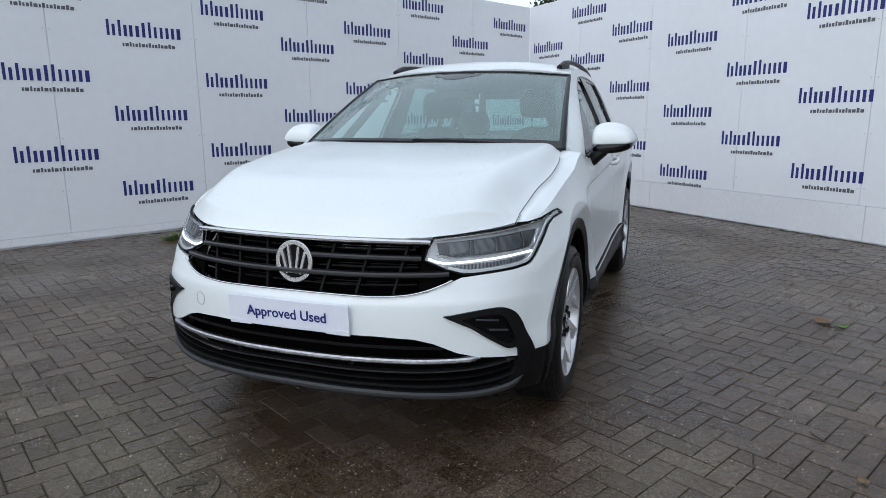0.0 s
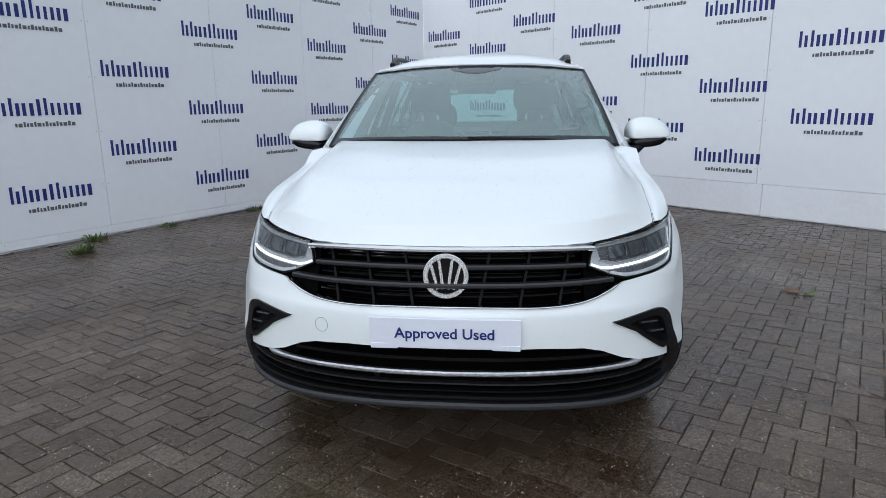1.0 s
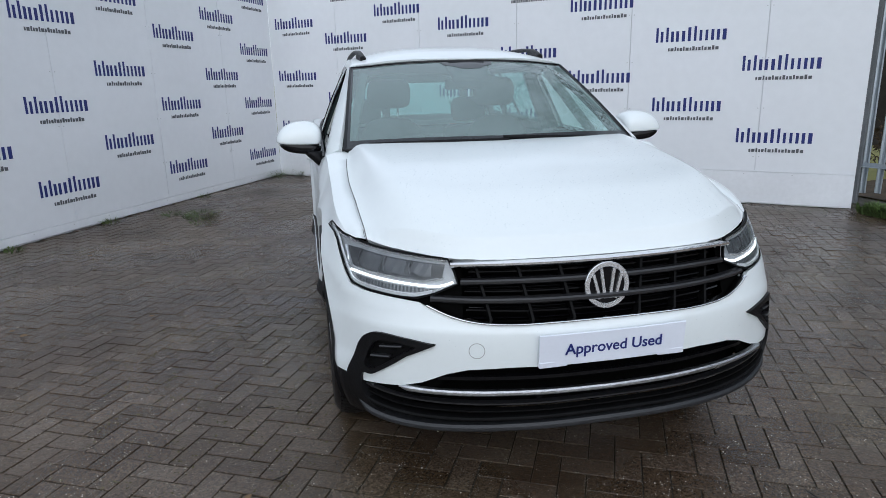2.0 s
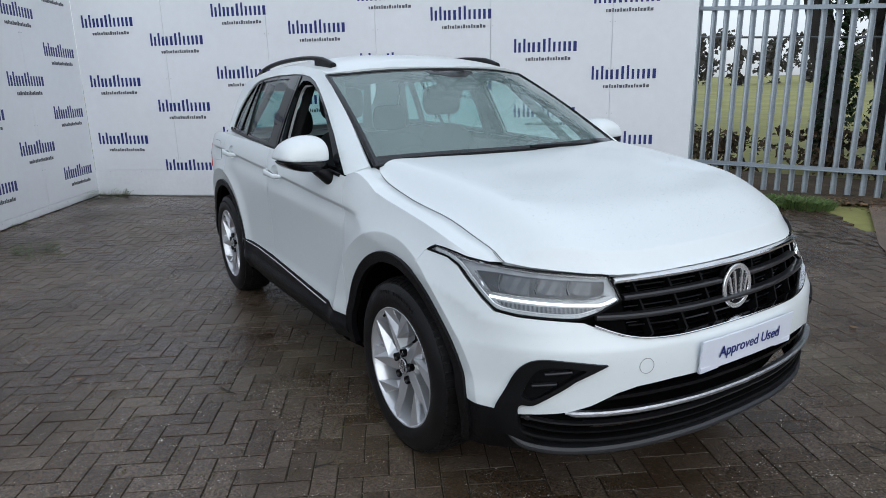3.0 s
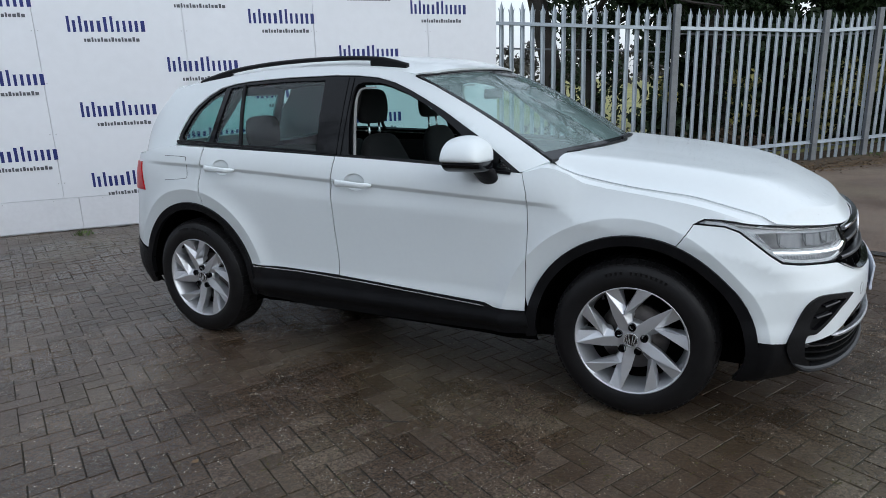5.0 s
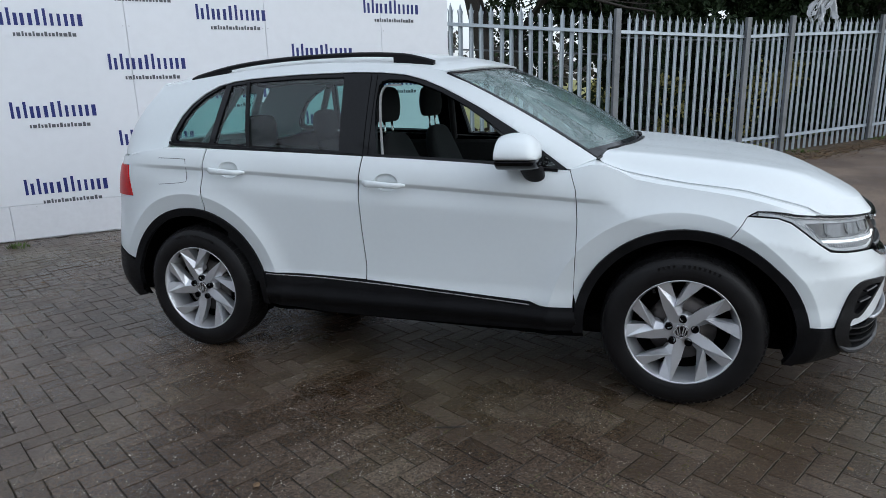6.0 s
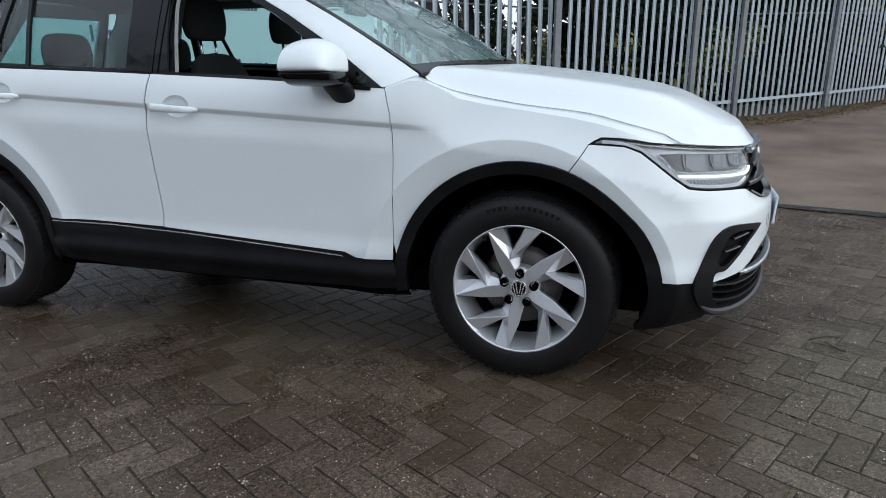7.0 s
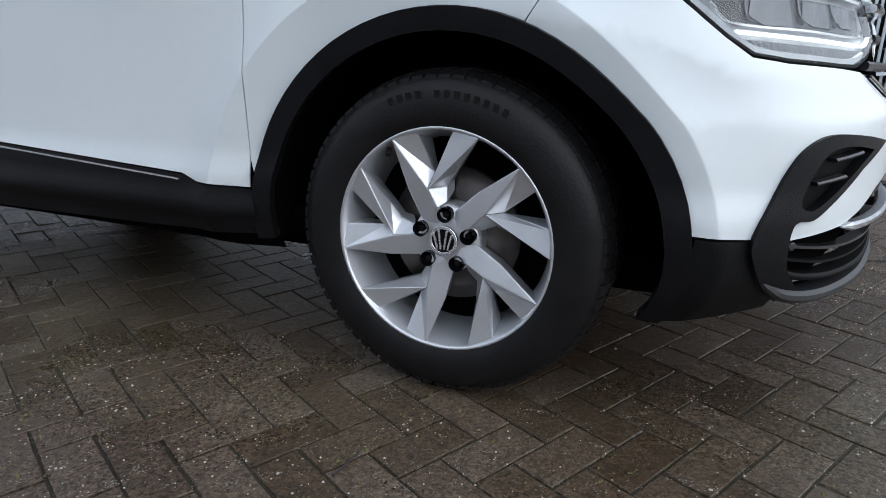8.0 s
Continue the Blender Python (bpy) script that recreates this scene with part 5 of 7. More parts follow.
def mirror(side):
    yy = -side
    def stack(outline, centre, steps):
        """Sections along x, from the glass to the front, each the outline drawn towards its centre."""
        secs = [[Vector((x, yy * (centre[0] + (y - centre[0]) * k), centre[1] + (z - centre[1]) * (kz if z > centre[1] else k ** 0.35))) for y, z in outline] for x, k, kz in steps]
        return loft([list(reversed(q)) for q in secs] if yy > 0 else secs)
    steps = ((0.510, 0.92, 0.72), (0.511, 0.98, 0.82), (0.516, 1.0, 0.88), (0.55, 1.0, 0.97), (0.59, 1.0, 1.0), (0.63, 0.98, 0.97), (0.66, 0.93, 0.85), (0.682, 0.82, 0.66), (0.695, 0.57, 0.44))
    dome = [(0.868, 1.140), (0.864, 1.146), (0.862, 1.190), (0.872, 1.232), (0.905, 1.256), (0.960, 1.262), (1.02, 1.254), (1.07, 1.228), (1.098, 1.186), (1.104, 1.158), (1.094, 1.146), (0.98, 1.140)]
    v, f = stack(dome, (0.965, 1.148), steps)
    m = smooth_part("wing_mirror", v, f, M_PAINT, car, "white wing mirror with black lower half")
    band = [(0.866, 1.145), (1.092, 1.149), (1.090, 1.138), (1.06, 1.106), (1.0, 1.092), (0.92, 1.088), (0.88, 1.093), (0.866, 1.105)]
    v, f = stack(list(reversed(band)), (0.965, 1.150), [(x, k * 0.992, kz) for x, k, kz in steps])
    smooth_part("lower_shell", v, f, M_GLOSSBL, m, "gloss black lower mirror shell")
    foot = []
    for z, x, y, rx, ry in ((1.020, 0.655, 0.862, 0.026, 0.018), (1.030, 0.655, 0.866, 0.046, 0.032), (1.055, 0.652, 0.880, 0.054, 0.040), (1.085, 0.646, 0.905, 0.060, 0.050), (1.118, 0.636, 0.93, 0.062, 0.055)):
        foot.append([Vector((x + rx * math.cos(t), yy * (y + ry * math.sin(t)), z)) for t in np.linspace(0, 2 * math.pi, 13)[:-1]])
    v, f = loft(foot)
    smooth_part("foot", v, f, M_BLACKPL, m, "black mirror foot", 1)
    v, f = loft([[Vector((0.513 - 0.004 * k, yy * (0.90 + 0.15 * a), 1.120 + 0.075 * b)) for a, b in ((0, 0), (1, 0.2), (1, 0.6), (0.7, 1), (0.2, 1))] for k in (0, 1)])
    link("mirror_glass", v, f, M_CHROME, m, "", False)


both(mirror)


def handle(side):
    for x0, z0 in HANDLES:
        pts, secs = [], []
        for i in range(25):
            t = i / 24
            out = 0.006 + 0.030 * sstep(min(t / 0.16, (1 - t) / 0.24))
            x = x0 - 0.118 + 0.236 * t
            hgt = 0.019 - 0.006 * t - 0.006 * (1 - sstep(min(t, 1 - t) / 0.10))
            q = shell(side * sx(x), z0 - 0.004 - 0.012 * (t - 0.5))
            secs.append([Vector((q.x, -side * (abs(q.y) + out + 0.010 * math.cos(a)), q.z + hgt * math.sin(a))) for a in np.linspace(0, 2 * math.pi, 15)[:-1]])
        v, f = loft(secs)
        link("door_handle", v, f, M_PAINT, body, "white door handle", True)
        # the hollow behind the handle
        v, f, n = [], [], 24
        for k, dep in ((1.0, 0.0), (0.97, -0.003), (0.90, -0.009), (0.75, -0.0145), (0.5, -0.018), (0.2, -0.019)):
            v += [shell(side * p.x, p.y, 0.0) + Vector((0, -side * dep, 0)) for p in bowl_edge(x0, z0, k)]
        for k in range(5):
            for i in range(n):
                j = (i + 1) % n
                f.append((k * n + i, k * n + j, (k + 1) * n + j, (k + 1) * n + i))
        f.append(tuple(5 * n + i for i in range(n)))
        link("handle_bowl", v, f, M_PAINT, body, "", True)


both(handle)
# fuel flap seam on the right flank
loop = [shell(sx(x), z, 0.001) for x, z in ((-1.53, 1.118), (-1.36, 1.114), (-1.338, 1.10), (-1.338, 1.00), (-1.37, 0.982), (-1.54, 0.968))]
v, f = sweep(catmull(loop, 5), rect(0.0025, 0.002), up=lambda i: Vector((0, -1, 0)))
link("fuel_flap_seam", v, f, M_GREYPL, body, "", False)


# ---- wheels ----
def tyre_mesh():
    n = 96
    prof = [(0.248, -0.005), (0.262, 0.004), (0.285, 0.010), (0.314, 0.010), (0.337, 0.002), (0.356, -0.014), (0.3675, -0.036), (0.3715, -0.07), (0.3725, -0.12), (0.3715, -0.17), (0.362, -0.21), (0.315, -0.236), (0.25, -0.225)]
    prof = [(p.x, p.y) for p in catmull(prof, 2)]
    verts, faces = [], []
    for i in range(n):
        a = 2 * math.pi * i / n
        for r, y in prof:
            verts.append((r * math.sin(a), y, r * math.cos(a)))
    k = len(prof)
    for i in range(n):
        for j in range(k - 1):
            i2 = (i + 1) % n
            faces.append((i * k + j, i2 * k + j, i2 * k + j + 1, i * k + j + 1))
    return verts, faces


def tread_mesh():
    """Shoulder blocks and rib blocks of the tread."""
    verts, faces = [], []
    for i in range(72):
        a = 2 * math.pi * i / 72
        for y0, y1, da, r0, r1, sk in ((-0.012, -0.050, 0.030, 0.350, 0.3735, 0.0), (-0.056, -0.100, 0.032, 0.367, 0.3745, 0.02), (-0.106, -0.150, 0.032, 0.367, 0.3745, -0.02), (-0.156, -0.20, 0.030, 0.362, 0.3735, 0.0)):
            k = len(verts)
            for r_out in (0, 1):
                for y, s in ((y0, -1), (y0, 1), (y1, 1), (y1, -1)):
                    r = (r1 if r_out else r0 - 0.006)
                    if y == -0.012:
                        r -= 0.012
                    t = a + s * da * 1.15 * (0.94 if r_out else 1.0) + (sk if y == y1 else 0)
                    verts.append((r * math.sin(t), y, r * math.cos(t)))
            faces += [(k + 4, k + 5, k + 6, k + 7), (k, k + 1, k + 5, k + 4), (k + 1, k + 2, k + 6, k + 5), (k + 2, k + 3, k + 7, k + 6), (k + 3, k, k + 4, k + 7)]
    return verts, faces


def lathe(prof, n=64):
    verts, faces = [], []
    for i in range(n):
        a = 2 * math.pi * i / n
        verts += [(r * math.sin(a), y, r * math.cos(a)) for r, y in prof]
    k = len(prof)
    for i in range(n):
        i2 = (i + 1) % n
        for j in range(k - 1):
            faces.append((i * k + j, i2 * k + j, i2 * k + j + 1, i * k + j + 1))
    return verts, faces


def wheel(name, x, side, spin):
    """A wheel with five pairs of bladed spokes; the wheel's own +y is the outside."""
    yy = -side
    hub = new(name)
    v, f = tyre_mesh()
    ty = link("tyre", v, f, M_RUBBER, car, "worn black road tyre")
    hub.matrix_world = Matrix.Identity(4)
    base = Matrix.Translation((x, yy * 0.900, WHEEL_Z + 0.005)) @ Matrix.Diagonal((0.985, 1, 0.985, 1)) @ (pose(0, 0, 0, 0, 0, 180) if yy < 0 else Matrix.Identity(4)) @ pose(0, 0, 0, 0, spin, 0)
    bpy.data.objects.remove(hub)
    ty.name = "wheel"
    ty.matrix_basis = base
    v, f = tread_mesh()
    link("tread", v, f, M_RUBBER, ty, "", False)
    v, f = lathe([(0.222, -0.20), (0.226, -0.09), (0.234, -0.05), (0.242, -0.018), (0.2485, -0.004), (0.2505, 0.001), (0.2555, 0.002), (0.2565, -0.006)])
    link("rim", v, f, M_ALLOY, ty, "silver alloy rim")
    v, f = lathe([(0.0, -0.028), (0.05, -0.028), (0.078, -0.034), (0.082, -0.06), (0.082, -0.12)], 40)
    link("hub", v, f, M_ALLOY, ty)
    v, f = lathe([(0.07, -0.085), (0.158, -0.085), (0.158, -0.11), (0.07, -0.11)], 48)
    link("brake_disc", v, f, M_DISC, ty, "grey steel brake disc")
    # closed black disc: colour stands for the shade between the spokes
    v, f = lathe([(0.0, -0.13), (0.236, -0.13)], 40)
    link("wheel_back_shade", v, f, M_MATBL, ty)
    # each pair: a broad faceted blade and a slimmer one that forks off it; (across, up, height of the outside)
    fork, deep, root = (-0.038, 0.116, -0.014), (-0.030, 0.150, -0.040), (-0.016, 0.072, -0.021)
    blade_a = [(-0.028, 0.030, -0.029), (-0.058, 0.042, -0.030), (-0.088, 0.110, -0.020), (-0.1205, 0.2225, -0.001), (-0.064, 0.2420, -0.012), deep, fork, root, (0.006, 0.048, -0.026)]
    blade_b = [fork, deep, (0.022, 0.2490, -0.011), (0.084, 0.2350, -0.001), (0.022, 0.158, -0.044), (-0.003, 0.120, -0.048), (0.000, 0.085, -0.042), root]
    for k in range(5):
        for bl, tops in ((blade_a, ((0, 1, 2, 7), (2, 3, 6, 7), (3, 4, 5, 6), (0, 7, 8))), (blade_b, ((0, 3, 2, 1), (0, 7, 6, 5), (0, 5, 4, 3)))):
            c, s_ = math.cos(radians(72 * k)), math.sin(radians(72 * k))
            n = len(bl)
            bm = bmesh.new()
            up = [bm.verts.new((-(c * p[0] + s_ * p[1]), p[2], -s_ * p[0] + c * p[1])) for p in bl]
            mid = Vector((sum(p[0] for p in bl) / n, sum(p[1] for p in bl) / n))
            low = [(p[0] + (mid.x - p[0]) * 0.34, p[1] + (mid.y - p[1]) * (0.34 if math.hypot(p[0], p[1]) < 0.2 else 0.06)) for p in bl]
            dn = [bm.verts.new((-(c * p[0] + s_ * p[1]), -0.080, -s_ * p[0] + c * p[1])) for p in low]
            for t in tops:
                bm.faces.new([up[q] for q in t])
            for q in range(n):
                bm.faces.new((up[q], up[(q + 1) % n], dn[(q + 1) % n], dn[q]))
            bmesh.ops.recalc_face_normals(bm, faces=bm.faces)
            base_v = set(dn)
            bmesh.ops.bevel(bm, geom=[e for e in bm.edges if not (e.verts[0] in base_v or e.verts[1] in base_v)], offset=0.0022, segments=2, affect="EDGES", profile=0.5)
            bmesh.ops.triangulate(bm, faces=[q for q in bm.faces if len(q.verts) > 4])
            part("spoke", bm, M_ALLOY, ty)
    v, f = sweep([(0.135, -0.02, 0.196), (0.128, -0.004, 0.186)], ring(0.006, 10), up=(0, 0, 1))
    link("valve", v, f, M_RUBBER, ty, "", False)
    # raised marks on the sidewall
    for q in range(13):
        if q in (8,):
            continue
        a = radians(-26 + 3.9 * q)
        b = box_bm(-0.0055, -0.001, -0.011, 0.0055, 0.0015, 0.011)
        w = part("sidewall_mark", b, M_RUBBER, ty)
        w.matrix_basis = Matrix.Rotation(a, 4, "Y") @ Matrix.Translation((0, 0.0092, 0.320)) @ pose(0, 0, 0, -8, 0, 0)
    for k in range(5):
        a = radians(72 * k + 3)
        v, f = lathe([(0.0, -0.040), (0.008, -0.040), (0.011, -0.044), (0.0175, -0.030), (0.0175, -0.055)], 16)
        nut = link("wheel_bolt", v, f, M_GLOSSBL, ty, "", False)
        nut.matrix_basis = Matrix.Translation((-0.060 * math.sin(a), 0.016, 0.060 * math.cos(a)))
    badge(ty, pose(0, -0.018, 0, 0, 0, 90) @ pose(0, 0, 0, -spin, 0, 0), 0.033)
    return ty


for x in (WB, -WB):
    for s in (1, -1):
        wheel("wheel", x, s, 0)


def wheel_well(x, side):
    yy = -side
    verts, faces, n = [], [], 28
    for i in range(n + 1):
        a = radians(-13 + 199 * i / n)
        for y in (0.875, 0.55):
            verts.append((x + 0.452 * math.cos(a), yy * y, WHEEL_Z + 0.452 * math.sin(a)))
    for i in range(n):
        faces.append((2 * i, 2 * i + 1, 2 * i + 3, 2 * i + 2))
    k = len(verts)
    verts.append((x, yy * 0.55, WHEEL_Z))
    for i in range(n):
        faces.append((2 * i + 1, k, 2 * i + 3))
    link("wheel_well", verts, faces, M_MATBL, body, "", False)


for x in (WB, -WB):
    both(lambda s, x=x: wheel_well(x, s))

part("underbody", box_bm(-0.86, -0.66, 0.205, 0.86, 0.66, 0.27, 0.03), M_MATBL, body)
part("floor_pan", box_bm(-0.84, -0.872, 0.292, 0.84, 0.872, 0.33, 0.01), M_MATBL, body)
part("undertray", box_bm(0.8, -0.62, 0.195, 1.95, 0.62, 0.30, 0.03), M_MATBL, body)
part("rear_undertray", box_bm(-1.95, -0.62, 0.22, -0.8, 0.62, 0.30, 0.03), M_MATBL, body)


# ---- cabin ----
def seat(y, x, name="front_seat", lift=0.045):
    st = part(name, box_bm(x - 0.02, y - 0.25, 0.40, x + 0.48, y + 0.25, 0.62, 0.07, seg=3), M_SEAT, car, "dark grey cloth seat", True)
    secs = []
    for z, w, d, lean in ((0.50, 0.20, 0.13, 0.0), (0.62, 0.255, 0.15, 0.02), (0.85, 0.265, 0.14, 0.08), (1.03, 0.25, 0.12, 0.14), (1.13, 0.21, 0.10, 0.17), (1.185 + lift, 0.15, 0.07, 0.18)):
        cx = x - lean
        secs.append([Vector((cx + a * d / 2, y + b * w, z)) for a, b in ((1, -0.6), (1.15, -0.95), (0.3, -1.0), (-1, -0.7), (-1, 0.7), (0.3, 1.0), (1.15, 0.95), (1, 0.6), (0.75, 0))])
    v, f = loft(secs)
    smooth_part("backrest", v, f, M_SEAT, st)
    secs = []
    for z, w, d in ((1.235, 0.10, 0.08), (1.248, 0.145, 0.115), (1.33, 0.160, 0.135), (1.41, 0.145, 0.115), (1.435, 0.10, 0.07)):
        secs.append([Vector((x - 0.205 + d / 2 * math.cos(t), y + w * math.sin(t), z + lift)) for t in np.linspace(0, 2 * math.pi, 13)[:-1]])
    v, f = loft(secs)
    smooth_part("headrest", v, f, M_SEAT, st)
    for k in (-0.055, 0.055):
        v, f = sweep([(x - 0.19, y + k, 1.15), (x - 0.20, y + k, 1.27 + lift)], ring(0.007, 8), up=(1, 0, 0))
        link("headrest_rod", v, f, M_CHROME, st)
    return st


seat(-0.37, -0.11)
seat(0.37, -0.11)
seat(-0.40, -0.95, "rear_seat", -0.10)
seat(0.40, -0.95, "rear_seat", -0.10)
part("cabin_floor", box_bm(-1.9, -0.80, 0.28, 1.2, 0.80, 0.36, 0.02), M_MATBL, body)
dash = part("dashboard", box_bm(0.62, -0.74, 0.72, 1.04, 0.74, 1.075, 0.06, seg=3), M_SEAT, car, "black dashboard", True)
v, f = torus(0.175, 0.028, 0.028, 40)
wheel_ob = link("steering_wheel", v, f, M_BLACKPL, car, "black steering wheel")
wheel_ob.matrix_basis = pose(0.52, -0.37, 0.99, 0, 20, 0)
part("spoke", box_bm(-0.012, -0.16, -0.03, 0.012, 0.16, 0.03, 0.01), M_BLACKPL, wheel_ob)
for s in (1, -1):
    part("door_card", box_bm(-1.15, s * 0.79, 0.40, 0.75, s * 0.845, 1.085, 0.02), M_SEAT, body)
hl_pts = [Vector((x, y)) for x, y in ((0.20, -0.56), (0.20, 0.56), (-0.4, 0.58), (-1.2, 0.55), (-1.7, 0.48), (-1.7, -0.48), (-1.2, -0.55), (-0.4, -0.58))]
patch("headliner", hl_pts, roof_off(-0.05), M_LINER, body, 0.15, 0.15, 0, (), "pale grey headliner", lambda p: Vector((0, 0, -1)))
for s in (1, -1):
    for pts in (((0.62, 0.72, 1.10), (0.16, 0.58, 1.49)), ((-0.27, 0.74, 1.10), (-0.25, 0.585, 1.50)), ((-1.38, 0.68, 1.15), (-1.18, 0.53, 1.50)), ((0.10, 0.575, 1.52), (-1.3, 0.54, 1.53))):
        v, f = sweep([(a, b * s, c) for a, b, c in pts], rect(0.05, 0.04, 0.010), up=(0, 0, 1) if pts[0][0] - pts[1][0] > 1 else (1, 0, 0))
        link("inner_pillar", v, f, M_SEAT if pts[0][0] == -0.27 else M_LINER, body, "", False)
part("parcel_shelf", box_bm(-1.85, -0.65, 1.02, -1.15, 0.65, 1.05, 0.01), M_SEAT, body)


# ---- palisade fence ----
POSTS = [(-2.05, 5.28), (0.36, 6.56), (2.30, 8.30), (3.05, 9.0), (4.80, 10.75), (6.6, 12.8), (8.3, 15.0), (9.9, 17.3), (11.4, 19.6), (12.9, 22.0), (14.3, 24.4)]
PALE = {}


def pale_mesh():
    """A galvanised pale of folded steel with a triple-pointed head."""
    if "m" not in PALE:
        prof = [(-0.034, 0.0), (-0.024, -0.012), (-0.008, -0.002), (0.008, -0.002), (0.024, -0.012), (0.034, 0.0)]
        tips = [2.27, 2.24, 2.34, 2.34, 2.24, 2.27]
        lean = [-0.012, -0.006, 0, 0, 0.006, 0.012]
        verts, faces = [], []
        for off in (0.0, 0.003):
            for (x, y), t, ln in zip(prof, tips, lean):
                verts += [(x, y + off, 0.03), (x, y + off, 2.20), (x * (1 if abs(x) > 0.01 else 0.2) + ln, y + off - abs(ln) * 0.5, t)]
        n = 6
        for layer in (0, 1):
            for i in range(n - 1):
                for k in (0, 1):
                    a = layer * 18 + i * 3 + k
                    b = layer * 18 + (i + 1) * 3 + k
                    faces.append((a, b, b + 1, a + 1) if layer == 0 else (b, a, a + 1, b + 1))
        me = bpy.data.meshes.new("pale")
        me.from_pydata(verts, [], faces)
        me.materials.append(M_GALV)
        PALE["m"] = me
    return PALE["m"]


def fence_bay(a, b, gate=False, k0=0.975, k1=0.975, l0=0.0, l1=0.0):
    """One bay. k0, k1: how the heights stretch at its two ends; l0, l1: how far they are lifted."""
    a, b = Vector((*a, slope(*a))), Vector((*b, slope(*b)))
    d = (b - a)
    length = d.to_2d().length
    ang = math.atan2(d.y, d.x)
    bay = new("palisade_fence")
    bay.matrix_world = Matrix.Translation(a) @ pose(0, 0, 0, 0, 0, math.degrees(ang))
    tagged(bay, "galvanised steel palisade fence bay with pointed pales", "fence", "palisade fence bays")
    rise = d.z / length
    part("post", box_bm(-0.05, -0.118, -0.1, 0.05, -0.060, 2.36 * k0 + l0, 0.004, seg=1), M_GALVD, bay)
    for z in (0.30, 2.05):
        v, f = sweep([(0.05, -0.086, z * k0 + l0), (length - 0.05, -0.086, z * k1 + l1 + rise * length)], [(-0.022, -0.025), (0.022, -0.025), (0.022, -0.019), (-0.014, -0.019), (-0.014, 0.025), (-0.022, 0.025)])
        link("rail", v, f, M_GALV, bay, "", False)
    zr = 1.74 if not gate else 1.98
    v, f = sweep([(0.04, 0.03, zr * k0 + l0), (length - 0.06, 0.03, zr * k1 + l1 + rise * length)], ring(0.013, 8))
    link("rail", v, f, M_GALVD, bay, "", False)
    if gate:
        v, f = sweep([(0.04, 0.03, 0.20), (length - 0.06, 0.03, 0.20 + rise * length)], ring(0.013, 8))
        link("rail", v, f, M_GALVD, bay, "", False)
    n = max(2, round(length / 0.155))
    rnd = random.Random(int(length * 1000))
    for i in range(n):
        x = (i + 0.5) * length / n
        p = new("pale", pale_mesh())
        p.parent = bay
        t = x / length
        p.matrix_basis = pose(x, -0.045, rise * x - 0.02 + l0 + (l1 - l0) * t + rnd.uniform(-0.012, 0.012), 0, rnd.uniform(-0.4, 0.4), 0) @ Matrix.Diagonal((1, 1, k0 + (k1 - k0) * t, 1))
    return bay


STRETCH = [(1.086, 0.104), (1.04, -0.012), (0.965, 0.010), (0.975, 0.0)]
for i, (p, q) in enumerate(zip(POSTS[:-1], POSTS[1:])):
    (k0, l0), (k1, l1) = STRETCH[min(i, 3)], STRETCH[min(i + 1, 3)]
    fence_bay(p, q, i in (1, 2), k0, k1, l0, l1)


# ---- trees, hedge and distance ----
def leaf_cloud(name, blobs, size, count, mat, label, category, seed, kind="stuff", parent=None):
    """Many small bent leaves scattered in uneven clumps. blobs: (x, y, z, rx, ry, rz)."""
    rnd = random.Random(seed)
    verts, faces = [], []
    vol = [b[3] * b[4] * b[5] for b in blobs]
    for b, w in zip(blobs, vol):
        n = int(count * w / sum(vol))
        # sub-clumps give the outline its gaps
        subs = []
        for _ in range(max(5, n // 60)):
            while True:
                p = Vector((rnd.uniform(-1, 1), rnd.uniform(-1, 1), rnd.uniform(-1, 1)))
                if p.length < 1:
                    break
            subs.append(p)
        for _ in range(n):
            c = rnd.choice(subs)
            p = c + Vector((rnd.gauss(0, 0.16), rnd.gauss(0, 0.16), rnd.gauss(0, 0.16)))
            p = Vector((b[0] + p.x * b[3], b[1] + p.y * b[4], b[2] + p.z * b[5]))
            s = size * rnd.uniform(0.6, 1.4)
            m = Euler((rnd.uniform(-1.2, 1.2), rnd.uniform(-1.2, 1.2), rnd.uniform(0, 6.3))).to_matrix()
            k = len(verts)
            for q in ((-0.5, 0, 0), (0, -0.32, 0.08), (0.5, 0, -0.06), (0, 0.32, 0.08)):
                verts.append(p + m @ (Vector(q) * s))
            faces += [(k, k + 1, k + 2), (k, k + 2, k + 3)]
    ob = link(name, verts, faces, mat, parent, "" if parent else label, False)
    if not parent:
        tagged(ob, label, category, kind=kind)
    return ob


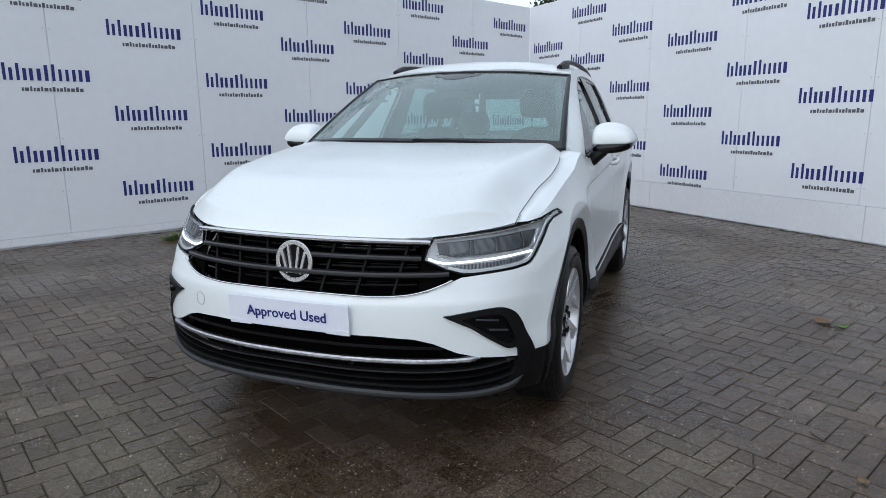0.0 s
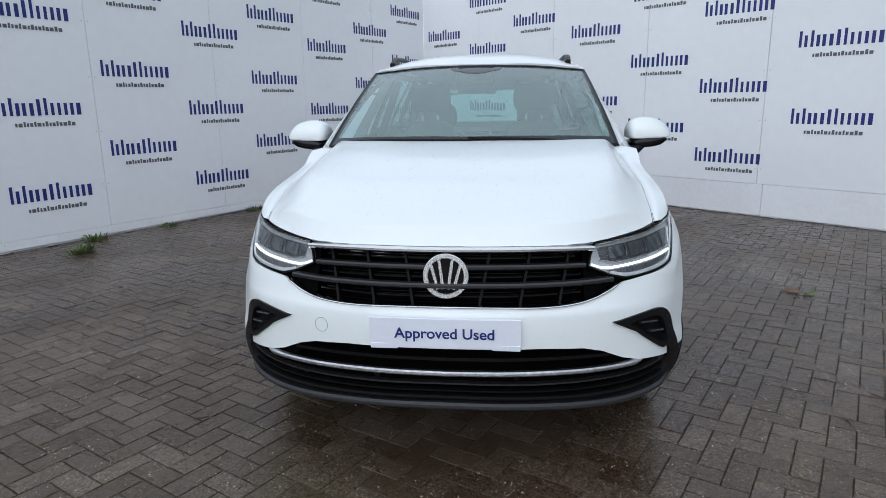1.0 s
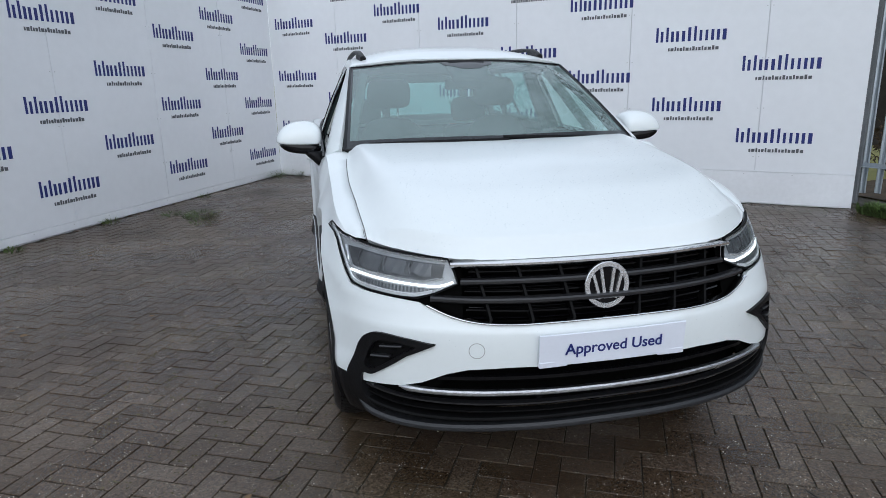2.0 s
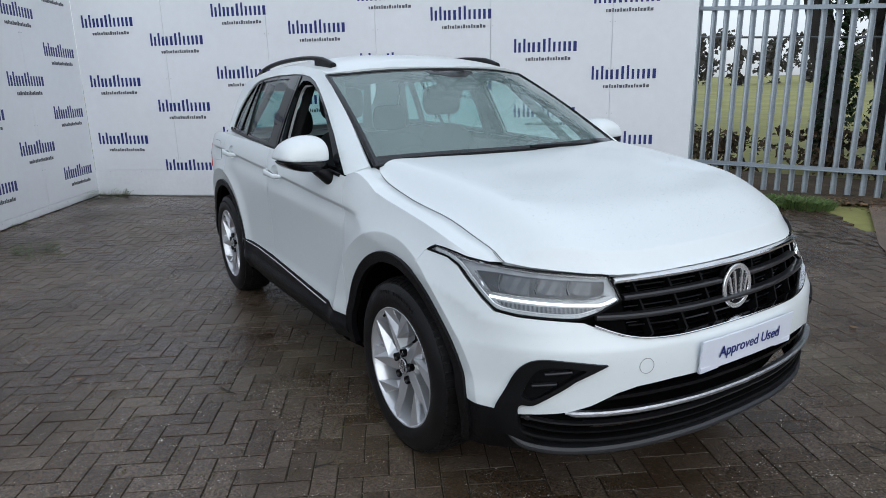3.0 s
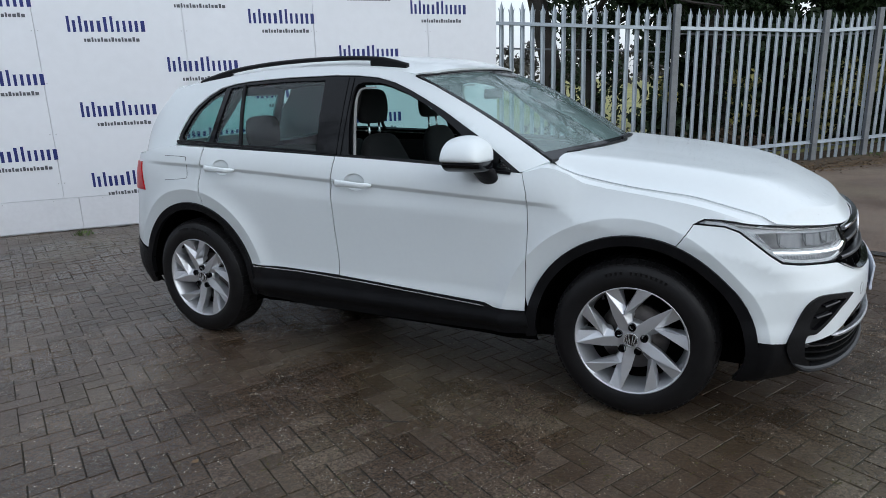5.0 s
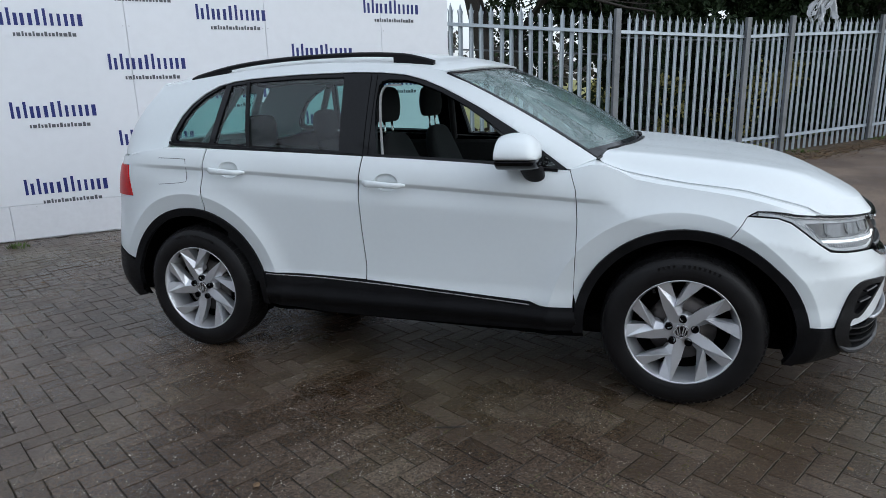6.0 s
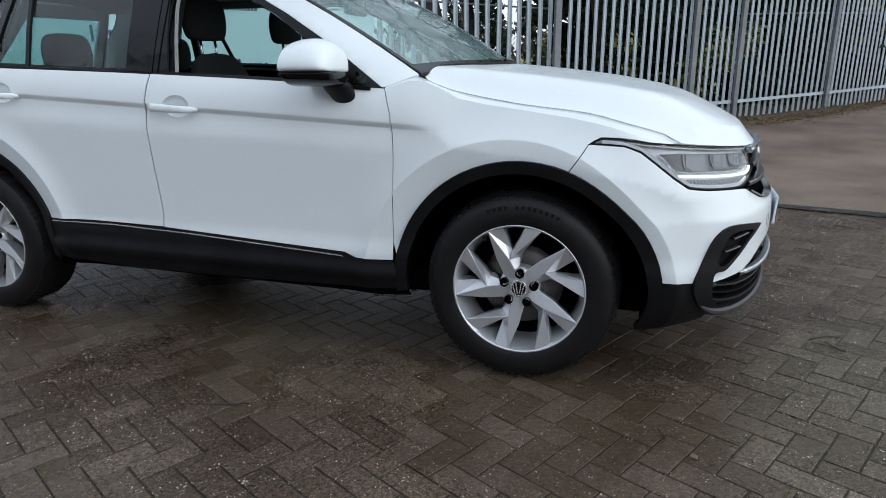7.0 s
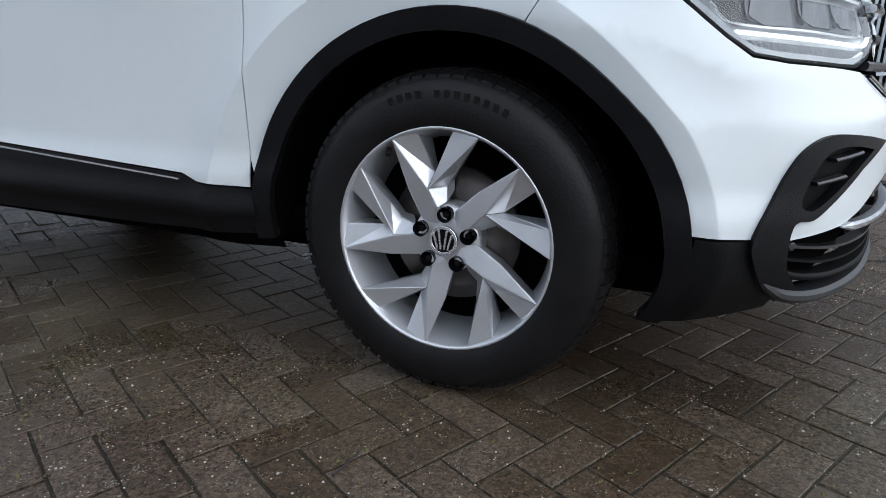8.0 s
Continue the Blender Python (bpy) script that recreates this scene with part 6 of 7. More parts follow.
def bare_tree(x, y, height, seed, spread=0.5, trunk=0.16, label="bare winter tree with fine dark branches", ivy=0):
    rnd = random.Random(seed)
    verts, faces = [], []

    def limb(p, d, length, r, level):
        pts, q = [p], p
        n = 4 if level < 3 else 3
        for i in range(n):
            d = (d + Vector((rnd.gauss(0, 0.13), rnd.gauss(0, 0.13), rnd.gauss(0.03, 0.10)))).normalized()
            q = q + d * length / n
            pts.append(q)
        sides = 7 if level == 0 else 5 if level < 3 else 3
        k = len(verts)
        for i, c in enumerate(pts):
            t = d.orthogonal().normalized() if i == len(pts) - 1 else (pts[i + 1] - c).orthogonal().normalized()
            ax = d if i == len(pts) - 1 else (pts[i + 1] - c).normalized()
            b = ax.cross(t)
            rr = r * (1 - 0.55 * i / n)
            for j in range(sides):
                a = 2 * math.pi * j / sides
                verts.append(c + (t * math.cos(a) + b * math.sin(a)) * rr)
        for i in range(n):
            for j in range(sides):
                j2 = (j + 1) % sides
                faces.append((k + i * sides + j, k + i * sides + j2, k + (i + 1) * sides + j2, k + (i + 1) * sides + j))
        if level >= 5 or r < 0.004:
            return
        kids = 3 if level < 2 else 3 if rnd.random() < 0.55 else 2
        for c in range(kids + (2 if level == 0 else 1)):
            at = pts[min(n, max(1, int(rnd.uniform(0.4, 1.0) * n + 0.5)))]
            side = Vector((rnd.gauss(0, 1), rnd.gauss(0, 1), rnd.gauss(0.25, 0.5))).normalized()
            nd = (d * (1 - spread) + side * spread).normalized()
            limb(at, nd, length * rnd.uniform(0.52, 0.78), r * rnd.uniform(0.42, 0.6), level + 1)

    base = Vector((0, 0, -0.2))
    limb(base, Vector((0, 0, 1)), height * 0.38, trunk, 0)
    tree = new("bare_tree")
    tree.location = (x, y, slope(x, y))
    tagged(tree, label, "tree")
    link("branchwork", verts, faces, M_BARK, tree, "", False)
    if ivy:
        leaf_cloud("ivy", [(0, 0, ivy * 0.25, 0.34, 0.34, ivy * 0.32), (0.05, 0, ivy * 0.7, 0.42, 0.42, ivy * 0.33)], 0.10, 2600, M_IVY, "", "", seed + 9, parent=tree)
    return tree


IVY_LABEL = "bare tree with a dark ivy-covered trunk behind the fence"
TALL_LABEL = "tall bare tree with spreading crown behind the walls"
bare_tree(-1.85, 8.6, 17, 11, 0.52, 0.24, IVY_LABEL, 4.2)
bare_tree(-1.25, 9.2, 12, 12, 0.5, 0.16, IVY_LABEL, 4.5)
bare_tree(0.9, 9.4, 16, 13, 0.55, 0.22, IVY_LABEL, 4.2)
bare_tree(2.3, 11.2, 15, 14, 0.55, 0.20, IVY_LABEL, 4.0)
bare_tree(5.6, 14.0, 12, 15, 0.55, 0.17, IVY_LABEL, 4.4)
bare_tree(-6.5, 10.0, 17, 16, 0.55, 0.24, TALL_LABEL)
bare_tree(-5.5, 8.6, 17, 17, 0.55, 0.24, TALL_LABEL)
bare_tree(9.5, 19.5, 12, 18, 0.55, 0.2)
bare_tree(8.0, 15.6, 10, 19, 0.55, 0.18, IVY_LABEL, 4.0)
bare_tree(-10.5, -7.0, 13, 20, 0.55, 0.22, TALL_LABEL)
bare_tree(-7.0, -10.0, 12, 21, 0.55, 0.22, TALL_LABEL)

leaf_cloud("hedge", [(0.2, 8.6, 0.7, 0.9, 0.7, 0.6), (-0.1, 10.3, 2.3, 0.8, 0.6, 2.2), (0.9, 10.6, 3.0, 0.9, 0.7, 2.8), (1.8, 9.9, 1.6, 1.0, 0.8, 1.5), (1.6, 9.9, 4.3, 1.4, 1.0, 1.4), (3.4, 11.4, 1.4, 1.2, 0.9, 1.5), (3.2, 11.4, 3.9, 1.3, 1.0, 1.5),
                     (5.2, 12.9, 1.7, 1.3, 1.0, 1.7), (5.2, 13.0, 4.4, 1.4, 1.1, 1.4), (6.9, 15.0, 1.8, 1.3, 1.1, 1.8), (6.9, 15.2, 4.6, 1.4, 1.2, 1.5), (8.6, 17.3, 2.0, 1.3, 1.3, 2.0), (8.6, 17.6, 4.9, 1.3, 1.3, 1.4),
                     (10.4, 19.8, 2.2, 1.4, 1.4, 2.2), (12.2, 22.4, 2.3, 1.6, 1.5, 2.2), (14.0, 25.2, 2.4, 1.8, 1.6, 2.3), (15.5, 28, 2.6, 2, 2, 2.5), (4.4, 12.2, 0.9, 1.2, 0.8, 0.8)],
           0.16, 60000, M_IVY, "dense dark evergreen hedge behind the steel fence", "hedge", 31)
leaf_cloud("hedge_depth", [(-0.8, 10.9, 3.8, 0.8, 0.5, 1.8), (0.4, 11.2, 2.6, 1.2, 0.6, 2.6), (1.6, 11.2, 1.2, 1.6, 0.8, 1.4), (1.8, 11.4, 3.6, 1.6, 0.8, 1.6), (3.6, 12.8, 1.5, 1.8, 0.9, 1.7), (3.8, 13.0, 4.2, 1.8, 1.0, 1.6), (6.0, 15.2, 1.8, 1.9, 1.0, 2.0), (6.2, 15.4, 4.8, 1.9, 1.1, 1.7),
                           (8.2, 18.0, 2.0, 2.0, 1.3, 2.1), (8.4, 18.4, 5.0, 2.0, 1.3, 1.6), (10.6, 21.2, 2.4, 2.0, 1.5, 2.4), (12.8, 24.6, 2.6, 2.2, 1.7, 2.6), (15.4, 29.0, 3.0, 2.6, 2.2, 3.0), (0.3, 10.2, 0.8, 0.9, 0.6, 0.7)],
           0.42, 38000, M_IVY, "deep dark inside of the evergreen hedge", "hedge", 32)
leaf_cloud("undergrowth", [(-1.5, 7.9, 0.35, 1.3, 0.5, 0.35), (0.4, 8.2, 0.35, 1.2, 0.5, 0.4), (-3.2, 7.6, 0.4, 1.0, 0.6, 0.45)], 0.10, 2600, M_LITTER, "brown undergrowth and brambles at the fence foot", "undergrowth", 33)
leaf_cloud("bush", [(2.6, 9.9, 1.0, 0.7, 0.4, 0.55), (3.1, 10.2, 1.5, 0.5, 0.4, 0.5), (1.2, 9.1, 1.1, 0.35, 0.3, 0.45), (5.9, 12.9, 1.8, 0.5, 0.4, 0.6), (0.0, 8.5, 1.25, 0.35, 0.3, 0.4)], 0.085, 2300, M_YELLOWLEAF,
           "yellow-green bush growing through the hedge", "bush", 35)
leaf_cloud("wall_bush", [(-7.7, -0.5, 2.95, 0.6, 0.7, 0.62), (-7.1, 0.6, 2.85, 0.5, 0.7, 0.5)], 0.10, 4200, M_LEAF, "evergreen bush showing above the corner of the walls", "bush", 37)

# far woodland round the field, and conifers beyond the yard's other side
rw = random.Random(5)
woods = []
for i in range(110):
    a = radians(40 + 120 * i / 110 + rw.uniform(-1, 1))
    d = rw.uniform(85, 120)
    h = rw.uniform(4, 8)
    woods.append((d * math.cos(a), d * math.sin(a), 1.2 + h * 0.55, 3.0, 3.0, h * 0.6))
leaf_cloud("far_woods", woods, 0.9, 26000, M_WOOD, "hazy bare woodland along the far side of the field", "woodland", 39)
row = []
for i in range(46):
    x = -24 + i * 1.25
    h = rw.uniform(4.5, 8.5)
    for k in range(4):
        row.append((x + rw.uniform(-0.4, 0.4), -19 + rw.uniform(-1, 1), h * (0.16 + 0.24 * k), 1.5 * (1 - 0.22 * k), 1.2, h * 0.17))
leaf_cloud("conifer_row", row, 0.42, 14000, M_LEAF, "row of dark conifers beyond the yard wall", "trees", 41)


def litter():
    """Fallen leaves and bits along the foot of the fence, spilling onto the asphalt."""
    rnd = random.Random(63)
    verts, faces = [], []
    foot = [Vector(p) for p in ((-0.6, 5.45), (0.0, 5.9), (1.2, 6.4), (3.6, 8.3), (5.5, 10.6), (9.5, 17.0))]
    for a, b in zip(foot[:-1], foot[1:]):
        d = (b - a).normalized()
        side = Vector((d.y, -d.x))
        for _ in range(int((b - a).length * 520)):
            p = a + d * rnd.uniform(0, (b - a).length) + side * (rnd.gauss(-0.12, 0.22))
            s_ = rnd.uniform(0.012, 0.045)
            m = Euler((rnd.uniform(-0.5, 0.5), rnd.uniform(-0.5, 0.5), rnd.uniform(0, 6.3))).to_matrix()
            g = Vector((p.x, p.y, slope(p.x, p.y) + 0.016))
            k = len(verts)
            verts += [g + m @ (Vector(q) * s_) for q in ((-0.6, 0, 0), (0, -0.35, 0.1), (0.6, 0, 0), (0, 0.35, 0.1))]
            faces += [(k, k + 1, k + 2), (k, k + 2, k + 3)]
    tagged(link("leaf_litter", verts, faces, M_DEAD, None, "", False), "brown fallen leaves along the foot of the steel fence", "leaves", kind="stuff")


litter()


def torn_sheet(x, y, z, seed):
    """Shreds of thin plastic film hanging from one snag."""
    rnd = random.Random(seed)
    verts, faces = [], []
    for strip in range(7):
        p = Vector((rnd.uniform(-0.10, 0.45), rnd.uniform(-0.08, 0.08), rnd.uniform(0.25, 0.5)))
        d = Vector((rnd.uniform(-0.9, 0.5), rnd.uniform(-0.2, 0.2), -1)).normalized()
        w = rnd.uniform(0.04, 0.11)
        k = len(verts)
        n = 12
        for i in range(n + 1):
            t = i / n
            half_w = w * (0.35 + math.sin(math.pi * min(1, t * 1.1 + 0.05)) * rnd.uniform(0.6, 1.1)) * 0.5
            for j in (-1, -0.3, 0.4, 1):
                verts.append(p + Vector((j * half_w, 0.03 * math.sin(5 * j + 9 * t + strip) + rnd.uniform(-0.012, 0.012), rnd.uniform(-0.012, 0.012))))
            d = (d + Vector((rnd.gauss(0, 0.18), rnd.gauss(0, 0.1), -0.05))).normalized()
            p = p + d * 0.055
        for i in range(n):
            for j in range(3):
                a = k + i * 4 + j
                if rnd.random() > 0.08:
                    faces.append((a, a + 1, a + 5, a + 4))
    ob = link("torn_sheet", verts, faces, M_FILM)
    md = ob.modifiers.new("thick", "SOLIDIFY")
    md.thickness = 0.002
    ob.location = (x, y, z)
    return tagged(ob, "torn white plastic sheet snagged in the hedge above the fence", "plastic sheet")


torn_sheet(3.70, 10.05, 2.55, 4)


# ---- weeds, leaves and twigs on the ground ----
def weed(x, y, r, h, n, seed, label, mat=None):
    rnd = random.Random(seed)
    verts, faces = [], []
    for _ in range(n):
        a, d = rnd.uniform(0, 6.28), r * math.sqrt(rnd.random())
        px, py = d * math.cos(a) * 1.4, d * math.sin(a)
        lean, ht, w = rnd.uniform(0.2, 1.2), h * rnd.uniform(0.4, 1.0), rnd.uniform(0.004, 0.012)
        dx, dy = math.cos(a) * lean * ht, math.sin(a) * lean * ht
        k = len(verts)
        verts += [(px - w, py, 0), (px + w, py, 0), (px + dx * 0.5 + w, py + dy * 0.5, ht * 0.7), (px + dx * 0.5 - w, py + dy * 0.5, ht * 0.7), (px + dx, py + dy, ht * 0.85)]
        faces += [(k, k + 1, k + 2, k + 3), (k + 3, k + 2, k + 4)]
    ob = link("weed", verts, faces, mat or M_WEED, None, "", False)
    ob.location = (x, y, slope(x, y) - 0.002)
    return tagged(ob, label, "weed", kind="stuff")


for i, (x, y, r, h, n) in enumerate(((-1.22, -3.90, 0.09, 0.09, 60), (-1.75, -4.12, 0.09, 0.08, 60), (-6.88, -1.27, 0.26, 0.15, 190), (-3.76, -2.20, 0.20, 0.07, 260), (-3.95, -2.55, 0.12, 0.05, 90), (-3.42, -2.12, 0.16, 0.04, 90),
                                     (-3.66, -3.16, 0.09, 0.07, 60), (-2.5, -3.72, 0.08, 0.06, 40), (-5.2, -2.35, 0.09, 0.06, 50), (0.15, 6.5, 0.25, 0.08, 80), (1.6, 7.3, 0.3, 0.06, 80), (3.3, 9.0, 0.3, 0.06, 80), (5.0, 10.9, 0.3, 0.07, 80), (-5.0, 0.7, 0.10, 0.05, 40))):
    weed(x, y, r, h, n, 50 + i, "small green weeds growing at the edge of the paving")
for i, (x, y, r, h, n) in enumerate(((-1.30, 4.92, 0.20, 0.13, 520), (-0.95, 5.02, 0.26, 0.13, 700), (-0.55, 5.35, 0.30, 0.12, 700))):
    weed(x, y, r, h, n, 80 + i, "tuft of bright green grass beside the end of the wall")


def curled_leaf(x, y, size, turn, mat, label):
    verts, faces, n = [], [], 6
    for i in range(n + 1):
        t = i / n
        w = 0.42 * math.sin(math.pi * min(0.98, t + 0.02)) ** 0.8
        for j in (-1, 0, 1):
            verts.append(((t - 0.5) * size, j * w * size, 0.006 + 0.16 * size * ((t - 0.5) ** 2 * 3 + (0.35 if j else 0) * w)))
    for i in range(n):
        for j in (0, 1):
            a = i * 3 + j
            faces.append((a, a + 1, a + 4, a + 3))
    ob = link("fallen_leaf", verts, faces, mat)
    md = ob.modifiers.new("thick", "SOLIDIFY")
    md.thickness = 0.0012
    ob.matrix_world = pose(x, y, slope(x, y) + 0.002, 0, 0, turn)
    return tagged(ob, label, "leaf", "fallen leaves")


curled_leaf(-0.304, 2.24, 0.13, 30, M_DEAD, "curled brown leaf lying on the wet paving")
curled_leaf(-0.24, 2.33, 0.09, 110, M_WEED, "curled green leaf lying on the wet paving")
rl = random.Random(77)
for i in range(22):
    x, y = rl.uniform(-4.5, 3.6), rl.uniform(-3.6, 3.6)
    if abs(y) < 1.05 and abs(x) < 2.5:
        y = 1.2 + abs(y)
    curled_leaf(x, y, rl.uniform(0.022, 0.05), rl.uniform(0, 360), M_DEAD, "small brown leaf lying on the wet paving")


def twig(x, y, length, turn, seed):
    rnd = random.Random(seed)
    pts = [Vector((length * (t - 0.5), rnd.uniform(-0.06, 0.06) * length, 0.004 + rnd.uniform(0, 0.004))) for t in (0, 0.3, 0.6, 1)]
    v, f = sweep(catmull(pts, 3), ring(0.0026, 6))
    ob = link("twig", v, f, M_BARK)
    ob.matrix_world = pose(x, y, slope(x, y) + 0.001, 0, 0, turn)
    return tagged(ob, "thin dark twig lying on the wet paving", "twig", "twigs on the paving")


for i in range(26):
    x, y = rl.uniform(-3.0, 3.9), rl.uniform(-3.0, 3.0)
    if abs(y) < 1.05 and abs(x) < 2.4:
        x = 2.45 + abs(x) * 0.4
    twig(x, y, rl.uniform(0.05, 0.17), rl.uniform(0, 180), 200 + i)


def grit():
    rnd = random.Random(91)
    verts, faces = [], []
    for _ in range(16000):
        x, y = rnd.uniform(-3.0, 4.2), rnd.uniform(-3.4, 2.6)
        if y < -1.0 or x > 2.2:
            pass
        elif rnd.random() < 0.75:
            continue
        s = rnd.uniform(0.0010, 0.0022) + 0.0022 * rnd.random() ** 4
        k = len(verts)
        a = rnd.uniform(0, 6.28)
        c, d = math.cos(a) * s, math.sin(a) * s
        z = slope(x, y) + 0.001
        verts += [(x + c, y + d, z), (x - d, y + c, z), (x - c, y - d, z), (x + d, y - c, z), (x, y, z + s * 1.1)]
        faces += [(k, k + 1, k + 4), (k + 1, k + 2, k + 4), (k + 2, k + 3, k + 4), (k + 3, k, k + 4)]
    ob = link("grit", verts, faces, M_GRIT, None, "", False)
    tagged(ob, "pale grit scattered over the wet paving", "grit", kind="stuff")


grit()


def raindrops():
    """Beads of rain on the bonnet, the lamps and the nose."""
    rnd = random.Random(29)
    verts, faces = [], []

    def bead(p, n, r):
        t = n.orthogonal().normalized()
        b = n.cross(t)
        k = len(verts)
        for h, q in ((0.0, 1.0), (0.38, 0.72)):
            verts.extend(p + n * (h * r) + (t * math.cos(a) + b * math.sin(a)) * (q * r) for a in (0, 1.257, 2.513, 3.770, 5.027))
        verts.append(p + n * (0.55 * r))
        for i in range(5):
            j = (i + 1) % 5
            faces.append((k + i, k + j, k + 5 + j, k + 5 + i))
            faces.append((k + 5 + i, k + 5 + j, k + 10))
    h = 0.004
    for _ in range(5200):
        x, y = rnd.uniform(1.12, 2.08), rnd.uniform(-0.62, 0.62)
        n = (bonnet(x + h, y) - bonnet(x - h, y)).cross(bonnet(x, y + h) - bonnet(x, y - h)).normalized()
        bead(bonnet(x, y), n, rnd.uniform(0.0007, 0.0013) + 0.0018 * rnd.random() ** 5)
    for side in (1, -1):
        for _ in range(260):
            q, z = rnd.uniform(0.56, 1.02), rnd.uniform(0.765, 0.865)
            bead(shell(side * q, z, 0.0012), shell_n(side * q, z), rnd.uniform(0.0008, 0.0017) + 0.002 * rnd.random() ** 5)
        for _ in range(260):
            q, z = rnd.uniform(0.0, 1.1), rnd.uniform(0.46, 0.72)
            if q < 0.62 and z > 0.64 or q < 0.62 and z < 0.53 or q > 0.58 and z < 0.62:
                continue
            bead(shell(side * q, z, 0.0022), shell_n(side * q, z), rnd.uniform(0.0007, 0.0015))
    tagged(link("raindrops", verts, faces, M_WATER, None, "", True), "clear beads of rain on the white bonnet and lamps", "raindrops", kind="stuff")


raindrops()


def moss():
    """Low cushions of moss sitting in the joints."""
    rnd = random.Random(17)
    verts, faces = [], []
    ang = radians(62.75)
    for _ in range(420):
        x, y = rnd.uniform(0.0, 2.8), rnd.uniform(-2.0, -0.9)
        if rnd.random() < 0.4:
            x, y = rnd.uniform(-4, 3.5), rnd.uniform(-3.5, -1.2)
        a = ang + rnd.choice((0, math.pi / 2))
        for _ in range(rnd.randint(2, 6)):
            t, w = rnd.uniform(-0.04, 0.04), rnd.uniform(-0.003, 0.003)
            px, py = x + t * math.cos(a) - w * math.sin(a), y + t * math.sin(a) + w * math.cos(a)
            s = rnd.uniform(0.002, 0.005)
            k = len(verts)
            g = slope(px, py)
            verts += [(px + s, py, g), (px, py + s, g), (px - s, py, g), (px, py - s, g), (px, py, g + s * 0.9)]
            faces += [(k, k + 1, k + 4), (k + 1, k + 2, k + 4), (k + 2, k + 3, k + 4), (k + 3, k, k + 4)]
    tagged(link("moss", verts, faces, M_MOSS, None, "", False), "tiny moss cushions in the paving joints", "moss", kind="stuff")


moss()
wet = sheet("puddle", [(1.7, 3.22), (2.35, 2.86), (2.9, 2.74), (3.5, 2.60), (4.2, 2.36), (4.15, 2.22), (3.4, 2.46), (2.9, 2.60), (2.3, 2.72), (1.6, 3.05)], 0.0075, M_PUDDLE, "narrow dark puddle along the edge of the asphalt", 0.2, "puddle")


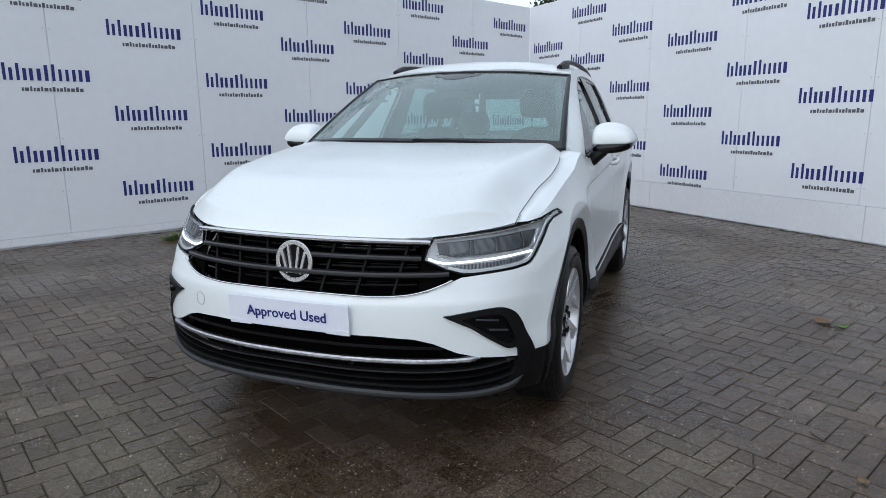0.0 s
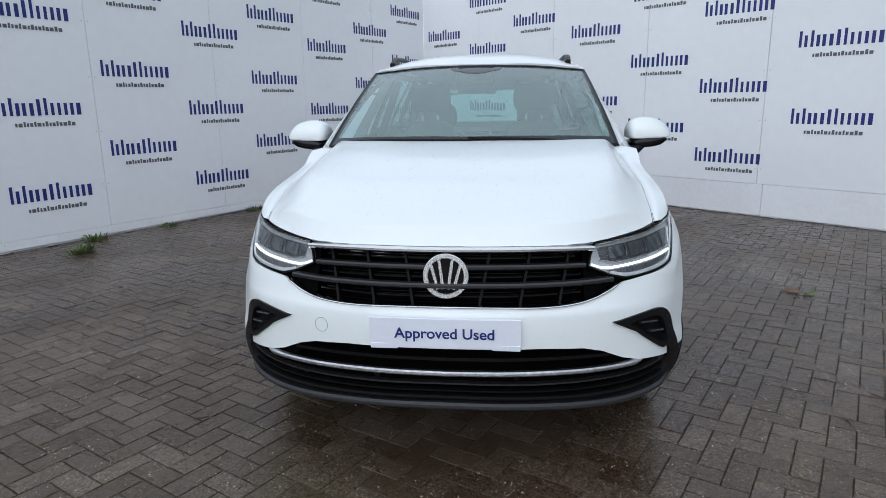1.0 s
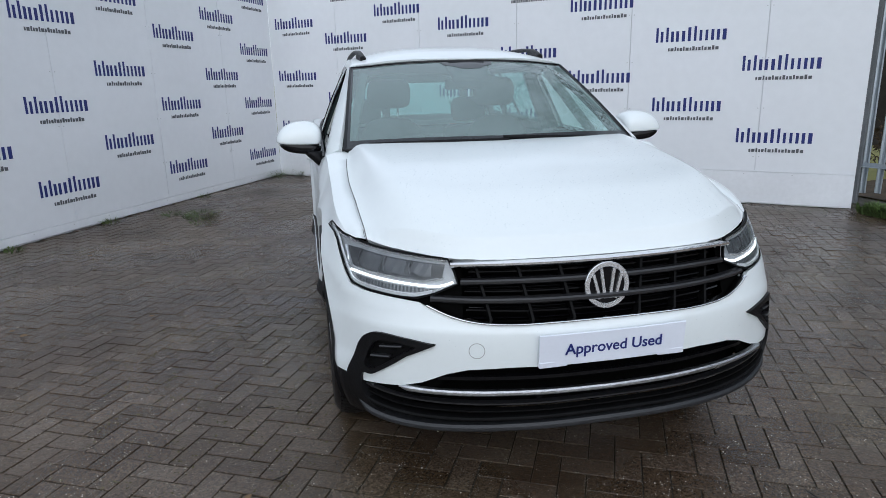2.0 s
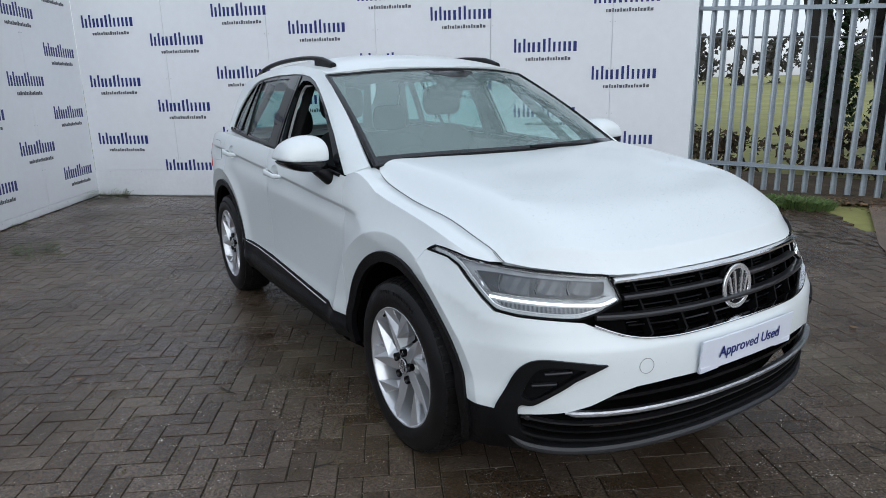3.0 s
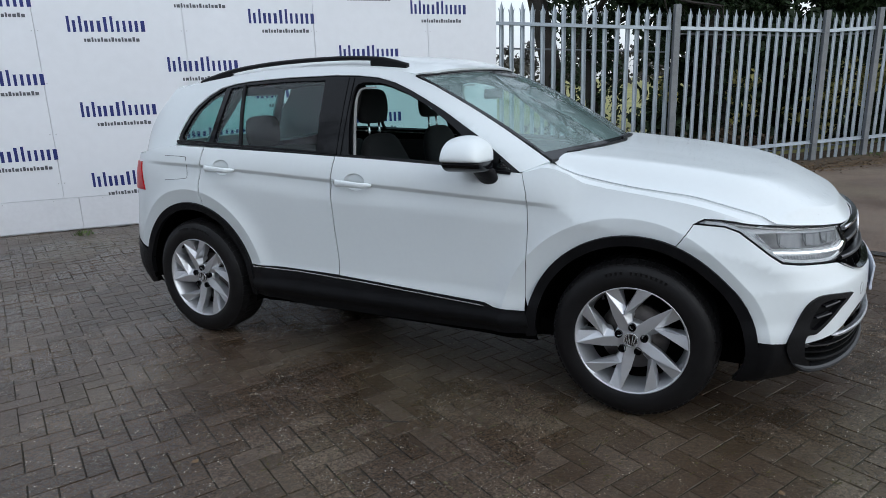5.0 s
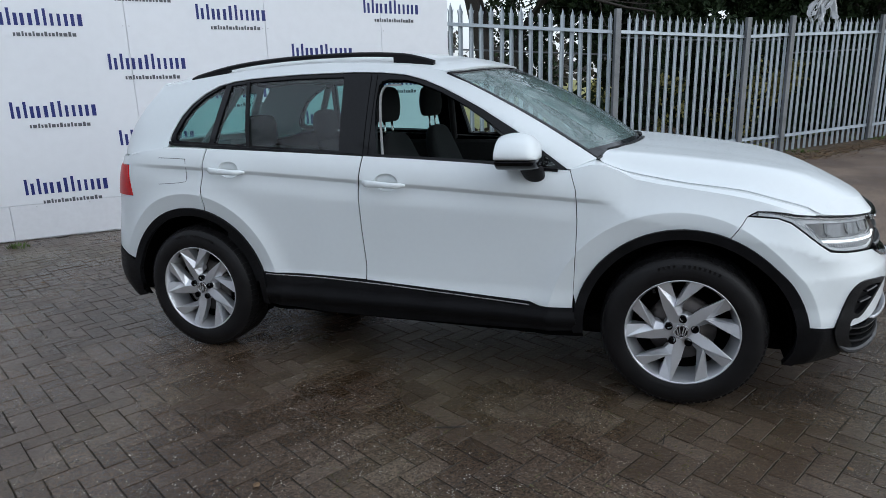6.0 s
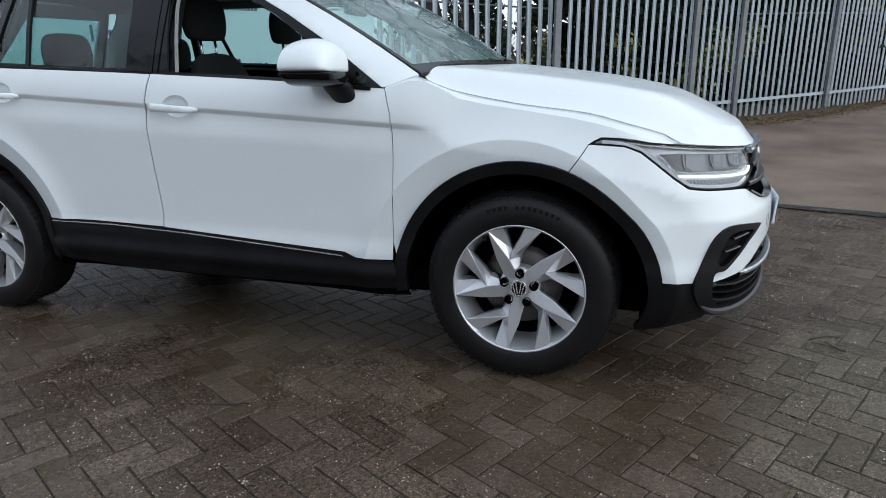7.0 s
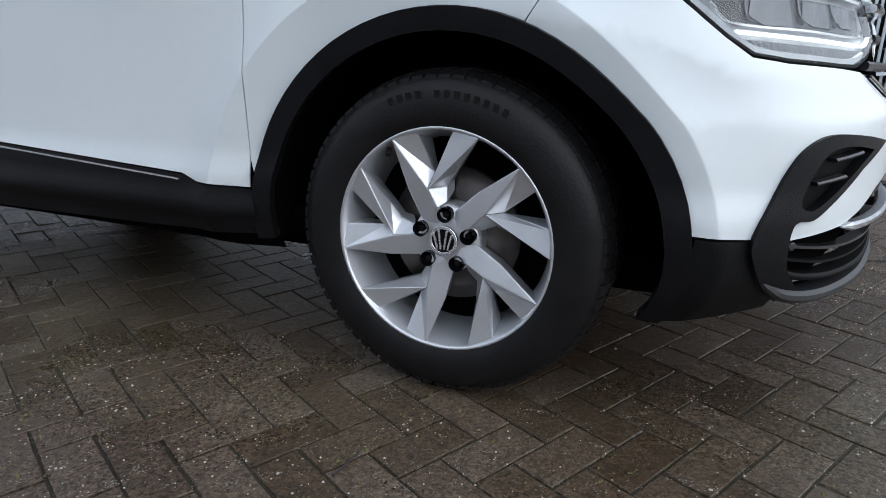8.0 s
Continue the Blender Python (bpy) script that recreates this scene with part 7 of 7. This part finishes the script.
# ---- block paving, herringbone ----
def paving():
    ang = radians(62.75)
    c, s = math.cos(ang), math.sin(ang)
    L, gap, rnd = 0.10140, 0.0026, random.Random(7)
    near, far = [], []
    edge = [Vector(p) for p in [(-8.5, -7), (6.4, -7), (6.5, 1.76), (3.5, 2.78), (2.44, 3.0), (1.82, 3.36), (1.02, 4.36), (-0.5, 5.55), (-8.5, 5.55)]]
    org = Vector((0.985, -1.351))
    cand = []
    for n in range(-130, 131):
        for m in range(-65, 66):
            for kind in (0, 1):
                ux, uy = (2 * m - n, n + 2 * m) if kind == 0 else (2 * m - n + 2, n + 2 * m)
                w, h = (2, 1) if kind == 0 else (1, 2)
                mx, my = (ux + w / 2) * L, (uy + h / 2) * L
                x, y = org.x + c * mx - s * my, org.y + s * mx + c * my
                if -8.3 < x < 6.3 and -6.8 < y < 5.3:
                    cand.append((x, y, kind))
    xs, ys = np.array([q[0] for q in cand]), np.array([q[1] for q in cand])
    keep = inside(xs, ys, edge)
    # only the yard's side of the two walls
    for a, b in ((CORNER, BACK_END), (SIDE_FAR, CORNER)):
        d = (b - a).to_2d().normalized()
        keep &= ((xs - a.x) * d.y - (ys - a.y) * d.x) > -0.02
    for (x, y, kind), k in zip(cand, keep):
        if not k:
            continue
        (near if (-0.3 < x < 2.9 and -2.3 < y < -0.35) else far).append((x, y, kind))

    def solid(hx, hy):
        e = 0.0015
        return ([(-hx, -hy, -0.03), (hx, -hy, -0.03), (hx, hy, -0.03), (-hx, hy, -0.03), (-hx, -hy, -e), (hx, -hy, -e), (hx, hy, -e), (-hx, hy, -e),
                 (-hx + e, -hy + e, 0), (hx - e, -hy + e, 0), (hx - e, hy - e, 0), (-hx + e, hy - e, 0)],
                [(8, 9, 10, 11)] + [(4 + i, 4 + (i + 1) % 4, 8 + (i + 1) % 4, 8 + i) for i in range(4)] + [(i, (i + 1) % 4, 4 + (i + 1) % 4, 4 + i) for i in range(4)])
    v0, f0 = solid(L - gap, L / 2 - gap)
    verts, faces = [], []
    for x, y, kind in far:
        a = ang + (math.pi / 2 if kind else 0) + rnd.uniform(-0.006, 0.006)
        ca, sa = math.cos(a), math.sin(a)
        z = rnd.uniform(-0.0014, 0.001) + slope(x, y)
        tx, ty = rnd.uniform(-0.0035, 0.0035), rnd.uniform(-0.0035, 0.0035)
        k = len(verts)
        verts += [(x + ca * p - sa * q, y + sa * p + ca * q, z + r + tx * p + ty * q) for p, q, r in v0]
        faces += [tuple(i + k for i in t) for t in f0]
    field = link("pavement", verts, faces, M_BRICK, None, "", False)
    tagged(field, "wet brown block paving laid in herringbone", "paving", kind="structure")
    def worn(hx, hy):
        """A block with chipped, uneven edges."""
        ring_ = [(-1, -1), (-0.4, -1), (0.3, -1), (1, -1), (1, 0.1), (1, 1), (0.5, 1), (-0.2, 1), (-1, 1), (-1, 0.0)]
        n = len(ring_)
        low = [(a * hx, b * hy, -0.03) for a, b in ring_]
        side = [(a * (hx - rnd.uniform(0, 0.0012)), b * (hy - rnd.uniform(0, 0.0012)), -rnd.uniform(0.001, 0.0032)) for a, b in ring_]
        top = [(a * (hx - rnd.uniform(0.0010, 0.0030)), b * (hy - rnd.uniform(0.0010, 0.0030)), rnd.uniform(-0.0006, 0.0)) for a, b in ring_]
        faces = [tuple(range(2 * n, 3 * n))] + [(k * n + i, k * n + (i + 1) % n, (k + 1) * n + (i + 1) % n, (k + 1) * n + i) for k in (0, 1) for i in range(n)]
        me = bpy.data.meshes.new("paver")
        me.from_pydata(low + side + top, [], faces)
        me.materials.append(M_BRICKP)
        return me

    blocks = [worn(L - gap, L / 2 - gap) for _ in range(9)]
    near.sort(key=lambda q: (q[0] - 1.4) ** 2 + (q[1] + 1.2) ** 2)
    for x, y, kind in near[:300]:
        ob = new("paver", rnd.choice(blocks))
        ob.parent = field
        ob.matrix_basis = pose(x, y, slope(x, y) + rnd.uniform(-0.0014, 0.001), rnd.uniform(-0.3, 0.3), rnd.uniform(-0.3, 0.3), math.degrees(ang) + (90 if kind else 0) + rnd.choice((0, 180)) + rnd.uniform(-0.5, 0.5))
    rest = near[300:]
    verts, faces = [], []
    for x, y, kind in rest:
        a = ang + (math.pi / 2 if kind else 0) + rnd.uniform(-0.006, 0.006)
        ca, sa = math.cos(a), math.sin(a)
        z = rnd.uniform(-0.0014, 0.001) + slope(x, y)
        k = len(verts)
        verts += [(x + ca * p - sa * q, y + sa * p + ca * q, z + r) for p, q, r in v0]
        faces += [tuple(i + k for i in t) for t in f0]
    if rest:
        tagged(link("pavers", verts, faces, M_BRICK, field, "", False), kind="stuff")


paving()
